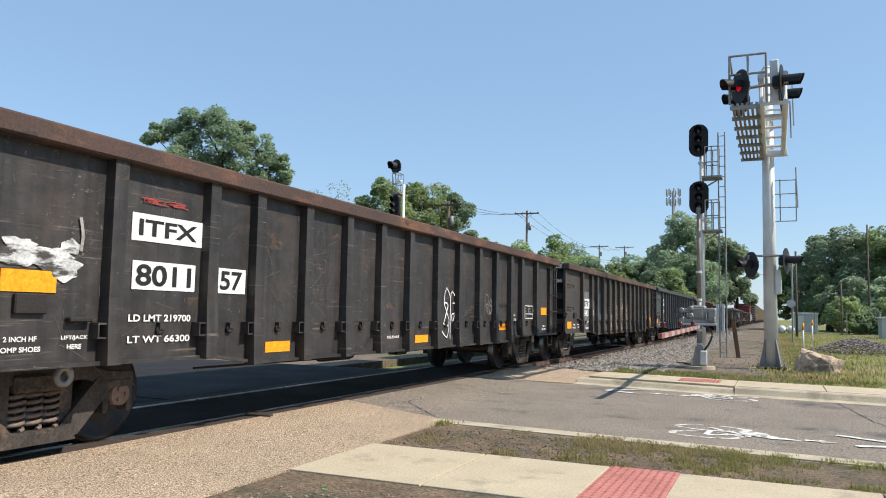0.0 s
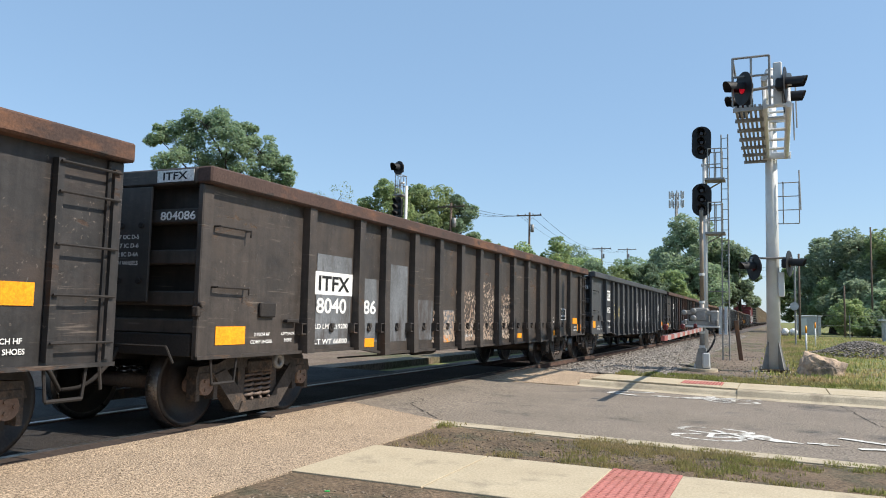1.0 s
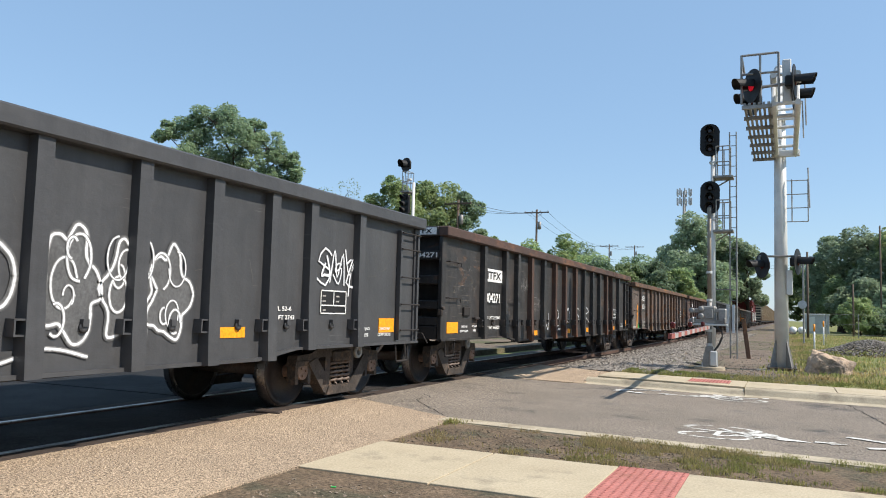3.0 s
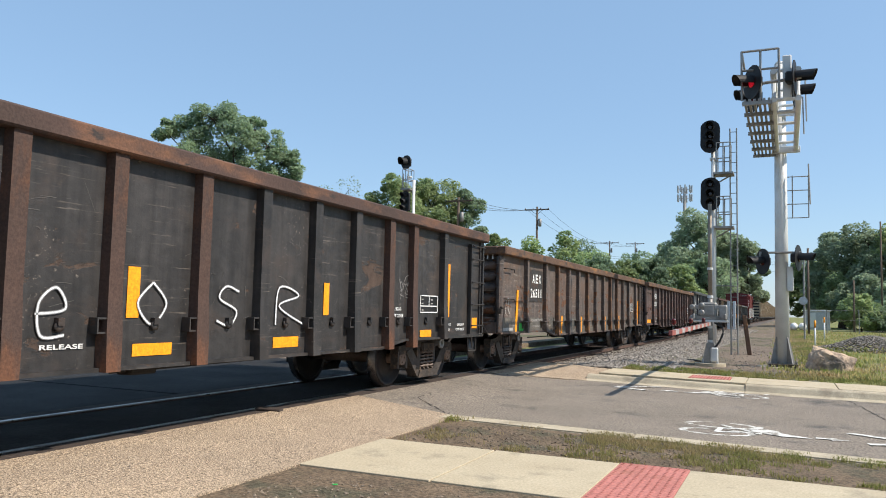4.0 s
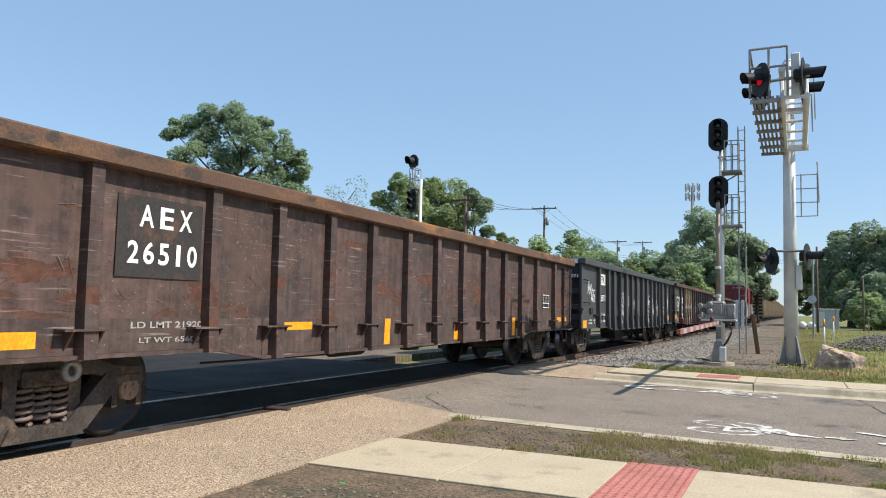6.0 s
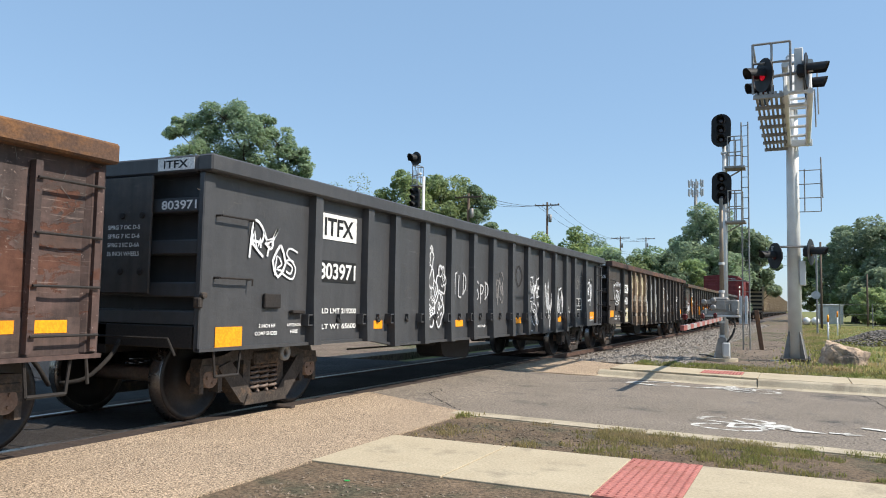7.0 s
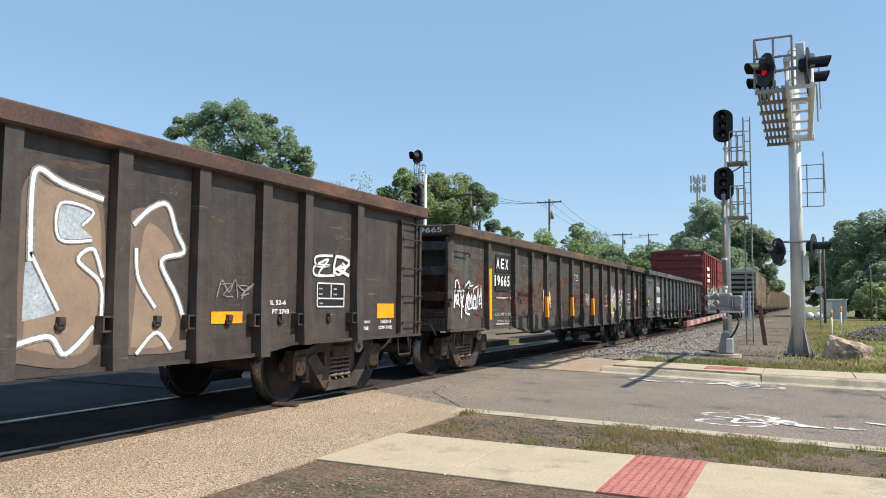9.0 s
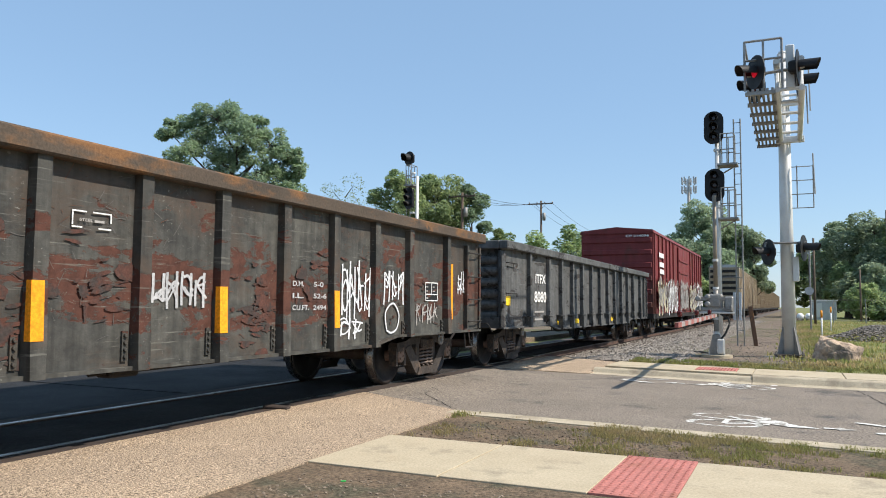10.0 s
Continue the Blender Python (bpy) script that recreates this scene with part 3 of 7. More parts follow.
def side_frame_mesh():
    """One cast side frame, facing +x, centred on its spring group; axles at y -0.89 and 0.89."""
    bm = bmesh.new()
    top = [(-1.06, 0.52), (-1.02, 0.66), (-0.72, 0.68), (-0.42, 0.78), (0.42, 0.78), (0.72, 0.68), (1.02, 0.66), (1.06, 0.52),
           (0.78, 0.5), (0.5, 0.62), (-0.5, 0.62), (-0.78, 0.5)]
    prism(bm, top, "x", 0.93, 1.08)
    for s in (-1, 1):
        prism(bm, [(s * 0.8, 0.56), (s * 0.6, 0.62), (s * 0.2, 0.22), (s * 0.3, 0.12), (s * 0.42, 0.16)], "x", 0.94, 1.1)
        prism(bm, [(s * 0.24, 0.2), (s * 0.36, 0.24), (s * 0.36, 0.66), (s * 0.24, 0.66)], "x", 0.93, 1.07)
        prism(bm, [(s * 1.04, 0.3), (s * 1.04, 0.56), (s * 0.98, 0.56), (s * 0.98, 0.3)], "x", 0.94, 1.07)
        prism(bm, [(s * 0.76, 0.3), (s * 0.76, 0.56), (s * 0.7, 0.56), (s * 0.7, 0.3)], "x", 0.94, 1.07)
        box(bm, 0.94, 1.09, s * 0.89 - 0.13, s * 0.89 + 0.13, 0.52, 0.6, 0.01)
    prism(bm, [(-0.38, 0.12), (0.38, 0.12), (0.32, 0.24), (-0.32, 0.24)], "x", 0.9, 1.12)
    return mesh_of("side_frame", bm, m_truck)


SIDE_FRAME = side_frame_mesh()


def tube(bm, pts, r, seg=5):
    """A pipe of one skin along points."""
    pts = [Vector(p) for p in pts]
    rings = []
    for i, p in enumerate(pts):
        d = (pts[min(i + 1, len(pts) - 1)] - pts[max(0, i - 1)]).normalized()
        a = d.cross(Vector((0.12, 0.05, 1))).normalized()
        c = d.cross(a)
        rings.append([bm.verts.new(p + a * r * math.cos(6.28319 * k / seg) + c * r * math.sin(6.28319 * k / seg)) for k in range(seg)])
    for u, w in zip(rings, rings[1:]):
        for k in range(seg):
            bm.faces.new((u[k], u[(k + 1) % seg], w[(k + 1) % seg], w[k])).smooth = True
    bm.faces.new(rings[0][::-1])
    bm.faces.new(rings[-1])


def spring_mesh():
    bm = bmesh.new()
    tube(bm, [(1.03 + 0.075 * math.cos(6.28319 * i / 11), 0.075 * math.sin(6.28319 * i / 11), 0.25 + 0.29 * i / 56) for i in range(57)], 0.018, 6)
    return mesh_of("spring", bm, m_spring)


SPRING = spring_mesh()


def bolster_mesh():
    bm = bmesh.new()
    box(bm, -1.12, 1.12, -0.22, 0.22, 0.55, 0.7, 0.02)
    box(bm, -0.3, 0.3, -0.3, 0.3, 0.68, 0.95, 0.02)
    for s in (-1, 1):
        box(bm, s * 1.08 - 0.03, s * 1.08 + 0.03, -0.2, 0.2, 0.56, 0.66)
        box(bm, -0.85, 0.85, s * 0.42 - 0.05, s * 0.42 + 0.05, 0.34, 0.44)
    return mesh_of("bolster", bm, m_truck)


BOLSTER = bolster_mesh()


def jack_mesh():
    """The looped lifting lug beside the bolster."""
    bm = bmesh.new()
    lathe(bm, [(1.3, 0.045), (1.3, 0.09), (1.34, 0.09), (1.34, 0.045), (1.3, 0.045)], (0.0, 0, 0.69), "x", 16, caps=False)
    box(bm, 1.3, 1.34, -0.085, 0.085, 0.76, 0.86)
    return mesh_of("lifting_lug", bm, m_galv)


LUG = jack_mesh()
WHEELSETS = []


def truck(car, yc):
    t = new("truck")
    t.parent = car
    t.location = (0, yc, 0)
    part("bolster", BOLSTER, None, t)
    part("lifting_lug", LUG, None, t, at=(0, 0.05, 0))
    for turn in (0, math.pi):
        part("side_frame", SIDE_FRAME, None, t).rotation_euler = (0, 0, turn)
        for dy in (-0.16, 0.0, 0.16):
            part("spring", SPRING, None, t, at=(0, dy, 0)).rotation_euler = (0, 0, turn)
    for s in (-0.89, 0.89):
        w = new("wheelset")
        w.parent = car
        w.location = (0, yc + s, 0.457)
        part("axle", AXLE_MESH, None, w)
        for side in (1, -1):
            for nm, me in (("wheel", WHEEL_MESH), ("tread", TREAD_MESH)):
                o = part(nm, me, None, w, at=(side * 0.76, 0, 0))
                o.rotation_euler = (0, 0, 0 if side > 0 else math.pi)
        WHEELSETS.append(w)


def coupler(car, y, s):
    """The coupler and its hose at an end; s is -1 at the front, 1 at the rear."""
    bm = bmesh.new()
    box(bm, -0.1, 0.1, min(y, y + s * 0.42), max(y, y + s * 0.42), 0.72, 0.92, 0.02)
    box(bm, -0.16, 0.16, min(y + s * 0.36, y + s * 0.52), max(y + s * 0.36, y + s * 0.52), 0.68, 0.96, 0.04)
    part("coupler", bm, m_truck, car)
    bm = bmesh.new()
    pts = smooth([(0.45, y, 0.85), (0.5, y + s * 0.15, 0.7), (0.42, y + s * 0.35, 0.5), (0.25, y + s * 0.5, 0.45)], 4)
    tube(bm, pts, 0.022, 7)
    part("air_hose", bm, m_under, car)


# ---- gondola cars ----
def grab_mesh(y0, y1, z, x=1.46):
    return bm_rods([((x + 0.07, y0, z), (x + 0.07, y1, z), 0.012), ((x, y0, z), (x + 0.07, y0, z), 0.012), ((x, y1, z), (x + 0.07, y1, z), 0.012),
                    ((x + 0.07, y1, z), (x + 0.07, y1, z - 0.07), 0.01)])


def side_sheet(low, posts, s, X, L, top, dent):
    """A side of plate, a little dented inwards between its posts."""
    bm = bmesh.new()
    off = Vector((noise.random() * 40, noise.random() * 40, 0))
    stops = sorted({0.0, L, *[round(p + d, 3) for p in posts for d in (-0.09, 0.09)], *[p[0] for p in low]})
    ys = []
    for a, b in zip(stops, stops[1:]):
        n = max(1, round((b - a) / 0.2))
        ys += [a + (b - a) * k / n for k in range(n)]
    ys.append(L)
    edge = low[:6]

    def floor_at(y):
        for p, q in zip(edge, edge[1:]):
            if p[0] <= y <= q[0]:
                return p[1] + (q[1] - p[1]) * (y - p[0]) / (q[0] - p[0])
        return edge[0][1]
    nz = 9
    for inner in (0, 1):
        grid = []
        for y in ys:
            z0 = floor_at(y)
            free = min(1.0, min(abs(y - p) for p in posts + [0.0, L]) / 0.4)
            col = []
            for k in range(nz + 1):
                z = z0 + (top - z0) * k / nz
                d = dent * free * (0.5 + 0.5 * noise.noise(Vector((y * 1.1, z * 1.6, 0)) + off) + 0.5 * noise.noise(Vector((y * 3, z * 3.5, 5)) + off)) * math.sin(math.pi * min(1, k / nz * 0.92 + 0.04))
                col.append(bm.verts.new((s * (X - max(0.0, d) - 0.03 * inner), y, z)))
            grid.append(col)
        for a, b in zip(grid, grid[1:]):
            for k in range(nz):
                f = bm.faces.new((a[k], b[k], b[k + 1], a[k + 1]))
                f.smooth = True
    return bm


def scratches(car, n, seed, size=0.3, material=None):
    """Fine scrapes through the paint."""
    r = random.Random(seed)
    bm = bmesh.new()
    for i in range(n):
        if i % 7 == 0:
            cy, cz = r.uniform(0.4, 15.8), r.uniform(1.0, 2.3)
        y, z = cy + r.gauss(0, 0.22), min(2.35, max(0.95, cz + r.gauss(0, 0.16)))
        a, k = r.gauss(0.1, 0.45) + (1.57 if r.random() < 0.3 else 0), r.gauss(0, 0.2)
        ln = size * r.random() ** 1.5 + 0.03
        ribbon(bm, [(y + ln * t * math.cos(a + k * t), z + ln * t * math.sin(a + k * t)) for t in (0, 0.25, 0.5, 0.75, 1)], r.uniform(0.002, 0.006), 1.4625)
    tagged(part("scraped_paint", bm, material or m_gfaint, car), kind="stuff")


def gondola(label, paint, chord, style, stripes, group="gondola cars of the freight train", painted=(), beams=None, skirt=None):
    """An open steel gondola car; front end at y = 0, rails at z = 0."""
    car = thing("gondola_car", label, "railway wagon", group)
    m = PAINT[paint]
    itfx = style == "flat"
    beams = itfx if beams is None else beams
    L, H, zb = (16.28, 2.70, 0.775) if itfx else (16.2, 2.56, 0.79)
    zm = 0.68
    X = 1.46
    posts = [1.87, 3.08, 3.83, 4.78, 5.74, 6.69, 7.62, 8.68, 9.63, 10.64, 11.59, 12.53, 13.29, 14.43] if itfx else \
        [1.62, 3.04] + [4.1 + 1.0275 * i for i in range(10)] + [14.7]
    # the two sides, with the lower edge dropped between the trucks
    low = [(0.0, zb), (3.2, zb), (3.9, zm), (L - 3.9, zm), (L - 3.2, zb), (L, zb), (L, H - 0.12), (0.0, H - 0.12)]
    for s in (1, -1):
        part("side_wall", side_sheet(low, posts, s, X, L, H - 0.12, 0.009 if itfx else 0.024), m, car)
        bm = bmesh.new()
        a, b = sorted((s * (X - 0.05), s * 1.6))
        box(bm, a, b, -0.02, L + 0.02, H - 0.17, H, 0.018)
        part("top_chord", bm, chord, car)
        # flange along the lower edge
        bm = bmesh.new()
        e = low[:6]
        for p, q in zip(e, e[1:]):
            prism(bm, [(p[0], p[1]), (q[0], q[1]), (q[0], q[1] + 0.035), (p[0], p[1] + 0.035)], "x", *sorted((s * X, s * (X + 0.05))))
        part("side_sill", bm, m, car)
        if skirt:
            bm = bmesh.new()
            for p, q in zip(e, e[1:]):
                prism(bm, [(p[0] + 0.02, p[1] + 0.037), (q[0] - 0.02, q[1] + 0.037), (q[0] - 0.02, 1.12), (p[0] + 0.02, 1.12)], "x", *sorted((s * (X - 0.03), s * (X + 0.004))))
            part("lower_plate", bm, skirt, car)
    pts = [(0.085, 0.0), (0.075, 0.095), (-0.075, 0.095), (-0.085, 0.0)] if itfx else [(0.075, 0.0), (0.065, 0.085), (-0.065, 0.085), (-0.075, 0.0)]

    def post_mesh(bottom):
        bm = bmesh.new()
        levels = [(bottom, 1.3, 1.0), (bottom + 0.3, 1.22, 1.1), (1.35, 1.05, 1.0), (H - 0.168, 1.0, 1.0)]
        rings = [[bm.verts.new((X + p[1] * out, p[0] * wide, z)) for p in pts] for z, out, wide in levels]
        for lo, hi in zip(rings, rings[1:]):
            for i in range(4):
                bm.faces.new((lo[i], lo[(i + 1) % 4], hi[(i + 1) % 4], hi[i]))
        bm.faces.new(rings[0])
        bm.faces.new(rings[-1])
        return mesh_of("post", bm, m)
    pm, pm_end = post_mesh(zm), post_mesh(zb)
    painted = dict(painted)
    for i in painted:
        me = pm.copy()
        me.materials[0] = painted[i]
        painted[i] = me
    bm = bmesh.new()
    if itfx:
        prism(bm, [(-0.17, 1.0), (-0.08, 1.0), (-0.08, 1.015), (-0.155, 1.015), (-0.155, 1.12), (-0.08, 1.12), (-0.08, 1.135), (-0.17, 1.135)], "x", X, X + 0.1)
    elif beams:
        box(bm, X, X + 0.02, -0.17, -0.11, 0.76, 1.02)
        for z in (0.8, 0.86, 0.92, 0.98):
            lathe(bm, [(X + 0.02, 0.02), (X + 0.04, 0.016)], (0, -0.14, z), "x", 6)
    else:
        box(bm, X, X + 0.13, -0.27, 0.17, 1.02, 1.038)
        for y0, y1 in ((-0.27, -0.07), (0.07, 0.17)):
            prism(bm, [(X, 0.88), (X + 0.02, 0.88), (X + 0.11, 1.02), (X, 1.02)], "y", (y0 + y1) / 2 - 0.01, (y0 + y1) / 2 + 0.01)
    bracket = mesh_of("tie_down_bracket", bm, m)
    bm = bmesh.new()
    lathe(bm, [(0.0, 0.045), (0.03, 0.045), (0.035, 0.02)], (X, 0, 1.06), "x", 8)
    box(bm, X, X + 0.05, -0.03, 0.03, 1.07, 1.13)
    eye = mesh_of("tie_down_eye", bm, m)
    for i, y in enumerate(posts):
        for s in (1, -1):
            o = part("post", painted[i] if s > 0 and i in painted else pm_end if y < 3.5 or y > L - 3.5 else pm, None, car, at=(0, y, 0))
            if s < 0:
                o.rotation_euler = (0, 0, math.pi)
        part("tie_down_bracket", bracket, None, car, at=(0, y, 0))
        if itfx and i + 1 < len(posts):
            part("tie_down_eye", eye, None, car, at=(0, (y + posts[i + 1]) / 2, 0))
    # floor and centre sill
    part("floor", bm_box(-X + 0.03, X - 0.03, 0.1, L - 0.1, 1.02, 1.08), m_under, car)
    bm = bmesh.new()
    box(bm, -0.25, 0.25, 0.0, L, 0.72, 1.02)
    for y in (4.4, 6.1, 8.1, 10.1, 11.8):
        box(bm, -X + 0.04, X - 0.04, y - 0.06, y + 0.06, zm + 0.06, 1.02)
    part("centre_sill", bm, m_under, car)
    # brake gear under the floor
    bm = bmesh.new()
    lathe(bm, [(-0.9, 0.01), (-0.85, 0.16), (-0.1, 0.16), (-0.05, 0.01)], (0.75, 7.2, 0.7), "y", 14)
    part("air_reservoir", bm, m_under, car)
    bm = bmesh.new()
    rod(bm, (0.9, 3.6, 0.62), (0.9, 6.3, 0.6), 0.014, 6)
    rod(bm, (0.9, 8.2, 0.6), (0.6, 12.6, 0.6), 0.014, 6)
    rod(bm, (0.9, 8.2, 0.6), (0.9, 8.2, 0.8), 0.014, 6)
    rod(bm, (0.9, 5.3, 0.6), (0.9, 5.3, 0.8), 0.014, 6)
    box(bm, 0.75, 0.95, 8.4, 8.75, 0.56, 0.78, 0.02)
    part("brake_rigging", bm, m_under, car)
    # the ends
    for s, y in ((-1, 0.0), (1, L)):
        inner = y - s * (0.22 if beams else 0.16)
        part("end_wall", bm_box(-X + 0.03, X - 0.03, min(inner, inner - s * 0.03), max(inner, inner - s * 0.03), 0.95, H - 0.1), m, car)
        bm = bmesh.new()
        box(bm, -1.41, 1.41, min(y - s * 0.2, y + s * 0.02), max(y - s * 0.2, y + s * 0.02), H - 0.17, H, 0.018)
        part("end_chord", bm, chord if not itfx else m, car)
        bm = bmesh.new()
        if beams:
            for z in (1.02, 1.3, 1.72, 2.14):
                a, b = sorted((inner, y - s * 0.03))
                box(bm, -1.41, 1.41, a, b, z, z + 0.15, 0.015)
        else:
            for k in range(6):
                z = 1.05 + 0.225 * k
                lathe(bm, [(-1.36, 0.02), (-1.28, 0.085), (1.28, 0.085), (1.36, 0.02)], (0, inner + s * 0.02, z), "x", 12)
        part("end_rib", bm, m, car)
        bm = bmesh.new()
        box(bm, -1.4, 1.4, min(y, y - s * 0.3), max(y, y - s * 0.3), 0.8, 1.02, 0.01)
        part("end_sill", bm, m_under if itfx else m, car)
        for side in (1, -1):
            a, b = sorted((side * (X - 0.04), side * (X + 0.035)))
            bm = bmesh.new()
            if itfx:
                box(bm, a, b, min(y, y - s * 0.16), max(y, y - s * 0.16), zb, H - 0.17, 0.012)
            else:
                box(bm, a - 0.05 if side > 0 else a, b if side > 0 else b + 0.05, min(y, y - s * 0.2), max(y, y - s * 0.2), zb, H - 0.17, 0.05)
            part("corner_post", bm, m, car)
        coupler(car, y, s)
    # grab irons on the front corner, ladder on the rear one
    for z in (2.12, 1.5):
        part("grab_iron", grab_mesh(0.22, 0.72, z), m_under, car)
    lad = new("ladder")
    lad.parent = car
    y0, y1 = L - 0.66, L - 0.1
    for y in (y0, y1):
        part("stile", bm_box(X + 0.005, X + 0.07, y - 0.03, y + 0.03, zb + 0.06, H - 0.25), m, lad)
    for z in (0.98, 1.36, 1.76, 2.18, 2.42):
        part("rung", bm_rods([((X + 0.09, y0 - 0.02, z), (X + 0.09, y1 + 0.02, z), 0.012)]), m_under, lad)
    # steps below the corners
    for y in (0.45, L - 0.45):
        part("step", bm_rods([((X, y - 0.2, zb), (X, y - 0.17, 0.52), 0.014), ((X, y - 0.17, 0.52), (X, y + 0.17, 0.52), 0.018), ((X, y + 0.17, 0.52), (X, y + 0.2, zb), 0.014)]), m_under, car)
    bm = bmesh.new()
    rod(bm, (0.2, -0.12 + L + 0.05, 0.9), (1.2, L + 0.1, 0.9), 0.015, 6)
    rod(bm, (1.2, L + 0.1, 0.9), (1.25, L + 0.1, 0.55), 0.015, 6)
    part("uncoupling_lever", bm, m_under, car)
    part("uncoupling_lever", bm_rods([((0.2, -0.1, 0.9), (1.2, -0.1, 0.9), 0.012), ((1.2, -0.1, 0.9), (1.3, -0.1, 0.74), 0.012)]), m_under, car)
    bm = bmesh.new()
    lathe(bm, [(0, 0.03), (0.05, 0.03)], (X + 0.03, 0.02, 1.32), "x", 8)
    box(bm, X - 0.02, X + 0.06, -0.04, 0.02, 1.2, 1.3, 0.01)
    part("hook_bracket", bm, m_truck, car)
    for yc in ((1.54, L - 1.54) if itfx else (1.6, 14.8)):
        truck(car, yc)
    for st in stripes:
        patch(car, m_orange, *st[:4], name="reflector_stripe", lean=st[4] if len(st) > 4 else 0.0)
    return car


TRAIN = []          # (car, place of its front end along the track at 0 s)


def frame_box(car, y0, y1, z0, z1, x=1.47, backed=False):
    """A stencilled consolidated-data box: a white frame with a middle bar."""
    bm = bmesh.new()
    w = 0.016
    for a in ((y0, y1, z0, z0 + w), (y0, y1, z1 - w, z1), (y0, y0 + w, z0, z1), (y1 - w, y1, z0, z1), ((y0 + y1) / 2 - w / 2, (y0 + y1) / 2 + w / 2, z0 + 0.1, z1), (y0, y1, z0 + 0.1, z0 + 0.1 + w)):
        box(bm, x - 0.003, x, *a)
    part("stencilled_box", bm, m_white, car)
    if backed:
        patch(car, m_gpatch, y0 - 0.09, y1 + 0.1, z0 - 0.07, z1 + 0.05, x=1.4645)
    patch(car, m_black, y0 + 0.01, y1 - 0.01, z0 + 0.01, z1 - 0.01, x=1.4658, name="data_panel")
    for u, v in ((0.08, 0.72), (0.08, 0.5), (0.6, 0.72), (0.6, 0.5), (0.1, 0.13)):
        yy, zz = y0 + u * (y1 - y0), z0 + v * (z1 - z0)
        patch(car, m_faded, yy, yy + 0.07, zz, zz + 0.018, x=1.468, name="stencil_bar")


def common(car, style="flat"):
    lettering("2 INCH HF", m_white, car, 0.92, 1.2, 0.99, 1.03)
    lettering("COMP SHOES", m_white, car, 0.86, 1.24, 0.91, 0.95)
    lettering("LIFT/JACK", m_white, car, 1.42, 1.68, 0.99, 1.03)
    lettering("HERE", m_white, car, 1.48, 1.62, 0.92, 0.96)
    scratches(car, 90, len(TRAIN) + 5, 0.25)
    scratches(car, 200, len(TRAIN) + 405, 0.08)
    for z, t, a in ((0.98, "2 INCH HF", 15.12), (0.9, "COMP SHOES", 15.07), (0.98, "LIFT/JACK", 14.61), (0.9, "HERE", 14.66)):
        lettering(t, m_white, car, a, a + {"LIFT/JACK": 0.24, "HERE": 0.14, "2 INCH HF": 0.3, "COMP SHOES": 0.38}[t], z, z + 0.045)
    part("pocket", bm_box(1.46, 1.5, 0.98, 1.26, 1.2, 1.36, bevel=0.01), m_under, car)
    part("pocket", bm_box(1.46, 1.53, 1.45, 1.68, 1.14, 1.18, bevel=0.01), m_under, car)


def end_plate(car, mark, number, y=-0.026):
    bm = bm_box(0.9, 1.38, y - 0.004, y, 2.555, 2.675)
    part("mark_plate", bm, m_white, car)
    end_lettering(mark, m_black, car, 0.98, 1.3, 2.575, 2.655, y - 0.007)
    end_lettering(number, m_white, car, 0.92, 1.38, 2.17, 2.26, 0.022)
    part("data_plate", bm_box(-0.55, 0.84, -0.03, 0.0, 1.33, 2.52, bevel=0.01), PAINT["brownblack"], car)
    for z, t in ((1.98, "SPRG 7 OC D-5"), (1.89, "SPRG 7 IC D-6"), (1.8, "SPRG 2 IIC D-6A"), (1.71, "36 INCH WHEELS")):
        end_lettering(t, m_white, car, 0.25, 0.7, z, z + 0.045, -0.034)
    for x in (0.15, 0.45, 0.72):
        for z in (1.55, 2.12):
            bm = bmesh.new()
            lathe(bm, [(-0.045, 0.02), (-0.045, 0.032), (-0.03, 0.035)], (x, 0, z), "y", 8)
            part("bolt", bm, m_under, car)


def itfx_car(y, label, paint, chord, stripes, number, limit, weight, mark, digits, split=None, data=(13.6, 14.2, 1.2, 1.5), painted=()):
    """A smooth-sided gondola: mark and digits are (y0, y1, z0, z1) of its panels; split: number in two, on white plates or bare."""
    car = gondola(label, paint, chord, "flat", stripes, painted=painted)
    common(car)
    y0, y1, z0, z1 = mark
    patch(car, m_white, *mark, name="mark_plate", x=1.467)
    lettering("ITFX", m_black, car, y0 + 0.08, y1 - 0.08, z0 + 0.05, z1 - 0.05, x=1.471)
    d0, d1, e0, e1 = digits
    if split:
        ink = m_white if split[2] else m_black
        lettering(split[0], ink, car, d0 + 0.04, d1 - 0.12, e0 + 0.035, e1 - 0.03, x=1.472)
        lettering(split[1], ink, car, 3.29, 3.64, e0 + 0.035, e1 - 0.03, x=1.472)
        if not split[2]:
            patch(car, m_white, d0, d1 - 0.06, e0, e1, name="number_plate", x=1.467)
            patch(car, m_white, 3.24, 3.7, e0, e1, name="number_plate", x=1.467)
    else:
        patch(car, m_black, *digits, name="number_panel", x=1.467)
        lettering(number, m_white, car, d0 + 0.02, d1 - 0.02, e0 + 0.03, e1 - 0.03, x=1.472)
    zt = min(1.14, e0 - 0.16)
    lettering(limit, m_white, car, 2.1, 2.88, zt, zt + 0.065)
    lettering(weight, m_white, car, 2.1, 2.88, zt - 0.19, zt - 0.125)
    lettering("IL 52-6", m_white, car, 12.72, 13.0, 1.23, 1.28)
    lettering("CU FT 2743", m_white, car, 12.6, 13.06, 1.13, 1.18)
    frame_box(car, *data)
    lettering("RELEASE", m_white, car, 7.0, 7.4, 0.88, 0.92)
    end_plate(car, "ITFX", number)
    TRAIN.append((car, y))
    return car


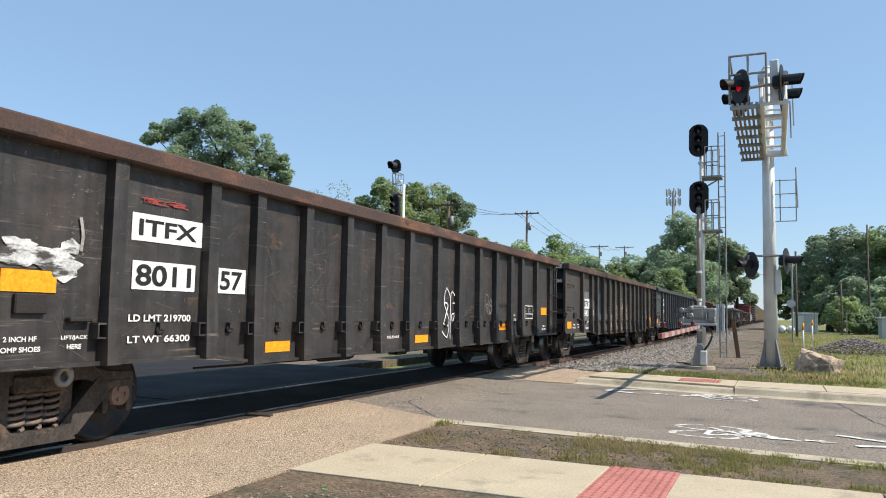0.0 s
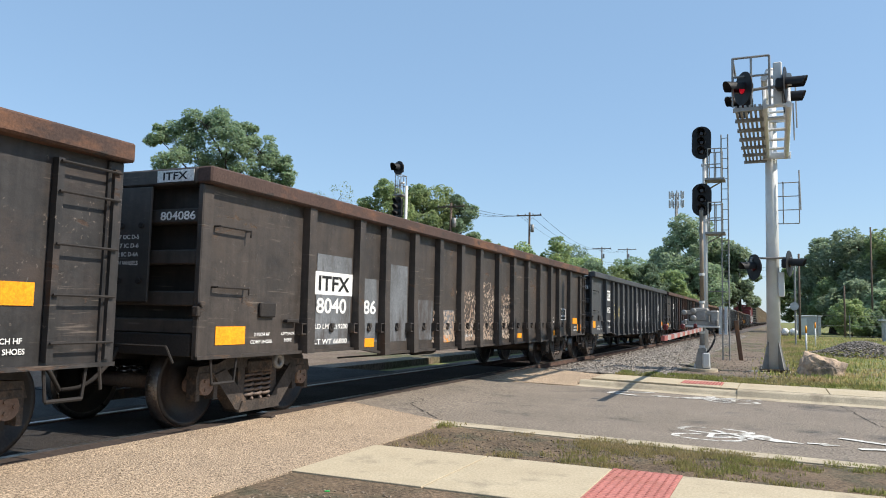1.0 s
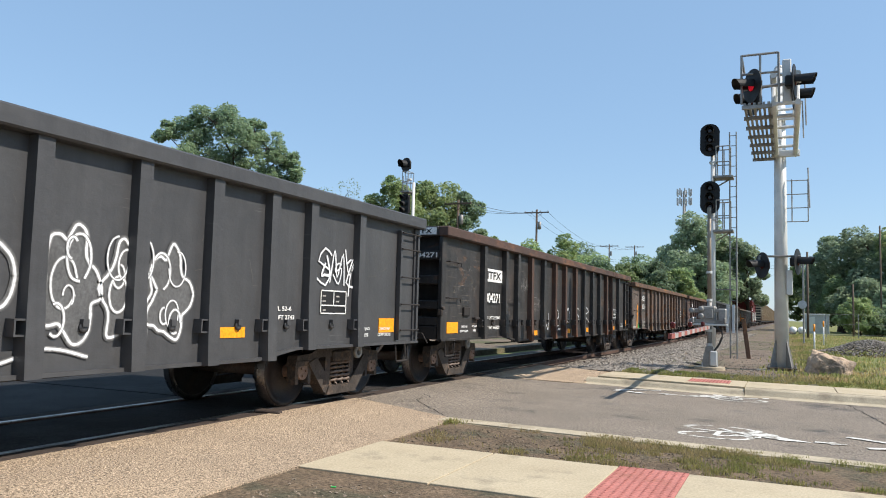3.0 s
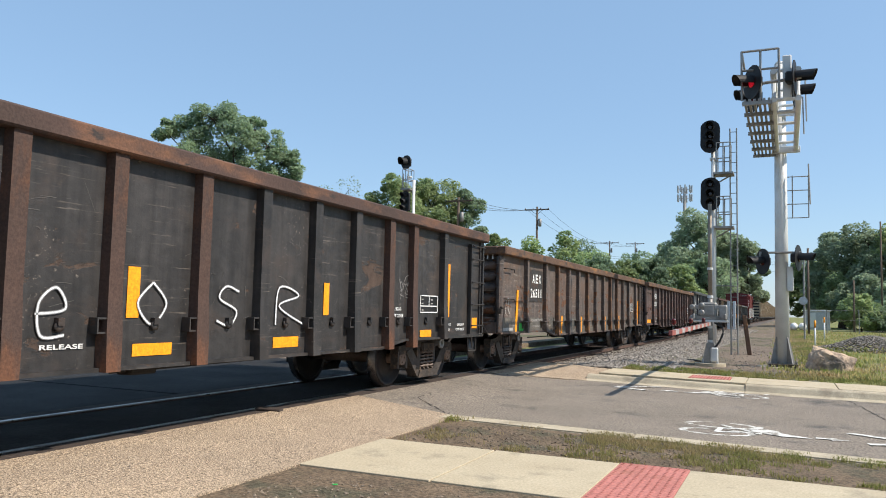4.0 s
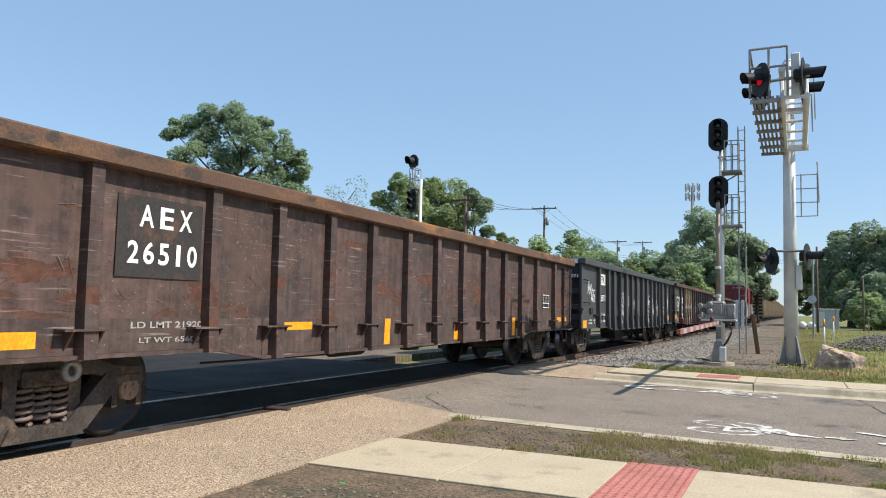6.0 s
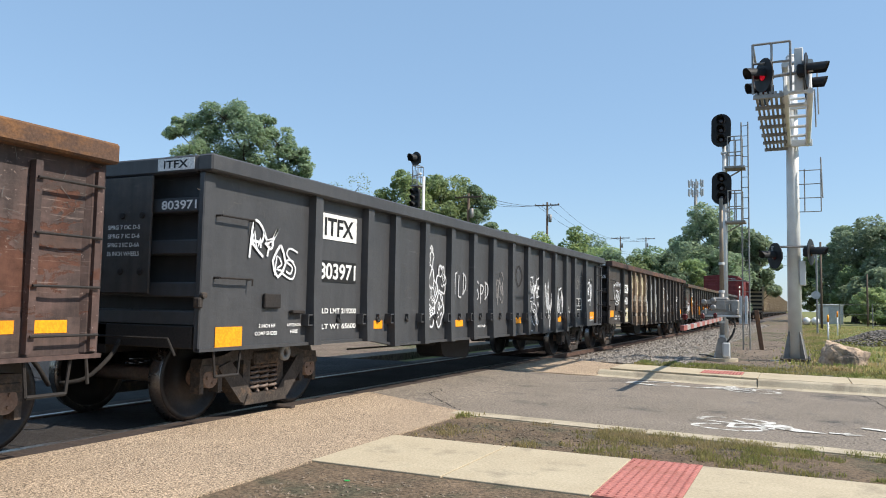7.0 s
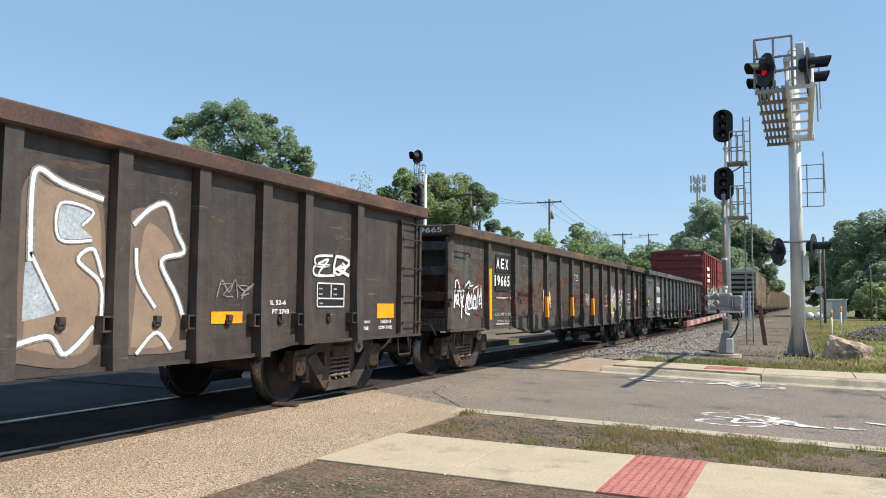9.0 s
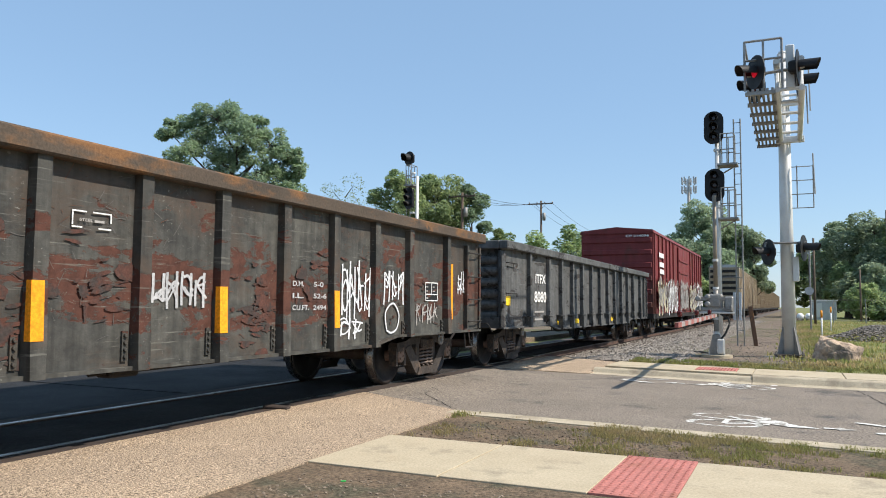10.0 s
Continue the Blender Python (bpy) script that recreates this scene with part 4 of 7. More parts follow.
def scrawl(car, mat, y0, y1, z0, z1, seed, letters, w):
    """A quick sprayed tag: angular strokes, letter by letter."""
    q = random.Random(seed)
    cell = (y1 - y0) / letters
    bm = bmesh.new()
    lift = 0
    for n in range(letters):
        a, h = y0 + n * cell, z1 - z0
        lean = q.uniform(-0.05, 0.12) * cell
        stems = [0.12, 0.78] if q.random() < 0.6 else [0.3]
        for s in stems:
            c = a + s * cell + q.uniform(-0.06, 0.06) * cell
            lo, hi = z0 + q.uniform(-0.12, 0.15) * h, z1 + q.uniform(-0.2, 0.12) * h
            ribbon(bm, smooth([(c, lo), (c + lean * 0.5 + q.uniform(-0.05, 0.05) * cell, (lo + hi) / 2), (c + lean, hi)], 4), w * q.uniform(0.8, 1.15), 1.4675 + 0.0002 * lift)
            lift += 1
        for s in range(3):
            b0 = (a + q.uniform(0.0, 0.3) * cell, z0 + q.uniform(0.15, 0.95) * h)
            b1 = (a + q.uniform(0.65, 1.05) * cell, z0 + q.uniform(0.05, 0.95) * h)
            mid = ((b0[0] + b1[0]) / 2 + q.uniform(-0.1, 0.1) * cell, (b0[1] + b1[1]) / 2 + q.uniform(-0.25, 0.25) * h)
            ribbon(bm, smooth([b0, mid, b1], 5), w * q.uniform(0.6, 0.95), 1.4675 + 0.0002 * lift)
            lift += 1
    tagged(part("sprayed_tag", bm, mat, car), kind="stuff")


def flaked(car, mat, count, seed, z0, z1):
    """Ragged patches of bare rust where paint has been scraped off the side."""
    q = random.Random(seed)
    bm = bmesh.new()
    seats = [(q.uniform(0.4, 15.6), q.uniform(z0, z1)) for n in range(count // 9)]
    for n in range(count):
        cy, cz = q.choice(seats)
        cy, cz = cy + q.gauss(0, 0.16), cz + q.gauss(0, 0.12)
        ly, lz = q.uniform(0.02, 0.15), q.uniform(0.006, 0.03) if q.random() < 0.7 else q.uniform(0.03, 0.1)
        slope = q.uniform(-0.3, 0.3)
        ring = []
        for m in range(14):
            a, r = 6.28319 * m / 14, q.uniform(0.68, 1.05)
            dy = ly * r * math.cos(a)
            ring.append(bm.verts.new((1.4652 + 0.00001 * n, min(max(cy + dy, 0.12), 15.9), cz + lz * r * math.sin(a) + slope * dy)))
        bm.faces.new(ring)
    bmesh.ops.recalc_face_normals(bm, faces=bm.faces[:])
    tagged(part("bare_rust", bm, mat, car), kind="stuff")


def text_fill():
    """The cars of the train, first to last."""
    a = itfx_car(2.95, "black steel gondola car with rust-brown top chord and white markings", "black", m_chordrust,
                 [(0.87, 1.35, 1.37, 1.54), (4.1, 4.57, 0.79, 0.91), (7.97, 8.46, 0.79, 0.91), (11.93, 12.41, 0.94, 1.07), (15.02, 15.5, 1.27, 1.45)],
                 "801157", "LD LMT 219700", "LT WT 66300", (2.09, 3.0, 1.87, 2.12), (2.12, 2.98, 1.43, 1.69), ("8011", "57", False), (13.7, 14.35, 1.18, 1.48))
    tag_strokes(a, m_gwhite, 9.02, 9.62, 0.8, 1.8, 3, 0.025, 6)
    tag_strokes(a, m_gthin, 11.08, 11.5, 1.25, 1.65, 4, 0.018, 5)
    q = random.Random(12)
    for n in range(9):
        u, v, ly, lz = q.uniform(0.92, 1.48), q.uniform(1.52, 1.76), q.uniform(0.1, 0.24), q.uniform(0.04, 0.09)
        blob(a, m_smear, [(u + ly * q.uniform(0.7, 1.15) * math.cos(0.524 * k), v + lz * q.uniform(0.6, 1.3) * math.sin(0.524 * k)) for k in range(12)], x=1.4652 + 0.0003 * n, name="scrubbed_paint")
    outline(a, m_faded, [(1.54, 2.0), (1.57, 1.86), (1.56, 1.72)], 0.03, closed=False)
    scratches(a, 160, 99, 0.5)
    tag_strokes(a, m_redspray, 2.15, 2.75, 2.22, 2.27, 9, 0.012, 5)
    b = itfx_car(20.24, "brown-black steel gondola car with grey paint patches and peeling paint", "brownblack", m_chordrust,
                 [(0.3, 0.77, 0.91, 1.1), (3.23, 3.63, 0.8, 0.92), (5.9, 6.36, 0.8, 0.92), (9.93, 10.4, 0.8, 0.9), (12.7, 13.17, 0.8, 0.93), (14.99, 15.49, 1.1, 1.26), (15.52, 15.96, 0.89, 1.09)],
                 "804086", "LD LMT 219200", "LT WT 66800", (2.08, 2.98, 1.49, 1.78), (2.08, 2.95, 1.22, 1.48), ("8040", "86", True))
    for y0, y1, z1 in ((2.12, 2.95, 2.0), (3.2, 3.72, 1.75), (3.95, 4.65, 2.0), (4.9, 5.6, 1.5), (5.85, 6.5, 1.35)):
        patch(b, m_gpatch, y0, y1, 0.86, z1, x=1.4645)
    r = random.Random(8)
    for col in range(4):
        bm = bmesh.new()
        for i in range(900):
            cy = 5.6 + 1.0 * col + r.random() * 0.95
            cz = 0.82 + (r.random() ** 1.6) * (0.5, 0.9, 1.1, 0.9)[col]
            s = 0.004 + 0.021 * r.random() ** 3
            bm.faces.new([bm.verts.new((1.466 + 0.0001 * i / 9, cy + s * r.uniform(0.5, 1.5) * math.cos(k * 1.257), cz + s * 1.6 * r.uniform(0.5, 1.4) * math.sin(k * 1.257))) for k in range(5)])
        tagged(part("flaked_paint", bm, m_flake, b), kind="stuff")
    c = itfx_car(37.49, "charcoal steel gondola car with white and yellow graffiti", "charcoal", PAINT["charcoal"],
                 [(0.28, 0.64, 0.97, 1.18), (3.93, 4.38, 0.94, 1.05), (6.78, 7.25, 0.95, 1.06), (8.88, 9.35, 0.95, 1.07), (11.74, 12.19, 0.94, 1.05), (15.1, 15.55, 0.95, 1.15)],
                 "803952", "LD LMT 220400", "LT WT 65600", (2.07, 2.87, 1.87, 2.2), (2.03, 2.88, 1.42, 1.68))
    hand(c, m_gyellow, "CBC", 3.31, 3.7, 1.5, 1.73, 0.024)
    hand(c, m_gyellow, "BOYS", 3.29, 3.72, 1.27, 1.45, 0.022)
    outline(c, m_gyellow, [(3.35, 1.2), (3.45, 1.225), (3.55, 1.21)], 0.022, closed=False)
    blob(c, m_halo, [(4.28, 1.3), (4.36, 1.34), (4.4, 1.2), (4.44, 1.02), (4.36, 1.04), (4.32, 1.16)], x=1.4662, name="ghost_paint")
    outline(c, m_gyellow, [(3.33, 1.86), (3.4, 1.91), (3.47, 1.86), (3.4, 1.82)], 0.025)
    outline(c, m_gyellow, [(4.18, 1.83), (4.24, 1.88), (4.3, 1.83), (4.24, 1.78)], 0.025)
    tag_strokes(c, m_gyellow, 3.92, 4.55, 1.28, 1.75, 12, 0.03, 9)
    outline(c, m_gwhite, [(5.25, 1.62), (5.35, 1.72), (5.45, 1.62), (5.35, 1.52)], 0.025)
    tag_strokes(c, m_gwhite, 4.82, 5.5, 1.05, 1.52, 13, 0.03, 9)
    tag_strokes(c, m_gthin, 7.0, 7.4, 1.3, 1.7, 18, 0.015, 6)
    tag_strokes(c, m_gwhite, 7.65, 8.55, 0.95, 2.0, 14, 0.018, 9)
    throw_up(c, m_gwhite, 7.6, 8.5, 0.95, 2.02, 14, 0.034, m_halo)
    throw_up(c, m_gwhite, 8.7, 9.5, 0.9, 2.0, 15, 0.034)
    for y0, n in ((9.68, 1), (10.28, 2), (10.75, 3)):
        throw_up(c, m_gwhite, y0, y0 + 0.62, 0.9, 2.0 - 0.05 * n, 60 + n, 0.032, m_halo)
    outline(c, m_gwhite, [(7.1, 0.76), (7.45, 0.86), (7.9, 0.76), (8.3, 0.84), (8.8, 0.8), (9.05, 1.1), (9.3, 0.8), (9.8, 0.9), (10.2, 0.82)], 0.03, closed=False)
    tag_strokes(c, m_gwhite, 13.5, 14.4, 1.5, 2.1, 17, 0.03, 9)
    e = itfx_car(54.65, "black steel gondola car with rust top chord and thin white lettering", "black", m_chordrust,
                 [(0.3, 0.78, 0.9, 1.09), (4.93, 5.06, 1.13, 1.57), (5.0, 5.46, 0.78, 0.89), (7.92, 8.39, 0.79, 0.9), (9.93, 10.41, 0.79, 0.91), (7.83, 7.97, 1.13, 1.58), (10.92, 11.04, 1.16, 1.56), (13.67, 14.08, 0.82, 0.93), (14.66, 14.78, 1.13, 2.03, 0.015), (15.71, 16.05, 0.93, 1.12)],
                 "804271", "LD LMT 219200", "LT WT 66800", (2.09, 3.0, 1.87, 2.12), (2.05, 2.88, 1.43, 1.68), None, (13.64, 14.3, 1.2, 1.48),
                 painted={k: m_postrust for k in (3, 5, 6, 7, 11, 12)})
    for i, t in enumerate("NeO$R"):
        y, z, w, h = ((5.93, 0.9, 0.36, 0.4), (6.94, 0.95, 0.3, 0.42), (7.95, 1.07, 0.34, 0.38), (8.98, 1.0, 0.33, 0.5), (9.95, 1.05, 0.54, 0.42))[i]
        shape = {"N": [(0, 0), (0, 1), (1, 0), (1, 1)], "e": [(0, 0.5), (0.9, 0.6), (0.6, 1), (0.1, 0.7), (0.2, 0.1), (0.9, 0.1)],
                 "O": [(0.5, 1), (0, 0.5), (0.5, 0), (1, 0.5), (0.5, 1)], "$": [(1, 0.8), (0.4, 0.9), (0.1, 0.65), (0.9, 0.4), (0.6, 0.1), (0, 0.2)],
                 "R": [(0, 0), (0.1, 1), (0.8, 0.8), (0.1, 0.5), (1, 0)]}[t]
        outline(e, m_gwhite, [(y + u * w, z + v * h) for u, v in shape], 0.022, closed=False)
    tag_strokes(e, m_gthin, 4.2, 4.9, 1.7, 2.1, 19, 0.008, 12)
    tag_strokes(e, m_gthin, 5.1, 5.6, 1.3, 1.7, 20, 0.008, 9)
    tag_strokes(e, m_gthin, 12.9, 13.4, 1.4, 1.8, 21, 0.008, 9)

    def upright(rows):
        return [(y, y + 0.16, z0, z1, 0.02) for y, z0, z1 in rows]
    f = gondola("rust-brown gondola car with corrugated ends and orange stripes", "rusty", m_chordorange, "ribbed",
                [(0.98, 1.1, 0.82, 1.71, 0.1), (4.56, 4.69, 0.71, 1.16, 0.04), (6.58, 6.72, 0.7, 1.14, 0.04), (9.65, 9.79, 0.7, 1.14, 0.03), (11.79, 11.92, 0.72, 1.16, 0.04), (15.3, 15.42, 0.83, 1.74, 0.08)], painted={k: m_chordorange for k in (2, 5, 8, 9)}, skirt=m_skirt)
    g = gondola("maroon-brown gondola car with corrugated ends and faded lettering", "maroon", m_chordorange, "ribbed",
                [(0.3, 1.2, 0.89, 1.02), (4.17, 4.84, 0.98, 1.07), (15.0, 15.45, 1.0, 1.1), (15.55, 15.9, 1.0, 1.1)] + upright([(6.6, 0.74, 1.1), (9.0, 0.74, 1.0), (11.9, 0.74, 1.1)]), skirt=m_skirtred)
    j = gondola("olive-brown rusty gondola car with orange stripes and white graffiti", "olive", m_chordolive, "ribbed",
                [(14.9, 15.03, 1.02, 1.95)], beams=True)
    for y, z0, z1 in ((1.63, 0.97, 1.9), (5.1, 0.97, 1.43), (7.16, 0.97, 1.43), (9.215, 0.97, 1.43), (11.29, 0.97, 1.43)):
        bm = bmesh.new()
        prism(bm, [(1.5, z0), (1.57, z0), (1.556, z1), (1.5, z1)], "y", y - 0.056, y + 0.056)
        part("reflector_stripe", bm, m_orange, j)
    end_lettering("AEX 19665", m_white, j, 0.35, 1.35, 2.43, 2.52, -0.026)
    k = gondola("weathered grey gondola car with yellow reflectors", "grey", PAINT["grey"], "ribbed", [])
    for car, y, num in ((f, 71.9, "26511"), (g, 89.23, "26510"), (j, 141.2, "19665"), (k, 158.62, "")):
        TRAIN.append((car, y))
        if num:
            lift = 0.03 if car is not f else 0.0
            if car is j:
                for z0, z1 in ((1.86, 2.2), (1.5, 1.82)):
                    patch(car, m_black, 2.12, 3.05, z0, z1, name="number_panel", x=1.4655)
                for z0 in (1.36, 0.86):
                    patch(car, m_faded, 2.14, 2.98, z0, z0 + 0.03, name="stencil_bar")
            else:
                patch(car, m_panel, 1.9, 2.92, 1.48, 2.2, name="number_panel", x=1.4655)
            spaced("AEX", m_white, car, 2.14, 2.78, 1.9 + lift, 2.1 + lift)
            spaced(num, m_white, car, 2.02, 2.86, 1.57 + lift, 1.77 + lift)
            lettering("LD LMT 219200", m_faded, car, 2.1, 3.05, 1.03, 1.09)
            lettering("LT WT 65600", m_faded, car, 2.2, 2.95, 0.9, 0.95)
            frame_box(car, 13.95, 14.42, 1.32, 1.62)
        else:
            lettering("ITFX", m_white, k, 2.15, 2.92, 1.76, 1.97)
            lettering("8080", m_white, k, 2.07, 2.96, 1.33, 1.58)
            patch(k, m_faded, 2.1, 2.8, 1.1, 1.14, name="stencil_bar")
            patch(k, m_faded, 2.1, 2.7, 0.93, 0.97, name="stencil_bar")
    end_lettering("AEX26511", m_white, f, 0.36, 1.3, 2.3, 2.4, 0.056)
    end_lettering("26510", m_white, g, 0.7, 1.3, 2.3, 2.4, 0.056)
    patch(f, m_green, 1.25, 1.55, 0.83, 1.0, name="placard")
    outline(f, m_faded, [(0.35, 1.2), (0.42, 1.48), (0.55, 1.5), (0.5, 1.35), (0.6, 1.2)], 0.025, closed=False)
    patch(f, m_faded, 0.15, 0.85, 0.85, 0.91, name="stencil_strip")
    for n, (a0, b0, a1, b1) in enumerate(((4.19, 1.72, 4.3, 1.56), (4.2, 1.7, 4.42, 1.5), (4.24, 1.6, 4.38, 1.38), (4.22, 1.52, 4.3, 1.34))):
        outline(f, m_faded, [(a0, b0), ((a0 + a1) / 2 + 0.02, (b0 + b1) / 2 + 0.03), (a1, b1)], 0.02, x=1.4664 + 0.0004 * n, name="scraped_line", closed=False)
    outline(f, m_faded, [(4.88, 1.3), (4.84, 1.24), (4.88, 1.19), (4.92, 1.25)], 0.012)
    lettering("IL 52-6", m_faded, f, 12.5, 12.86, 0.98, 1.04)
    lettering("CUFT 2494", m_faded, f, 12.5, 12.98, 0.86, 0.92)
    patch(f, m_faded, 15.0, 15.28, 0.84, 0.88, name="stencil_strip")
    h = itfx_car(106.56, "charcoal steel gondola car covered in white graffiti tags", "charcoal", PAINT["charcoal"],
                 [(0.26, 0.66, 0.79, 1.01), (3.16, 3.59, 0.93, 1.04), (5.91, 6.38, 0.91, 1.02), (8.9, 9.39, 0.92, 1.04), (11.83, 12.31, 0.92, 1.04), (15.1, 15.55, 0.95, 1.15)],
                 "803971", "LD LMT 219200", "LT WT 65600", (2.03, 2.85, 2.05, 2.37), (1.99, 2.86, 1.53, 1.79))
    tag_strokes(h, m_gwhite, 0.72, 1.15, 1.75, 2.13, 31, 0.03, 6)
    tag_strokes(h, m_gwhite, 1.1, 1.55, 1.5, 1.9, 37, 0.03, 6)
    throw_up(h, m_gwhite, 4.92, 5.18, 1.84, 2.22, 5, 0.026, m_halo)
    throw_up(h, m_gwhite, 5.28, 5.66, 1.42, 1.92, 6, 0.03)
    throw_up(h, m_gwhite, 4.86, 5.32, 1.2, 1.84, 7, 0.03, m_halo)
    throw_up(h, m_gwhite, 5.22, 5.58, 0.92, 1.5, 8, 0.034, m_halo)
    throw_up(h, m_gwhite, 4.88, 5.26, 0.92, 1.24, 9, 0.034)
    hand(h, m_gmid, "TLD", 5.93, 6.5, 1.43, 1.8, 0.034)
    hand(h, m_gmid, "SPD", 6.87, 7.54, 1.36, 1.68, 0.034)
    tag_strokes(h, m_gthin, 7.9, 8.3, 1.3, 1.95, 38, 0.02, 5)
    outline(h, m_under, [(9.0, 1.9), (9.2, 2.1), (9.42, 1.9), (9.2, 1.68)], 0.03)
    tag_strokes(h, m_gwhite, 9.85, 10.62, 1.4, 1.98, 33, 0.025, 9)
    tag_strokes(h, m_gwhite, 9.82, 10.6, 0.75, 1.4, 39, 0.022, 9)
    tag_strokes(h, m_gwhite, 10.74, 11.5, 0.8, 1.9, 34, 0.022, 9)
    tag_strokes(h, m_gwhite, 11.8, 12.75, 1.0, 1.87, 35, 0.035, 12)
    tag_strokes(h, m_gthin, 13.6, 14.2, 1.65, 2.1, 46, 0.015, 6)
    tag_strokes(h, m_gwhite, 14.75, 15.25, 1.4, 2.1, 36, 0.04, 8)
    i = itfx_car(123.88, "brown gondola car with large tan and cream graffiti mural", "brownblack", m_chordrust,
                 [(0.25, 0.74, 0.99, 1.19), (11.82, 12.28, 1.04, 1.16), (15.03, 15.5, 1.05, 1.25)],
                 "80443", "LD LMT 219800", "LT WT 66200", (2.0, 2.92, 1.77, 2.05), (2.0, 2.85, 1.36, 1.66),
                 painted={2: m_gpeel, 3: m_gpeel, 4: m_gpeel})
    outline(i, m_gwhite, [(0.72, 2.0), (0.8, 1.65), (0.98, 1.42), (1.2, 1.35), (1.5, 1.5), (1.74, 1.95), (1.62, 2.05), (1.48, 1.96), (1.33, 2.08), (1.18, 1.95), (1.02, 2.08), (0.88, 1.97)], 0.045)
    tag_strokes(i, m_gwhite, 0.95, 1.5, 1.45, 1.85, 41, 0.025, 6)
    # the mural: cream ground with dark drips, tan arches, then wavy white letters edged in black
    blob(i, m_gcream, [(2.3, 0.86), (2.6, 0.82), (2.92, 0.84), (2.94, 1.05), (2.93, 1.22), (2.8, 1.28), (2.6, 1.24), (2.5, 1.1), (2.42, 0.98)], x=1.4656, name="sprayed_fill")
    for n, (y0, y1) in enumerate(((3.18, 3.74), (3.92, 4.69), (4.88, 5.65))):
        q = random.Random(70 + n)
        patch(i, m_gtan, y0, y1, 0.8, 2.0, x=1.4656, name="sprayed_fill")
        top = [(y0, 1.8)]
        steps = 12
        for m in range(steps + 1):
            z = 2.42 if m % 4 != 3 else 2.42 - q.uniform(0.22, 0.38)
            top.append((y0 + (y1 - y0) * m / steps, z + q.uniform(-0.02, 0.02)))
        blob(i, m_gcream, top + [(y1, 1.8), (y0 + 0.5 * (y1 - y0), 1.78)], x=1.466, name="sprayed_fill")
    blob(i, m_gcream, [(3.17, 0.84), (3.24, 1.0), (3.2, 1.4), (3.3, 1.78), (3.18, 1.9)], x=1.4664, name="sprayed_fill")
    blob(i, m_gtan, [(3.2, 0.82), (3.73, 0.82), (3.73, 1.86), (3.5, 1.92), (3.32, 1.84), (3.21, 1.6), (3.16, 1.2)], x=1.4668)
    outline(i, m_gbrown, [(3.17, 1.5), (3.22, 1.72), (3.4, 1.88), (3.6, 1.93), (3.74, 1.9)], 0.07, x=1.4672, closed=False)
    outline(i, m_gcream, [(3.42, 1.82), (3.55, 1.86), (3.74, 1.82)], 0.02, x=1.4676, closed=False)
    patch(i, m_gpatch, 3.18, 3.42, 1.36, 1.67, x=1.468)
    lettering("8", m_white, i, 3.2, 3.33, 1.41, 1.62, x=1.472)
    # two boots in tan with cream edges
    boot = [(3.95, 2.16), (4.08, 2.26), (4.4, 2.24), (4.61, 2.14), (4.58, 1.98), (4.46, 1.62), (4.36, 1.34), (4.5, 1.18), (4.46, 0.84), (3.94, 0.84), (3.94, 1.3)]
    blob(i, m_gtan, boot, x=1.4668)
    blob(i, m_gbrown, [(3.96, 1.4), (3.97, 2.08), (4.1, 2.18), (4.38, 2.15), (4.5, 2.05), (4.42, 1.7), (4.3, 1.4)], x=1.4672)
    outline(i, m_gcream, boot[:9], 0.03, x=1.4678, closed=False)
    outline(i, m_gpale2, [(3.96, 1.34), (4.2, 1.37), (4.36, 1.34)], 0.025, x=1.468, closed=False)
    boot = [(5.0, 1.3), (4.9, 1.52), (4.98, 2.12), (5.22, 2.22), (5.58, 2.12), (5.48, 1.8), (5.32, 1.56)]
    blob(i, m_gbrown, [(4.98, 1.56), (5.02, 2.05), (5.22, 2.14), (5.5, 2.06), (5.42, 1.8), (5.28, 1.58)], x=1.4672)
    outline(i, m_gcream, boot, 0.028, x=1.4678, closed=False)
    outline(i, m_gcream, [(4.92, 1.55), (5.3, 1.54), (5.65, 1.46)], 0.022, x=1.468, closed=False)
    outline(i, m_gcream, [(4.95, 1.3), (4.93, 1.1), (5.02, 0.95), (5.08, 1.05), (5.04, 1.25)], 0.024, x=1.4679)
    # winding letters: cream ground, black shadow, white edge
    for y0, y1, z in ((5.86, 6.56, 1.5), (6.82, 7.52, 1.2), (7.76, 8.55, 1.35)):
        blob(i, m_gcream, [(y0, 0.79), (y1, 0.79), (y1, z - 0.2), (y0 + 0.6 * (y1 - y0), z), (y0 + 0.3 * (y1 - y0), z - 0.15), (y0, z + 0.3)], x=1.4656, name="sprayed_fill")
    patch(i, m_ggrey, 7.84, 8.42, 1.72, 2.4, x=1.466)
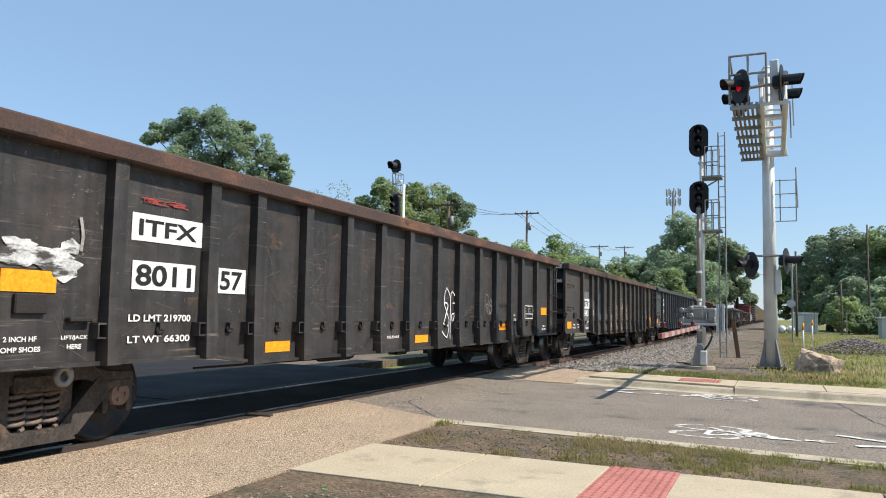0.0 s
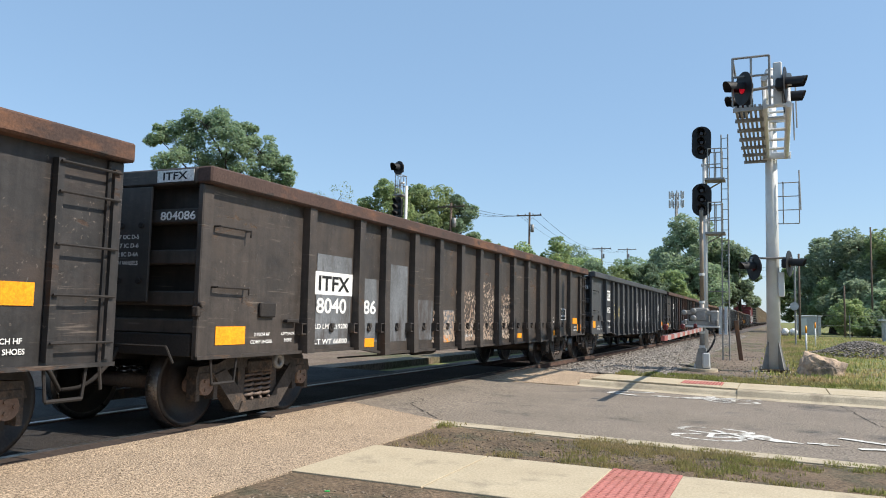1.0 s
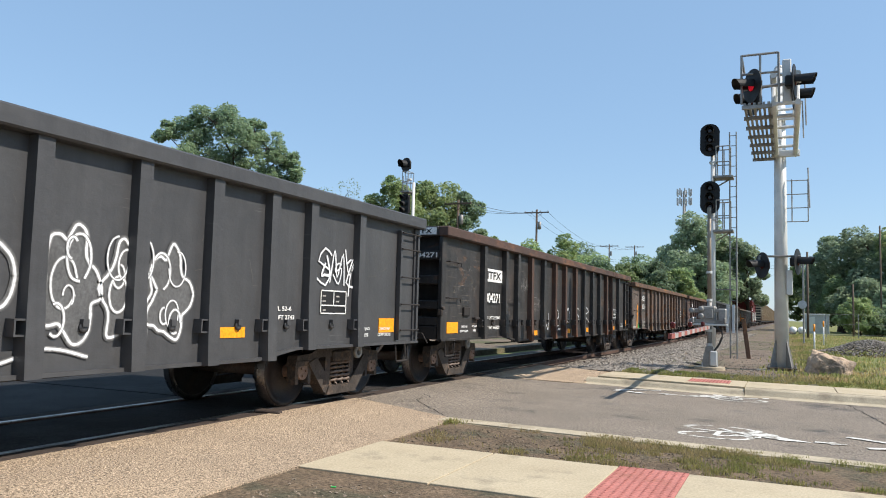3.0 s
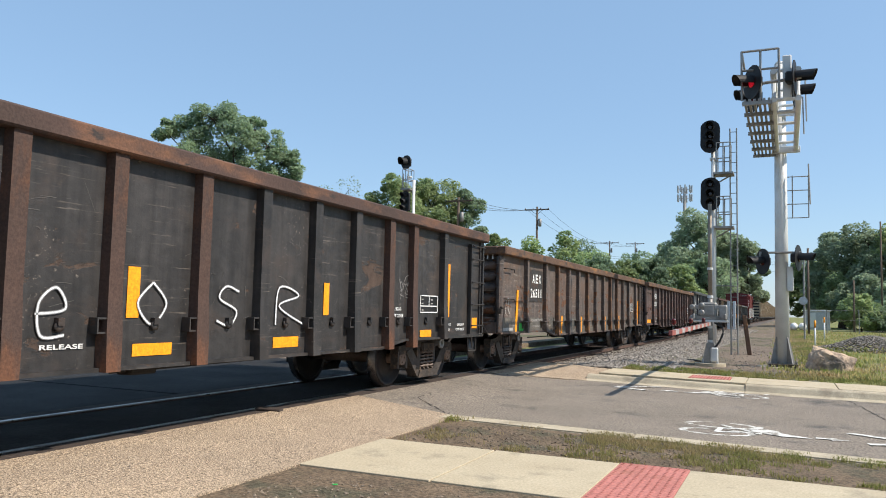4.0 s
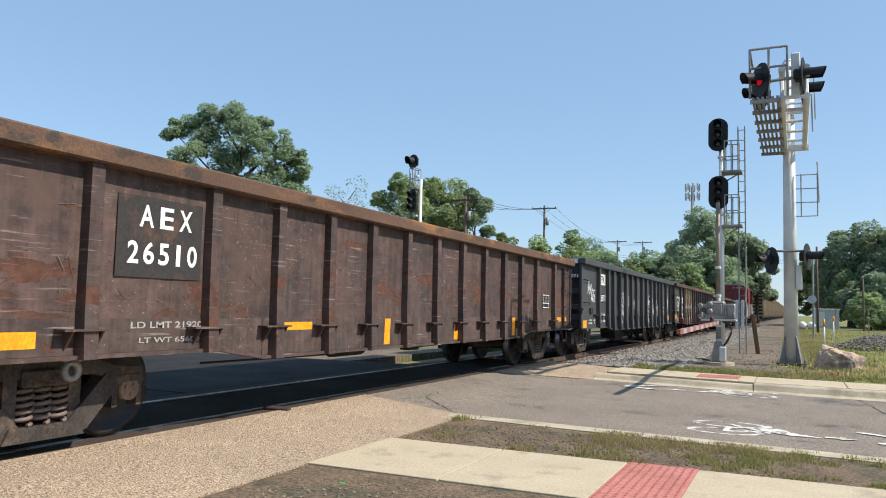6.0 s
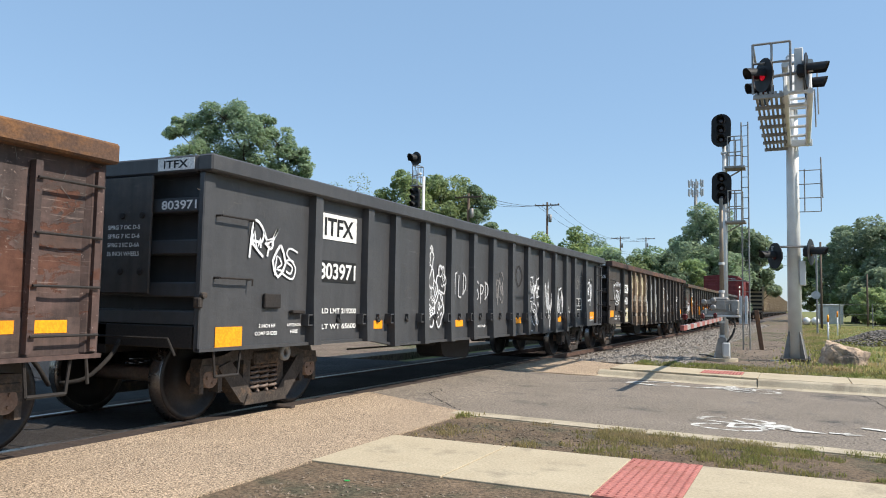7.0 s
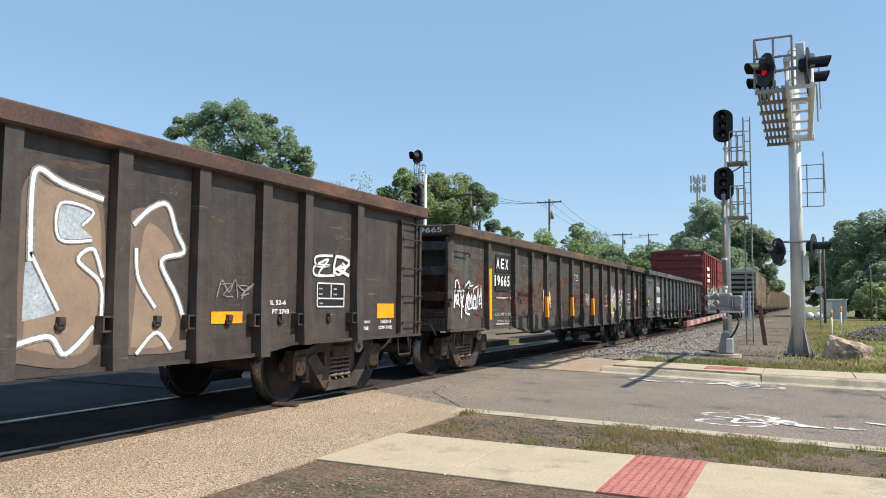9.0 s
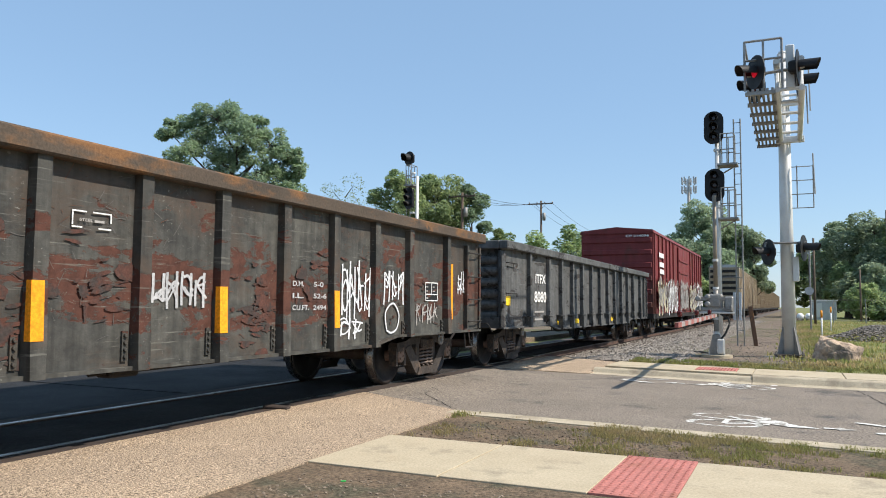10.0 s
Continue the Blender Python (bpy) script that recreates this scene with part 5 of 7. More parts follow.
    bodies = [
        (m_ggrey2, [(5.92, 1.85), (6.02, 2.16), (6.3, 2.24), (6.5, 2.05), (6.44, 1.7), (6.5, 1.3), (6.3, 0.92), (6.02, 0.84), (5.95, 0.98), (6.2, 1.2), (6.24, 1.6), (6.1, 1.85)]),
        (m_gpale, [(6.84, 1.5), (6.9, 1.82), (7.12, 1.72), (7.28, 1.98), (7.52, 2.2), (7.44, 1.8), (7.54, 1.4), (7.46, 0.95), (7.2, 0.82), (7.02, 1.0), (7.2, 1.25), (7.16, 1.5), (6.98, 1.42)]),
        (m_ggrey2, [(7.8, 0.9), (7.84, 1.4), (8.0, 1.75), (8.2, 1.55), (8.4, 1.9), (8.54, 1.5), (8.42, 1.2), (8.52, 0.9), (8.3, 0.82), (8.2, 1.15), (8.02, 1.2), (7.95, 0.88)]),
        (m_gpale, [(8.84, 0.9), (8.86, 1.5), (9.0, 1.95), (9.1, 1.6), (9.3, 1.65), (9.2, 1.25), (9.42, 1.0), (9.2, 0.85), (9.05, 1.05)]),
    ]
    for n, (ink, ring) in enumerate(bodies):
        mid = (sum(p[0] for p in ring) / len(ring), sum(p[1] for p in ring) / len(ring))
        outline(i, m_black, [(u + 0.05, v - 0.02) for u, v in ring], 0.13, x=1.4664, name="sprayed_shadow")
        blob(i, ink, ring, x=1.4672)
        inner = [(mid[0] + 0.62 * (u - mid[0]), mid[1] + 0.72 * (v - mid[1])) for u, v in ring]
        outline(i, m_black, inner[1:7], 0.05, x=1.4684, closed=False)
        outline(i, m_gcream, inner[5:11], 0.04, x=1.4687, closed=False)
        outline(i, m_gwhite, ring, 0.035, x=1.4694)
    for n in range(18):
        q = random.Random(900 + n)
        u = (5.92, 6.86, 7.8, 8.86)[n % 4] + q.uniform(0.0, 0.4)
        v, wide = q.uniform(0.85, 1.6), q.uniform(0.12, 0.3)
        t0, t1 = q.uniform(0, 6.28), q.uniform(2.0, 4.5)
        arc = [(u + 0.1 + 0.6 * wide * math.cos(t0 + t1 * k / 7), v + wide + wide * math.sin(t0 + t1 * k / 7)) for k in range(8)]
        outline(i, (m_gwhite, m_black, m_gpale)[n % 3], arc, (0.04, 0.06, 0.05)[n % 3], x=1.4696 + 0.0002 * n, closed=False)
    for y0, y1 in ((3.97, 4.43), (6.85, 7.3), (8.9, 9.35)):
        patch(i, m_orange, y0, y1, 1.05, 1.19, x=1.4745, name="reflector_stripe")
    # brown letters edged in white
    blob(i, m_gbrown, [(9.72, 0.8), (9.74, 1.9), (9.9, 2.26), (10.3, 2.14), (10.5, 2.06), (10.5, 0.82)], x=1.4662)
    blob(i, m_gtan, [(9.84, 0.9), (9.84, 2.1), (10.0, 2.14), (10.46, 2.0), (10.42, 0.9)], x=1.4666)
    outline(i, m_gwhite, [(9.86, 1.55), (9.85, 2.1), (9.9, 2.26), (10.1, 2.18), (10.5, 2.1)], 0.05, closed=False)
    blob(i, m_gpale, [(10.09, 1.74), (10.1, 2.0), (10.38, 1.98), (10.3, 1.86), (10.4, 1.76)], x=1.4676)
    outline(i, m_gwhite, [(10.4, 1.75), (10.1, 1.74), (10.1, 2.02), (10.4, 1.99), (10.3, 1.86)], 0.03, closed=False)
    outline(i, m_gwhite, [(10.52, 1.1), (10.5, 1.4), (10.28, 1.58), (10.42, 1.68), (10.52, 1.45)], 0.04, closed=False)
    blob(i, m_gpale, [(9.82, 1.1), (9.84, 1.6), (10.0, 1.35), (10.12, 1.18)], x=1.4676)
    outline(i, m_gwhite, [(9.86, 1.62), (10.0, 1.38), (10.12, 1.18)], 0.035, closed=False)
    outline(i, m_gwhite, [(9.74, 0.92), (10.05, 0.98), (10.2, 0.84), (10.45, 1.05)], 0.05, closed=False)
    blob(i, m_gbrown, [(10.68, 0.8), (10.72, 1.9), (11.0, 2.1), (11.2, 2.14), (11.42, 1.72), (11.2, 1.58), (11.5, 1.0), (11.5, 0.8)], x=1.4662)
    blob(i, m_gtan, [(10.84, 0.86), (10.9, 1.6), (11.0, 1.95), (11.3, 1.75), (11.12, 1.58), (11.36, 1.1), (11.2, 0.86)], x=1.4668)
    outline(i, m_gwhite, [(10.82, 1.92), (11.0, 2.08), (11.2, 2.14), (11.32, 1.9), (11.42, 1.72), (11.15, 1.62), (11.35, 1.3), (11.5, 0.98)], 0.05, closed=False)
    outline(i, m_gwhite, [(10.86, 1.72), (10.9, 1.45), (11.1, 1.2)], 0.04, closed=False)
    outline(i, m_gwhite, [(10.9, 0.8), (11.12, 0.98), (11.3, 0.82)], 0.04, closed=False)
    tag_strokes(i, m_gwhite, 13.52, 14.28, 1.55, 1.87, 44, 0.035, 8)
    tag_strokes(i, m_gthin, 11.9, 12.4, 1.3, 1.5, 45, 0.012, 6)
    for car in (h, i):
        bm = bmesh.new()
        prism(bm, [(6.55, 0.7), (7.9, 0.7), (7.84, 0.33), (7.7, 0.28), (6.8, 0.34), (6.65, 0.42)], "x", 0.45, 0.95)
        part("brake_gear_box", bm, m_under, car)
    tag_strokes(j, m_gwhite, 0.22, 0.85, 1.1, 1.68, 171, 0.03, 9)
    tag_strokes(j, m_gwhite, 0.8, 1.4, 1.12, 1.62, 173, 0.028, 9)
    scrawl(j, m_gwhite, 5.0, 5.6, 1.1, 1.6, 72, 3, 0.03)
    scrawl(j, m_gmid, 8.36, 9.06, 1.24, 1.53, 75, 4, 0.032)
    scrawl(j, m_gwhite, 11.52, 12.27, 1.12, 1.79, 73, 4, 0.03)
    scrawl(j, m_gwhite, 11.5, 12.05, 0.83, 1.08, 77, 2, 0.03)
    scrawl(j, m_gwhite, 12.62, 13.25, 1.3, 1.77, 74, 3, 0.03)
    outline(j, m_gwhite, [(12.72, 0.9), (12.68, 1.15), (12.9, 1.28), (13.08, 1.12), (13.02, 0.92), (12.85, 0.86)], 0.03)
    scrawl(j, m_faded, 13.62, 14.42, 0.96, 1.3, 76, 4, 0.028)
    scrawl(j, m_gwhite, 15.2, 15.65, 1.42, 1.82, 78, 2, 0.03)
    for y0, y1, z0, z1 in ((7.5, 7.64, 2.0, 2.012), (7.7, 7.89, 2.0, 2.012), (7.5, 7.512, 1.89, 2.0), (7.878, 7.89, 1.93, 2.0), (7.5, 7.6, 1.87, 1.882), (7.76, 7.89, 1.87, 1.882)):
        patch(j, m_white, y0, y1, z0, z1, name="frame_line", x=1.468)
    lettering("STEEL", m_faded, j, 7.57, 7.7, 1.925, 1.95)
    patch(j, m_faded, 7.72, 7.82, 1.925, 1.945, name="stencil_bar")
    for z, a, b in ((1.47, "D.M.", "5-0"), (1.33, "I.L.", "52-6"), (1.19, "CU.FT.", "2494")):
        lettering(a, m_gmid, j, 10.48, 10.48 + 0.055 * len(a), z, z + 0.06)
        lettering(b, m_gmid, j, 10.9, 10.9 + 0.07 * len(b), z, z + 0.06)
    flaked(j, m_rustflake, 330, 61, 0.95, 1.8)
    flaked(f, m_ruststain, 60, 63, 0.95, 1.9)
    for y0, y1, z0, z1 in ((0.15, 0.5, 1.26, 1.45), (3.9, 4.2, 0.8, 0.92), (5.6, 5.95, 0.8, 0.92), (9.9, 10.25, 0.8, 0.92)):
        patch(k, m_yellow, y0, y1, z0, z1, name="reflector_stripe")
    for n, car in enumerate((f, g, j, k)):
        scratches(car, 420, 200 + n, 0.13)
        scratches(car, 220, 300 + n, 0.2, m_ruststain)


m_gpatch = surf("grey_repaint", (0.17, 0.18, 0.19), (0.11, 0.115, 0.12), rough=0.6, bump=0.05, stretch=(1, 1, 0.3), c3=(0.07, 0.06, 0.055), amount=0.25, patch=2.5)
m_smear = surf("scrubbed_white", (0.72, 0.72, 0.7), (0.42, 0.42, 0.41), scale=5, stretch=(1, 0.6, 2.0), rough=0.6, bump=0.05, c3=(0.06, 0.055, 0.05), amount=0.26, patch=7)
m_halo = surf("thin_overspray", (0.12, 0.12, 0.12), (0.085, 0.085, 0.085), rough=0.6, bump=0)
m_gpeel = surf("peeling_tan", (0.26, 0.19, 0.13), (0.19, 0.14, 0.1), scale=3, rough=0.7, bump=0.2, contrast=0.12, c3=(0.075, 0.06, 0.05), amount=0.21, patch=2.5, c4=(0.55, 0.5, 0.4), cover=0.16, speck=3.5)
m_flake = surf("flaked_primer", (0.5, 0.42, 0.34), (0.36, 0.25, 0.18), rough=0.8, bump=0)
m_postrust = surf("post_rust", (0.085, 0.048, 0.036), (0.055, 0.038, 0.032), scale=2, stretch=(1, 1, 0.4), rough=0.8, c3=(0.13, 0.06, 0.035), amount=0.18, patch=2)
m_gfaint = surf("scraped_primer", (0.13, 0.12, 0.11), (0.095, 0.088, 0.08), rough=0.7, bump=0)
m_redspray = surf("spray_red", (0.35, 0.06, 0.05), (0.25, 0.05, 0.045), rough=0.6, bump=0)
m_panel = surf("dull_black_panel", (0.04, 0.037, 0.035), (0.028, 0.026, 0.025), rough=0.7, bump=0.05, c3=(0.09, 0.055, 0.04), amount=0.2, patch=3)
m_gmid = surf("spray_thin_white", (0.5, 0.5, 0.5), (0.36, 0.36, 0.36), rough=0.6, bump=0)
m_ggrey2 = surf("spray_pale_grey", (0.4, 0.4, 0.33), (0.24, 0.25, 0.22), rough=0.6, bump=0.05, c3=(0.1, 0.09, 0.08), amount=0.25, patch=3)
m_gpale = surf("spray_pale_blue", (0.4, 0.45, 0.48), (0.27, 0.31, 0.34), rough=0.6, bump=0.05)
m_gpale2 = surf("spray_warm_cream", (0.5, 0.42, 0.3), (0.38, 0.3, 0.21), rough=0.6, bump=0.05)
m_gbrown = surf("spray_brown", (0.17, 0.125, 0.095), (0.125, 0.095, 0.074), rough=0.6, bump=0.05, contrast=0.07)
m_ruststain = surf("rust_stain", (0.17, 0.075, 0.04), (0.1, 0.045, 0.028), scale=9, rough=0.9, bump=0.3, fine=30, c3=(0.08, 0.06, 0.05), amount=0.24, patch=12)
m_rustflake = surf("bare_rust", (0.1, 0.042, 0.03), (0.06, 0.034, 0.028), scale=6, rough=0.9, bump=0.3, c3=(0.05, 0.04, 0.036), amount=0.25, patch=6)
m_chordolive = surf("chord_olive_rust", (0.095, 0.07, 0.05), (0.065, 0.052, 0.04), scale=1.2, stretch=(1, 0.4, 1), rough=0.85, c3=(0.19, 0.095, 0.04), amount=0.22, patch=2.2, c4=(0.05, 0.042, 0.034), cover=0.16, speck=4)
text_fill()


# ---- cars behind the gondolas ----
def boxcar(y):
    car = thing("boxcar", "dark red steel boxcar with graffiti along its lower half", "railway wagon")
    L, H, X = 17.9, 4.55, 1.5
    part("body", bm_box(-X, X, 0.12, L - 0.12, 0.95, H - 0.25), m_boxred, car)
    bm = bmesh.new()
    prism(bm, [(-1.55, H - 0.25), (1.55, H - 0.25), (1.5, H - 0.12), (0, H + 0.02), (-1.5, H - 0.12)], "y", 0.05, L - 0.05)
    part("roof", bm, m_boxred, car)
    for z in (1.2, 1.75, 2.3, 2.85, 3.4, 3.9):
        for ye in (0.06, L - 0.16):
            part("end_rib", bm_box(-1.45, 1.45, ye, ye + 0.1, z, z + 0.22, bevel=0.03), m_boxred, car)
    for i in range(17):
        yy = 0.3 + i * 1.08
        if not 6.6 < yy < 11.2:
            part("side_post", bm_box(X, X + 0.06, yy - 0.05, yy + 0.05, 0.95, H - 0.26), m_boxred, car)
    part("sliding_door", bm_box(X + 0.01, X + 0.09, 7.2, 10.6, 1.05, H - 0.35, bevel=0.02), m_boxred, car)
    for z in (1.5, 2.2, 2.9, 3.5):
        part("door_rib", bm_box(X + 0.09, X + 0.13, 7.25, 10.55, z, z + 0.08), m_boxred, car)
    part("side_sill", bm_box(-X, X, 0.1, L - 0.1, 0.75, 0.95), m_under, car)
    end_lettering("CP 214096", m_white, car, 0.4, 1.35, H - 0.42, H - 0.32, 0.04)
    for n, (a, b) in enumerate(((0.5, 3.0), (3.2, 6.4), (7.3, 10.4), (11.0, 14.0), (14.3, 17.2))):
        tag_strokes(car, (m_gcream, m_gwhite, m_faded)[n % 3], a, b, 1.0, 2.5, 90 + n, 0.14, 18, x=X + 0.14)
        tag_strokes(car, m_gthin, a, b, 1.0, 2.6, 190 + n, 0.12, 15, x=X + 0.145)
    for n, z in enumerate((3.35, 2.95, 2.65)):
        patch(car, m_white, 1.2 + 0.1 * n, 2.5, z, z + 0.2, x=X + 0.075, name="stencil_bar")
    for yc in (2.2, L - 2.2):
        truck(car, yc)
    coupler(car, 0.0, -1)
    coupler(car, L, 1)
    TRAIN.append((car, y))


def flat_car():
    car = thing("flat_car", "empty low steel flat car of the freight train", "railway wagon", "empty flat cars")
    part("deck", bm_box(-1.4, 1.4, 0, 16.6, 1.0, 1.12, bevel=0.02), m_under, car)
    bm = bmesh.new()
    prism(bm, [(0, 0.95), (3, 0.9), (4.5, 0.7), (12, 0.7), (13.6, 0.9), (16.6, 0.95), (16.6, 1.0), (0, 1.0)], "x", -0.3, 0.3)
    part("centre_sill", bm, m_under, car)
    for yc in (1.7, 14.9):
        truck(car, yc)
    return car


def autorack():
    car = thing("autorack_car", "tall enclosed autorack car with tan perforated side panels", "railway wagon", "autorack cars of the train")
    L, H, X = 27.4, 5.75, 1.5
    part("body", bm_box(-X, X, 0.25, L - 0.25, 1.15, H - 0.3), m_racktan, car)
    bm = bmesh.new()
    prism(bm, [(-1.5, H - 0.3), (1.5, H - 0.3), (1.25, H - 0.08), (0.6, H), (-0.6, H), (-1.25, H - 0.08)], "y", 0.2, L - 0.2)
    part("roof", bm, m_rackgrey, car)
    for i in range(13):
        yy = 0.3 + i * 2.23
        part("side_post", bm_box(X, X + 0.07, yy - 0.06, yy + 0.06, 1.0, H - 0.3), m_racktan, car)
    for z in (1.6, 2.6, 3.6, 4.6):
        part("panel_seam", bm_box(X, X + 0.03, 0.4, L - 0.4, z, z + 0.04), m_racktan, car)
    for z in (1.3, 1.9, 2.5, 3.1, 3.7, 4.3, 4.9):
        part("end_door_rib", bm_box(-1.35, 1.35, 0.18, 0.25, z, z + 0.3, bevel=0.02), m_under, car)
    part("sill", bm_box(-1.4, 1.4, 0, L, 0.75, 1.15, bevel=0.02), m_under, car)
    for yc in (3.0, L - 3.0):
        truck(car, yc)
    return car


boxcar(176.3)
flat = flat_car()
TRAIN.append((flat, 195.3))
TRAIN.append((copy_thing(flat, Matrix()), 212.9))
rack = autorack()
TRAIN.append((rack, 230.4))
for n in range(1, 9):
    TRAIN.append((copy_thing(rack, Matrix()), 230.4 + 28.4 * n))

# ---- ground ----
ROAD_Z, NEAR_Z, FAR_Z = -0.08, -0.05, 0.05


def slab(name, pts, z0, z1, material, label="", category="", kind="structure", group=""):
    bm = bmesh.new()
    prism(bm, pts, "z", z0, z1)
    return tagged(part(name, bm, material), label, category, group, kind)


def rect(x0, x1, y0, y1):
    return [(x0, y0), (x1, y0), (x1, y1), (x0, y1)]


slab("ground", rect(-1500, 1500, -600, 2500), -1.5, -0.3, m_field, "grassy ground that runs to the horizon", "ground")
slab("ground_near", [(3.0, -40), (60, -40), (60, 3.0), (18, 7.2), (3.0, 8.7)], -0.4, NEAR_Z - 0.01, m_soil, "bare soil verge beside the road", "soil")
slab("ground_dirt_far", [(3.2, 16.85), (6.0, 16.25), (7.4, 16.15), (7.4, 400), (3.2, 400)], -0.4, FAR_Z - 0.01, m_gravelsoil, "dusty soil strip along the railway", "soil")
slab("ground_grass_far", [(7.4, 16.15), (18, 15.3), (400, 15.0), (400, 400), (7.4, 400)], -0.4, FAR_Z - 0.005, m_field, "uneven grass beside the railway", "grass")
slab("ground_beyond_track", rect(-60, -3.4, 15.3, 400), -0.4, -0.1, m_gravelsoil, "soil beyond the railway", "soil")
# asphalt past the track, with the train's shade in its colour
slab("ground_beyond_near", rect(-60, -1.05, -60, 8.4), -0.4, -0.03, m_shadeasphalt, "asphalt beyond the railway", "asphalt")
# road, ramped up to the track
bm = bmesh.new()
prof = [(60, ROAD_Z), (2.6, ROAD_Z), (1.05, -0.012), (1.05, -0.4), (60, -0.4)]
prism(bm, prof, "y", 6.9, 15.6)
tagged(part("road", bm, m_asphalt), "grey worn asphalt road with cracks", "road", "", "structure")
slab("road_beyond", rect(-60, -1.05, 8.4, 15.3), -0.4, -0.02, m_shadeasphalt, "asphalt road beyond the railway", "road")
bm = bmesh.new()
lo = [bm.verts.new((x, y, -0.4)) for x, y in ((1.05, -60), (2.99, -60), (2.99, 8.75), (1.05, 9.6))]
hi = [bm.verts.new(p) for p in ((1.05, -60, -0.002), (2.99, -60, -0.048), (2.99, 8.75, -0.048), (1.05, 9.6, -0.002))]
for i in range(4):
    bm.faces.new((lo[i], lo[(i + 1) % 4], hi[(i + 1) % 4], hi[i]))
bm.faces.new(hi)
bm.faces.new(lo)
tagged(part("apron", bm, m_apron), "coarse tan aggregate pavement beside the track", "pavement", "", "structure")
slab("crossing_panel", rect(-0.66, 0.66, -60, 18.6), -0.4, -0.02, m_crossshade, "pavement between the rails at the crossing", "pavement")
bm = bmesh.new()
lo = [bm.verts.new((x, y, -0.4)) for x, y in ((1.05, 14.6), (3.0, 15.02), (3.19, 17.3), (1.05, 18.6))]
hi = [bm.verts.new(p) for p in ((1.05, 14.6, -0.008), (3.0, 15.02, ROAD_Z + 0.006), (3.19, 17.3, 0.01), (1.05, 18.6, -0.004))]
for i in range(4):
    bm.faces.new((lo[i], lo[(i + 1) % 4], hi[(i + 1) % 4], hi[i]))
bm.faces.new(hi)
bm.faces.new(lo)
tagged(part("apron_far", bm, m_apron), "tan pavement sloping up to the track at the crossing edge", "pavement", "", "structure")
for s in (1, -1):
    x0, x1 = sorted((s * 0.8, s * 1.05))
    slab("flangeway_strip", rect(x0, x1, -60, 18.6), -0.4, -0.006, m_tie, "dark rubber and timber strip beside the rail", "crossing strip")

# ---- track ----
for s in (1, -1):
    r = thing("rail", "worn steel rail with a bright running surface", "rail", "rails of the track", "structure")
    c = s * 0.752
    part("rail_web", bm_box(c - 0.035, c + 0.035, -250, 700, -0.16, -0.012), m_railside, r)
    part("rail_head", bm_box(c - 0.037, c + 0.037, -250, 700, -0.012, 0.0), m_rail, r)
bm = bmesh.new()
prism(bm, [(-3.4, -0.35), (3.4, -0.35), (2.0, -0.14), (-2.0, -0.14)], "y", 16.6, 700)
tagged(part("ballast_bed", bm, m_bed), "dark grey crushed stone bed under the track", "ballast", "", "structure")
bm = bmesh.new()
box(bm, -1.3, 1.3, -0.11, 0.11, -0.25, -0.11, 0.01)
tie = mesh_of("tie", bm, m_tie)
ties = thing("track_ties", "weathered timber ties under the rails", "railway tie", "", "structure")
for n in range(120):
    part("tie", tie, None, ties, at=(0, 18.8 + 0.52 * n, 0))


def scatter(name, n, where, size, material, label, category, seed, z, flat=0.6):
    """Loose stones strewn over an area, joined into one object."""
    r = np.random.RandomState(seed)
    base = np.array([(1, 0, 0), (-1, 0, 0), (0, 1, 0), (0, -1, 0), (0, 0, 1), (0, 0, -1)], float)
    tri = np.array([(0, 2, 4), (2, 1, 4), (1, 3, 4), (3, 0, 4), (2, 0, 5), (1, 2, 5), (3, 1, 5), (0, 3, 5)])
    vs, fs = [], []
    for i in range(n):
        x, y = where(r)
        s = size * r.uniform(0.5, 1.4)
        q = np.linalg.qr(r.normal(size=(3, 3)))[0]
        v = (base * r.uniform(0.6, 1.3, (6, 1)) * s) @ q.T
        v[:, 2] *= flat
        vs.append(v + (x, y, z(x, y) + s * 0.25))
        fs.append(tri + 6 * i)
    me = bpy.data.meshes.new(name)
    me.from_pydata(np.concatenate(vs).tolist(), [], np.concatenate(fs).tolist())
    me.materials.append(material)
    return tagged(part(name, me, None), label, category, "", "stuff")


scatter("ballast_stones", 17000, lambda r: (lambda x: (x, max(17.3, 19.2 - 0.6 * x) + 55 * r.random() ** 2.0))(r.uniform(1.0, 4.4)), 0.05, m_ballast, "loose grey crushed stones beside the track", "ballast", 5,
        lambda x, y: -0.14 + max(0.0, min(0.16, 0.13 * (x - 1.6))))
scatter("loose_gravel", 2500, lambda r: (r.uniform(3.4, 7.3), 17 + 30 * r.random() ** 1.6), 0.022, m_ballast, "scattered gravel on dusty soil", "gravel", 6, lambda x, y: FAR_Z - 0.01)
scatter("soil_pebbles", 1500, lambda r: (r.uniform(3.2, 8.5), r.uniform(3.6, 5.1)), 0.012, m_pebble, "small pebbles on bare soil", "gravel", 7, lambda x, y: NEAR_Z - 0.01)
scatter("verge_pebbles", 900, lambda r: (r.uniform(3.1, 6.5), r.uniform(6.7, 8.2)), 0.014, m_pebble, "small pebbles on the verge", "gravel", 8, lambda x, y: NEAR_Z - 0.01)
scatter("gravel_pile", 2600, lambda r: (9.6 + r.normal() * 0.8, 33 + r.normal() * 0.8), 0.05, m_ballast, "low pile of grey gravel in the grass", "gravel", 9,
        lambda x, y: FAR_Z + 0.55 * math.exp(-((x - 9.6) ** 2 + (y - 33) ** 2) / 1.6))

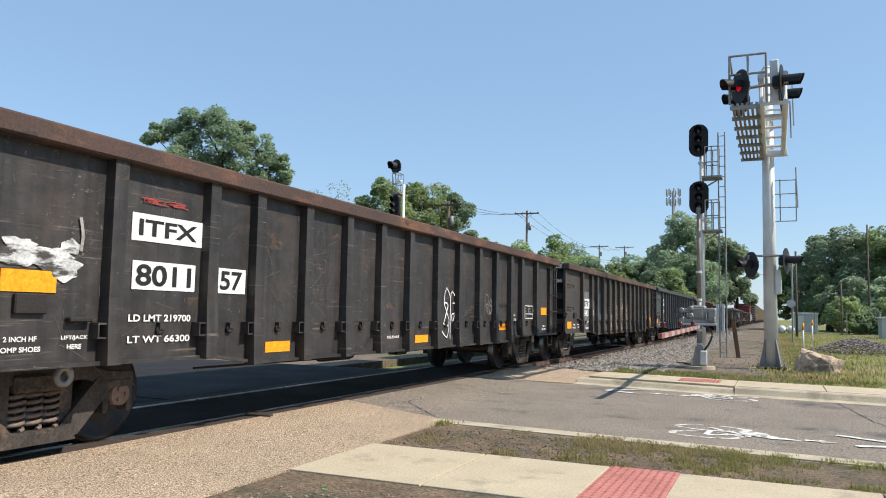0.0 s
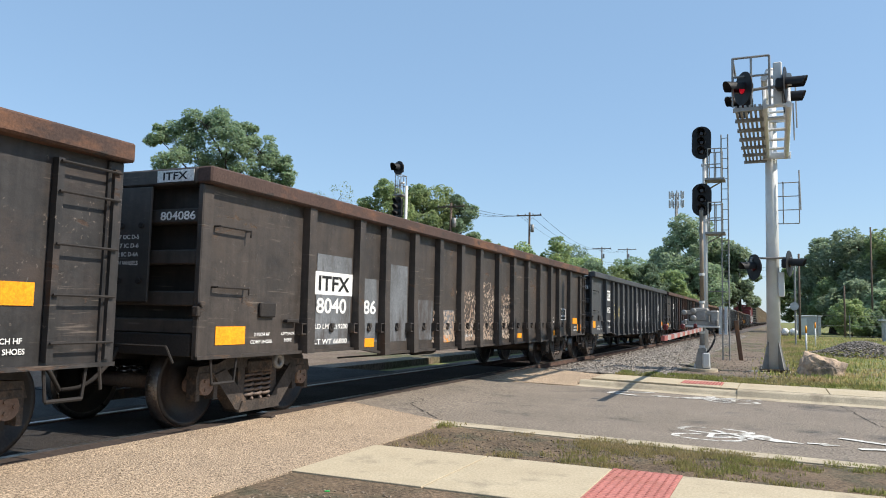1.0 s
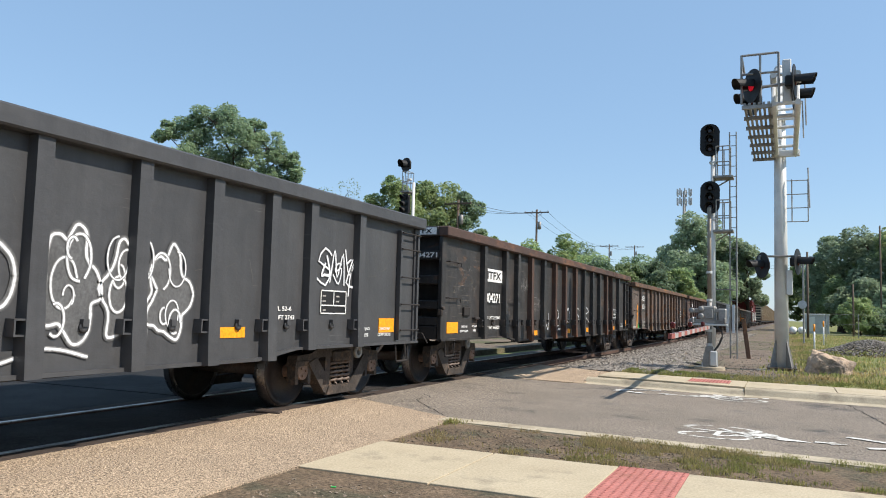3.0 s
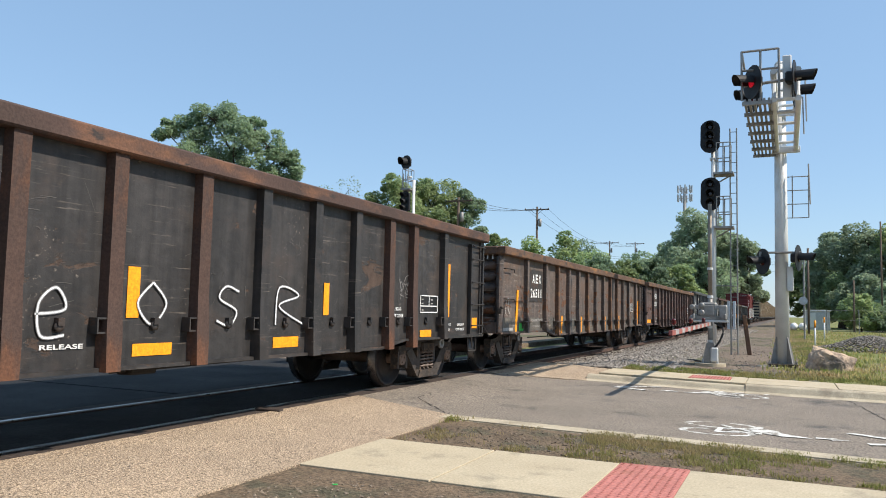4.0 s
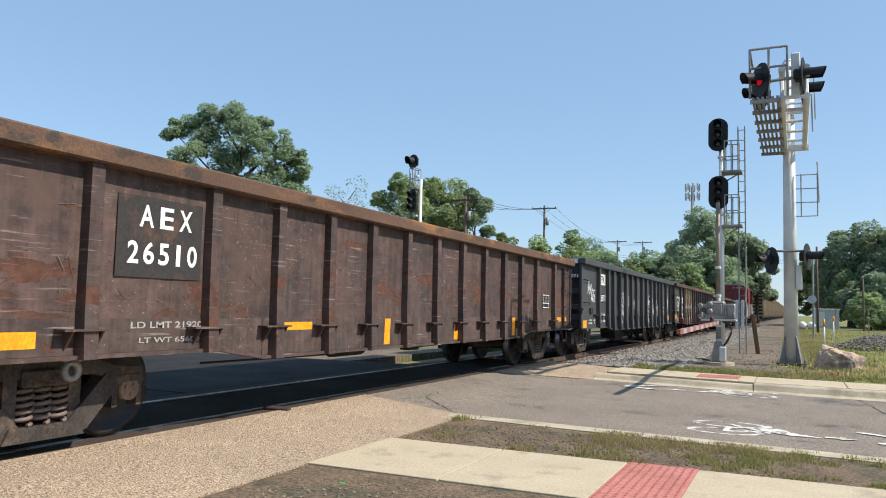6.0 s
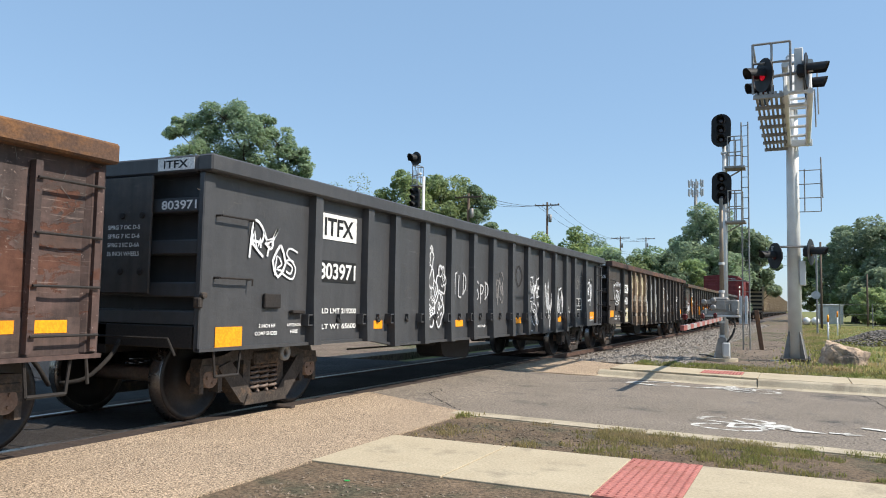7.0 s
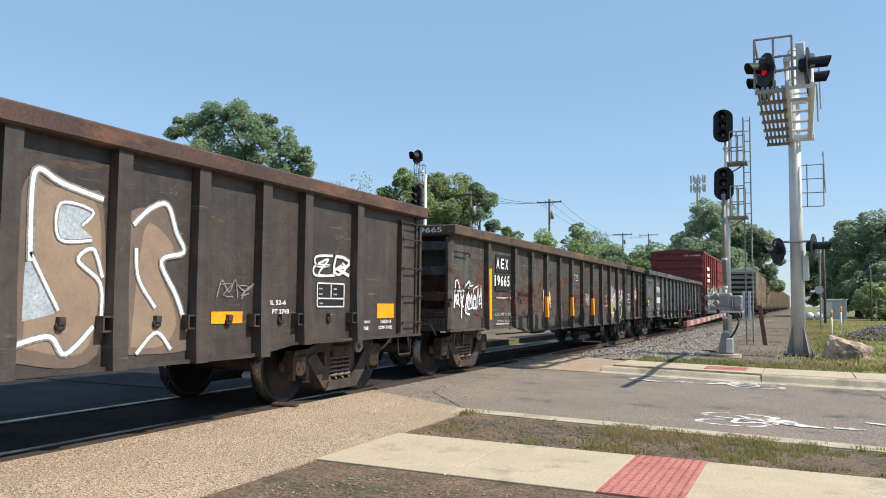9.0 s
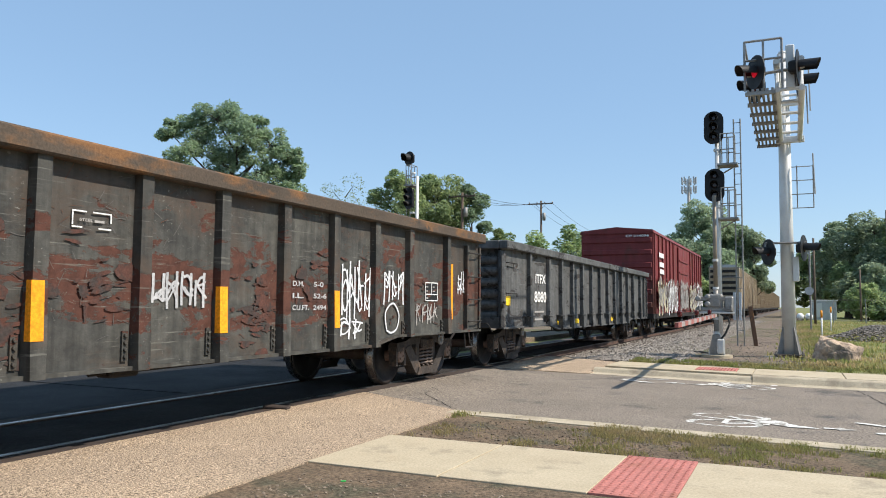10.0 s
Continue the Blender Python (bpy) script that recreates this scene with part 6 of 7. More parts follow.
# ---- pavements ----
def quad_part(name, pts, z0, z1, material, parent, bevel=0.01):
    bm = bmesh.new()
    prism(bm, pts, "z", z0, z1)
    bmesh.ops.bevel(bm, geom=[e for e in bm.edges if all(v.co.z > z1 - 1e-4 for v in e.verts)], offset=bevel, segments=2, affect="EDGES")
    return part(name, bm, material, parent)


walk_near = thing("pavement_near", "pale concrete pavement in square slabs", "pavement", "", "structure")
for x0, x1 in ((2.98, 4.19), (4.2, 5.36), (5.95, 7.45), (7.46, 8.96), (8.97, 10.47)):
    part("slab", bm_box(x0, x1 - 0.008, 5.4, 6.85, -0.2, NEAR_Z + 0.005, bevel=0.004), m_concrete, walk_near)


def tactile(x0, x1, y0, y1, z, step, name):
    t = thing(name, "red tactile paving plate with raised domes", "tactile paving", "tactile plates")
    part("plate", bm_box(x0, x1, y0, y1, z - 0.1, z, bevel=0.003), m_tactile, t)
    bm = bmesh.new()
    nx, ny = int((x1 - x0) / step), int((y1 - y0) / step)
    for i in range(nx):
        for j in range(ny):
            cx, cy = x0 + (i + 0.5) * (x1 - x0) / nx, y0 + (j + 0.5) * (y1 - y0) / ny
            lathe(bm, [(0, 0.016), (0.005, 0.011)], (cx, cy, z), "z", 6)
    tagged(part("dome_field", bm, m_tactile, t), kind="stuff")


tactile(5.362, 5.948, 5.4, 6.87, NEAR_Z + 0.008, 0.06, "tactile_plate")
tactile(4.95, 5.7, 15.45, 16.2, FAR_Z + 0.008, 0.06, "tactile_plate")


def near_y(x):
    return 8.83 - 0.1 * (x - 2.96)


def far_y(x):
    return 15.42 - 0.22 * (x - 3.0) if x < 6 else 14.76 - 0.08 * (x - 6.0)


def back_y(x):
    return far_y(x) + 1.55


kerb_n = thing("kerb_near", "low pale concrete kerb between verge and road", "kerb", "", "structure")
for n in range(7):
    x0, x1 = 2.78 + n * 2.4, 2.78 + n * 2.4 + 2.392
    quad_part("kerb_stone", [(x0, near_y(x0) - 0.32), (x1, near_y(x1) - 0.32), (x1, near_y(x1)), (x0, near_y(x0))], -0.3, NEAR_Z + 0.006, m_kerb, kerb_n, 0.015)
kerb_f = thing("kerb_far", "pale concrete kerb along the far side of the road", "kerb", "", "structure")
for n in range(8):
    x0, x1 = 3.0 + n * 3.02, 3.0 + n * 3.02 + 3.008
    z = FAR_Z if n else FAR_Z - 0.03
    bm = bmesh.new()
    rolled = [(0.16, -0.3), (-0.4, -0.3), (-0.4, ROAD_Z + 0.003), (-0.12, ROAD_Z + 0.006), (-0.09, ROAD_Z + 0.02), (-0.03, z - 0.025), (0.0, z - 0.008), (0.05, z), (0.16, z)]
    ends = [[bm.verts.new((x, far_y(x) + u, v)) for u, v in rolled] for x in (x0, x1)]
    for i in range(len(rolled)):
        k = (i + 1) % len(rolled)
        bm.faces.new((ends[0][i], ends[0][k], ends[1][k], ends[1][i]))
    bm.faces.new(ends[0])
    bm.faces.new(ends[1][::-1])
    part("kerb_stone", bm, m_kerb, kerb_f)
walk_far = thing("pavement_far", "pale concrete pavement beyond the road", "pavement", "", "structure")
for x0, x1 in ((3.2, 4.94), (5.71, 6.0), (6.01, 7.5), (7.51, 9.0), (9.01, 12.0), (12.01, 15.0), (15.01, 18.0)):
    quad_part("slab", [(x0, far_y(x0) + 0.165), (x1, far_y(x1) + 0.165), (x1, back_y(x1)), (x0, back_y(x0))], -0.2, FAR_Z + 0.004, m_concrete, walk_far, 0.006)
quad_part("slab", [(4.945, far_y(4.945) + 0.165), (5.705, far_y(5.705) + 0.165), (5.705, 15.445), (4.945, 15.445)], -0.2, FAR_Z + 0.004, m_concrete, walk_far, 0.004)
quad_part("slab", [(4.945, 16.205), (5.705, 16.205), (5.705, back_y(5.705)), (4.945, back_y(4.945))], -0.2, FAR_Z + 0.004, m_concrete, walk_far, 0.004)


# ---- crossing gate, cantilever and signals ----
def flasher(parent, c, lit, turn):
    """A round crossing light with backing disc, hood and red lens; it faces -y turned by so many degrees."""
    f = new("flashing_light")
    f.parent = parent
    f.matrix_basis = pose(*c, 0, 0, turn)
    bm = bmesh.new()
    lathe(bm, [(0.0, 0.32), (0.015, 0.32)], (0, 0, 0), "y", 28, soft=False)
    part("backing_disc", bm, m_sigblack, f)
    bm = bmesh.new()
    lathe(bm, [(-0.012, 0.105), (-0.03, 0.06)], (0, 0, 0), "y", 20)
    part("lens", bm, m_lit if lit else m_lens, f)
    bm = bmesh.new()
    n = 16
    ins, outs = [], []
    for i in range(n + 1):
        a = math.pi * (-0.12 + 1.24 * i / n)
        ins.append(bm.verts.new((0.125 * math.cos(a), -0.005, 0.125 * math.sin(a))))
        outs.append(bm.verts.new((0.13 * math.cos(a), -0.32 - 0.06 * math.sin(a), 0.125 * math.sin(a) - 0.015)))
    for i in range(n):
        bm.faces.new((ins[i], ins[i + 1], outs[i + 1], outs[i]))
    part("hood", bm, m_sigblack, f).modifiers.new("thick", "SOLIDIFY").thickness = 0.006
    part("housing", bm_box(-0.11, 0.11, 0.016, 0.17, -0.11, 0.11, bevel=0.03), m_sigblack, f)
    return f


canti = thing("cantilever_signal", "silver cantilever mast with walkway and crossing lights over the road", "crossing signal")
PX, PY = 6.6, 20.5
bm = bmesh.new()
rod(bm, (PX, PY, 0.05), (PX, PY, 7.6), 0.165, 20, 0.13)
lathe(bm, [(7.6, 0.13), (7.68, 0.09), (7.7, 0.02)], (PX, PY, 0), "z", 20)
part("mast", bm, m_alu, canti)
for k in range(4):
    bm = bmesh.new()
    prism(bm, [(0.15, 0.1), (0.36, 0.1), (0.18, 0.78), (0.15, 0.78)], "y", -0.012, 0.012)
    part("gusset", bm, m_galv, canti).matrix_basis = pose(PX, PY, 0, 0, 0, 40 + 90 * k)
part("base_plate", bm_box(PX - 0.34, PX + 0.34, PY - 0.34, PY + 0.34, 0.1, 0.13, bevel=0.005), m_truck, canti)
for dx in (-0.3, 0.3):
    for dy in (-0.3, 0.3):
        part("anchor_bolt", bm_rods([((PX + dx, PY + dy, 0.02), (PX + dx, PY + dy, 0.18), 0.022)]), m_galv, canti)
slab("cantilever_footing", [(PX + 0.58 * math.cos(0.2618 * a), PY + 0.58 * math.sin(0.2618 * a)) for a in range(24)], -0.3, 0.055, m_kerb, "low concrete footing under the cantilever mast", "footing", "")
# the arm: two chords each side with cross bracing, reaching over the road
Y0, Y1, ZA = 15.2, 20.4, 5.35
xa, xb = 6.52, 6.95
for x in (xa, xb):
    for z in (ZA + 0.05, ZA + 1.0):
        part("arm_chord", bm_rods([((x, Y0 + 0.3, ZA + 0.05 if z < ZA + 0.5 else ZA + 0.6), (x, Y1 + 0.15, z), 0.06)], 8), m_alu, canti)
    for n in range(4):
        ya = Y0 + 0.4 + n * 1.28
        part("arm_brace", bm_rods([((x, ya, ZA + 0.05), (x, ya + 0.64, ZA + 0.7 + 0.08 * n), 0.036), ((x, ya + 0.64, ZA + 0.7 + 0.08 * n), (x, ya + 1.28, ZA + 0.05), 0.036)]), m_alu, canti)
for n in range(6):
    ya = Y0 + 0.35 + n * 0.98
    for z in (ZA + 0.05, ZA + 0.62 + 0.08 * n):
        part("arm_cross_bar", bm_rods([((xa, ya, z), (xb, ya, z), 0.035)]), m_alu, canti)
for z in (ZA + 0.05, ZA + 0.98):
    part("arm_clamp", bm_box(PX - 0.2, xb + 0.1, PY - 0.18, PY - 0.1, z - 0.08, z + 0.08, bevel=0.01), m_alu, canti)
# walkway of slats with a rail round it
for n in range(6):
    x = 6.02 + n * 0.085
    part("walkway_slat", bm_box(x - 0.022, x + 0.022, Y0, Y1, ZA - 0.02, ZA + 0.02), m_galv, canti)
for n in range(7):
    ya = Y0 + 0.05 + n * 0.86
    part("walkway_joist", bm_box(5.97, 6.5, ya - 0.035, ya + 0.035, ZA - 0.09, ZA - 0.022), m_galv, canti)
rail = new("handrail")
rail.parent = canti
for x in (5.97, 6.3, 6.62):
    part("upright", bm_rods([((x, Y0 + 0.02, ZA), (x, Y0 + 0.02, ZA + 0.95), 0.022)]), m_galv, rail)
for z in (ZA + 0.95, ZA + 0.58):
    part("rail_bar", bm_rods([((5.97, Y0 + 0.02, z), (6.62, Y0 + 0.02, z), 0.022)]), m_galv, rail)
for z in (ZA + 0.95, ZA + 0.5):
    part("rail_bar", bm_rods([((5.97, Y0 + 0.02, z), (5.97, Y0 + 1.2, z), 0.022)]), m_galv, rail)
part("light_bracket", bm_box(6.68, 6.84, Y0 + 0.3, Y0 + 0.45, ZA + 0.05, ZA + 0.9, bevel=0.02), m_alu, canti)
for c, lit, turn in (((6.15, Y0 + 0.05, ZA + 0.36), True, -58), ((6.12, Y0 + 1.1, ZA + 0.36), False, -58), ((6.9, Y0 + 0.2, ZA + 0.42), False, 82), ((6.9, Y0 + 1.2, ZA + 0.42), False, 82)):
    flasher(canti, c, lit, turn)
part("light_arm", bm_rods([((6.0, Y0 + 0.18, ZA + 0.33), (7.0, Y0 + 0.18, ZA + 0.4), 0.03)]), m_galv, canti)
for c, lit, turn in (((6.17, PY - 0.25, 2.62), False, -58), ((6.98, PY - 0.25, 2.7), False, 75)):
    flasher(canti, c, lit, turn)
part("light_arm", bm_rods([((6.1, PY - 0.2, 2.84), (7.05, PY - 0.2, 2.84), 0.03), ((6.12, PY - 0.2, 2.84), (6.12, PY - 0.2, 2.7), 0.025)]), m_galv, canti)
part("junction_box", bm_box(PX + 0.12, PX + 0.26, PY - 0.16, PY + 0.1, 1.9, 2.5, bevel=0.01), m_alu, canti)
lad = new("ladder")
lad.parent = canti
for x in (6.86, 7.22):
    part("stile", bm_rods([((x, PY - 0.1, 3.7), (x, PY - 0.1, 4.75), 0.014)]), m_galv, lad)
for n in range(4):
    part("rung", bm_rods([((6.74, PY - 0.1, 3.7 + 0.34 * n), (7.22, PY - 0.1, 3.7 + 0.34 * n), 0.012)]), m_galv, lad)
for a, b in (((7.25, PY - 0.3, 4.0), (7.22, PY - 0.25, 5.0)), ((7.12, PY - 0.9, 5.6), (7.1, PY - 0.9, 6.5)), ((7.18, PY - 0.9, 5.9), (7.16, PY - 0.9, 6.9))):
    part("ladder_guard", bm_rods([(a, b, 0.018)]), m_galv, canti)

gate = thing("crossing_gate", "silver crossing gate, red and white arm lowered over the road", "crossing gate")
GX, GY = 5.0, 19.6
bm = bmesh.new()
rod(bm, (GX, GY, 0.1), (GX, GY, 1.75), 0.06, 14, 0.056)
part("mast", bm, m_galv, gate)
bm = bmesh.new()
rod(bm, (GX, GY, 1.75), (GX, GY, 4.0), 0.05, 14, 0.046)
part("upper_mast", bm, m_bronze, gate, "brown upper mast")
for z in (1.2, 1.46):
    bm = bmesh.new()
    lathe(bm, [(GY - 0.2, 0.03), (GY - 0.2, 0.065), (GY - 0.14, 0.065), (GY - 0.12, 0.03)], (GX - 0.4, 0, z), "y", 16)
    part("drive_cover", bm, m_galv, gate)
    part("drive_plate", bm_box(GX - 0.46, GX + 0.34, GY - 0.13, GY - 0.09, z - 0.05, z + 0.05, bevel=0.01), m_galv, gate)
part("side_box", bm_box(GX + 0.2, GX + 0.4, GY - 0.14, GY + 0.08, 1.18, 1.52, bevel=0.03), m_galv, gate)
bm = bmesh.new()
prism(bm, [(GX - 0.19, 0.1), (GX + 0.19, 0.1), (GX + 0.09, 0.6), (GX - 0.08, 0.6)], "y", GY - 0.13, GY + 0.13)
part("base_casting", bm, m_galv, gate)
part("mechanism", bm_box(GX - 0.2, GX + 0.16, GY - 0.14, GY + 0.22, 1.2, 1.58, bevel=0.04), m_galv, gate)
part("mechanism_door", bm_box(GX - 0.15, GX + 0.1, GY - 0.17, GY - 0.14, 1.26, 1.52, bevel=0.02), m_galv, gate)
part("shelf", bm_box(GX - 0.42, GX + 0.42, GY - 0.16, GY - 0.06, 1.1, 1.15, bevel=0.01), m_alu, gate)
for z in (1.33, 1.5):
    bm = bmesh.new()
    lathe(bm, [(GY - 0.25, 0.02), (GY - 0.25, 0.07), (GY - 0.2, 0.07)], (GX - 0.18, 0, z), "y", 12)
    part("shaft_boss", bm, m_galv, gate)
for x in (GX + 0.42, GX + 0.55):
    bm = bmesh.new()
    prism(bm, [(GY - 0.1, 0.95), (GY + 0.05, 0.95), (GY + 0.12, 1.62), (GY - 0.02, 1.62)], "x", x - 0.03, x + 0.03)
    part("counterweight", bm, m_rackgrey, gate)
bm = bmesh.new()
tube(bm, smooth([(GX + 0.1, GY - 0.1, 1.1), (GX + 0.3, GY - 0.12, 0.95), (GX + 0.25, GY - 0.12, 0.7), (GX + 0.12, GY - 0.12, 0.5)], 4), 0.025, 7)
part("cable_conduit", bm, m_cable, gate)
m_gatewhite = surf("gate_white", (0.4, 0.37, 0.35), (0.28, 0.26, 0.25), rough=0.6, bump=0)
for z in (0.64, 0.98, 1.72, 2.4):
    bm = bmesh.new()
    lathe(bm, [(z - 0.03, 0.07), (z + 0.03, 0.07)], (GX, GY, 0), "z", 14, soft=False)
    part("collar", bm, m_alu, gate)
for dx in (-0.16, 0.16):
    for dy in (-0.12, 0.12):
        part("anchor_bolt", bm_rods([((GX + dx, GY + dy, 0.08), (GX + dx, GY + dy, 0.22), 0.02)]), m_rackgrey, gate)
part("hand_hole_cover", bm_box(GX + 0.02, GX + 0.2, GY - 0.2, GY - 0.15, 0.14, 0.5, bevel=0.03), m_alu, gate)
for x in (GX - 0.36, GX + 0.36):
    part("arm_link", bm_box(x - 0.03, x + 0.03, GY - 0.3, GY + 0.2, 1.16, 1.3, bevel=0.02), m_galv, gate)
arm = new("gate_arm")
arm.parent = gate
for n in range(16):
    ya, yb = GY - 0.2 - n * 0.42, GY - 0.2 - (n + 1) * 0.42
    part("arm_stripe", bm_box(GX - 0.03, GX + 0.03, yb, ya, 1.02 - 0.006 * n, 1.1 - 0.006 * n), m_gatered if n % 2 else m_gatewhite, arm)
for n in (3, 9, 15):
    part("arm_lamp", bm_box(GX - 0.04, GX + 0.04, GY - 0.45 - n * 0.41, GY - 0.35 - n * 0.41, 1.1, 1.2, bevel=0.02), m_lens, arm)
slab("gate_footing", [(GX + 0.36 * math.cos(0.2618 * a), GY + 0.36 * math.sin(0.2618 * a)) for a in range(24)], -0.3, 0.11, m_kerb, "round-edged concrete footing under the gate mast", "footing", "")


def block_signal(name, label, x, y, zbase, heads, mast_top, ladder_x, cages, head_dx=-0.08, turn=0.0):
    s = thing(name, label, "railway signal", "railway signals")
    bm = bmesh.new()
    rod(bm, (x, y, zbase), (x, y, mast_top), 0.075, 12)
    part("mast", bm, m_alu, s)
    for z, round_head in heads:
        h = new("signal_head")
        h.parent = s
        h.matrix_basis = pose(x + head_dx, y - 0.18, z, 0, 0, turn)
        bm = bmesh.new()
        n = 24
        pts = []
        for i in range(n):
            a = 6.28319 * i / n
            pts.append(((0.34 if round_head else 0.3) * math.cos(a), (0.28 * math.sin(a) + (0.25 if math.sin(a) >= 0 else -0.25)) if not round_head else 0.34 * math.sin(a)))
        prism(bm, pts, "y", -0.02, 0.02)
        part("backing_plate", bm, m_sigblack, h)
        for dz in ((0.3, 0, -0.3) if not round_head else (0,)):
            bm = bmesh.new()
            lathe(bm, [(-0.03, 0.09), (-0.035, 0.05)], (0, 0, dz), "y", 14)
            part("lens", bm, m_darklens, h)
            bm = bmesh.new()
            ins, outs = [], []
            hr, hl = (0.2, 0.34) if round_head else (0.13, 0.2)
            for i in range(13):
                a = math.pi * (-0.2 + 1.4 * i / 12)
                ins.append(bm.verts.new((hr * math.cos(a), -0.02, dz + hr * math.sin(a))))
                outs.append(bm.verts.new((hr * math.cos(a), -hl - 0.12 * max(0, math.sin(a)), dz + hr * math.sin(a))))
            for i in range(12):
                bm.faces.new((ins[i], ins[i + 1], outs[i + 1], outs[i]))
            hd = part("hood", bm, m_sigblack, h)
            hd.modifiers.new("thick", "SOLIDIFY").thickness = 0.006
        part("case", bm_box(-0.17, 0.17, 0.02, 0.22, -0.45 if not round_head else -0.2, 0.45 if not round_head else 0.2, bevel=0.04), m_sigblack, h)
        part("clamp", bm_box(-0.03, 0.2, 0.1, 0.26, -0.75, -0.66, bevel=0.02), m_alu, h)
    lad = new("ladder")
    lad.parent = s
    top = mast_top + 0.35
    for dx in (-0.1, 0.1):
        part("stile", bm_rods([((ladder_x + dx, y + 0.05, zbase), (ladder_x + dx, y + 0.05, top), 0.022)]), m_galv, lad)
    for n in range(int((top - zbase) / 0.33)):
        part("rung", bm_rods([((ladder_x - 0.1, y + 0.05, zbase + 0.3 + 0.33 * n), (ladder_x + 0.1, y + 0.05, zbase + 0.3 + 0.33 * n), 0.012)]), m_galv, lad)
    for z in cages:
        c = new("service_cage")
        c.parent = s
        xl, xr = sorted((x + 0.12, ladder_x - 0.08)) if ladder_x > x else sorted((ladder_x + 0.08, x - 0.12))
        part("platform", bm_box(xl - 0.1, xr + 0.1, y - 0.4, y + 0.25, z, z + 0.06), m_galv, c)
        for xx in (xl, (xl + xr) / 2, xr):
            for yy in (y - 0.38, y + 0.22):
                part("cage_post", bm_rods([((xx, yy, z), (xx, yy, z + 1.0), 0.018)]), m_galv, c)
        for zz in (z + 0.5, z + 1.0):
            part("cage_rail", bm_rods([((xl, y - 0.38, zz), (xr, y - 0.38, zz), 0.018), ((xl, y + 0.22, zz), (xr, y + 0.22, zz), 0.018), ((xl, y - 0.38, zz), (xl, y + 0.22, zz), 0.018), ((xr, y - 0.38, zz), (xr, y + 0.22, zz), 0.018)]), m_galv, c)
        part("bracket", bm_rods([((x, y, z - 0.3), (xr, y, z), 0.025), ((x, y, z + 0.02), (xr, y, z + 0.02), 0.025)]), m_galv, c)
    return s


block_signal("block_signal", "silver railway signal mast with two black oval heads and a ladder", 4.6, 25.5, -0.1, [(6.98, False), (5.12, False)], 6.9, 5.2, [5.72, 4.0])
for z in (2.2, ):
    part("ladder_stay", bm_rods([((4.6, 25.5, z), (5.2, 25.55, z), 0.02)]), m_galv, bpy.data.objects["block_signal"])
block_signal("block_signal", "silver railway signal mast with round hooded black heads beyond the track", -9.45, 32.0, -0.2, [(8.2, True), (6.3, False)], 7.35, -9.95, [6.85], head_dx=-0.35, turn=-22)


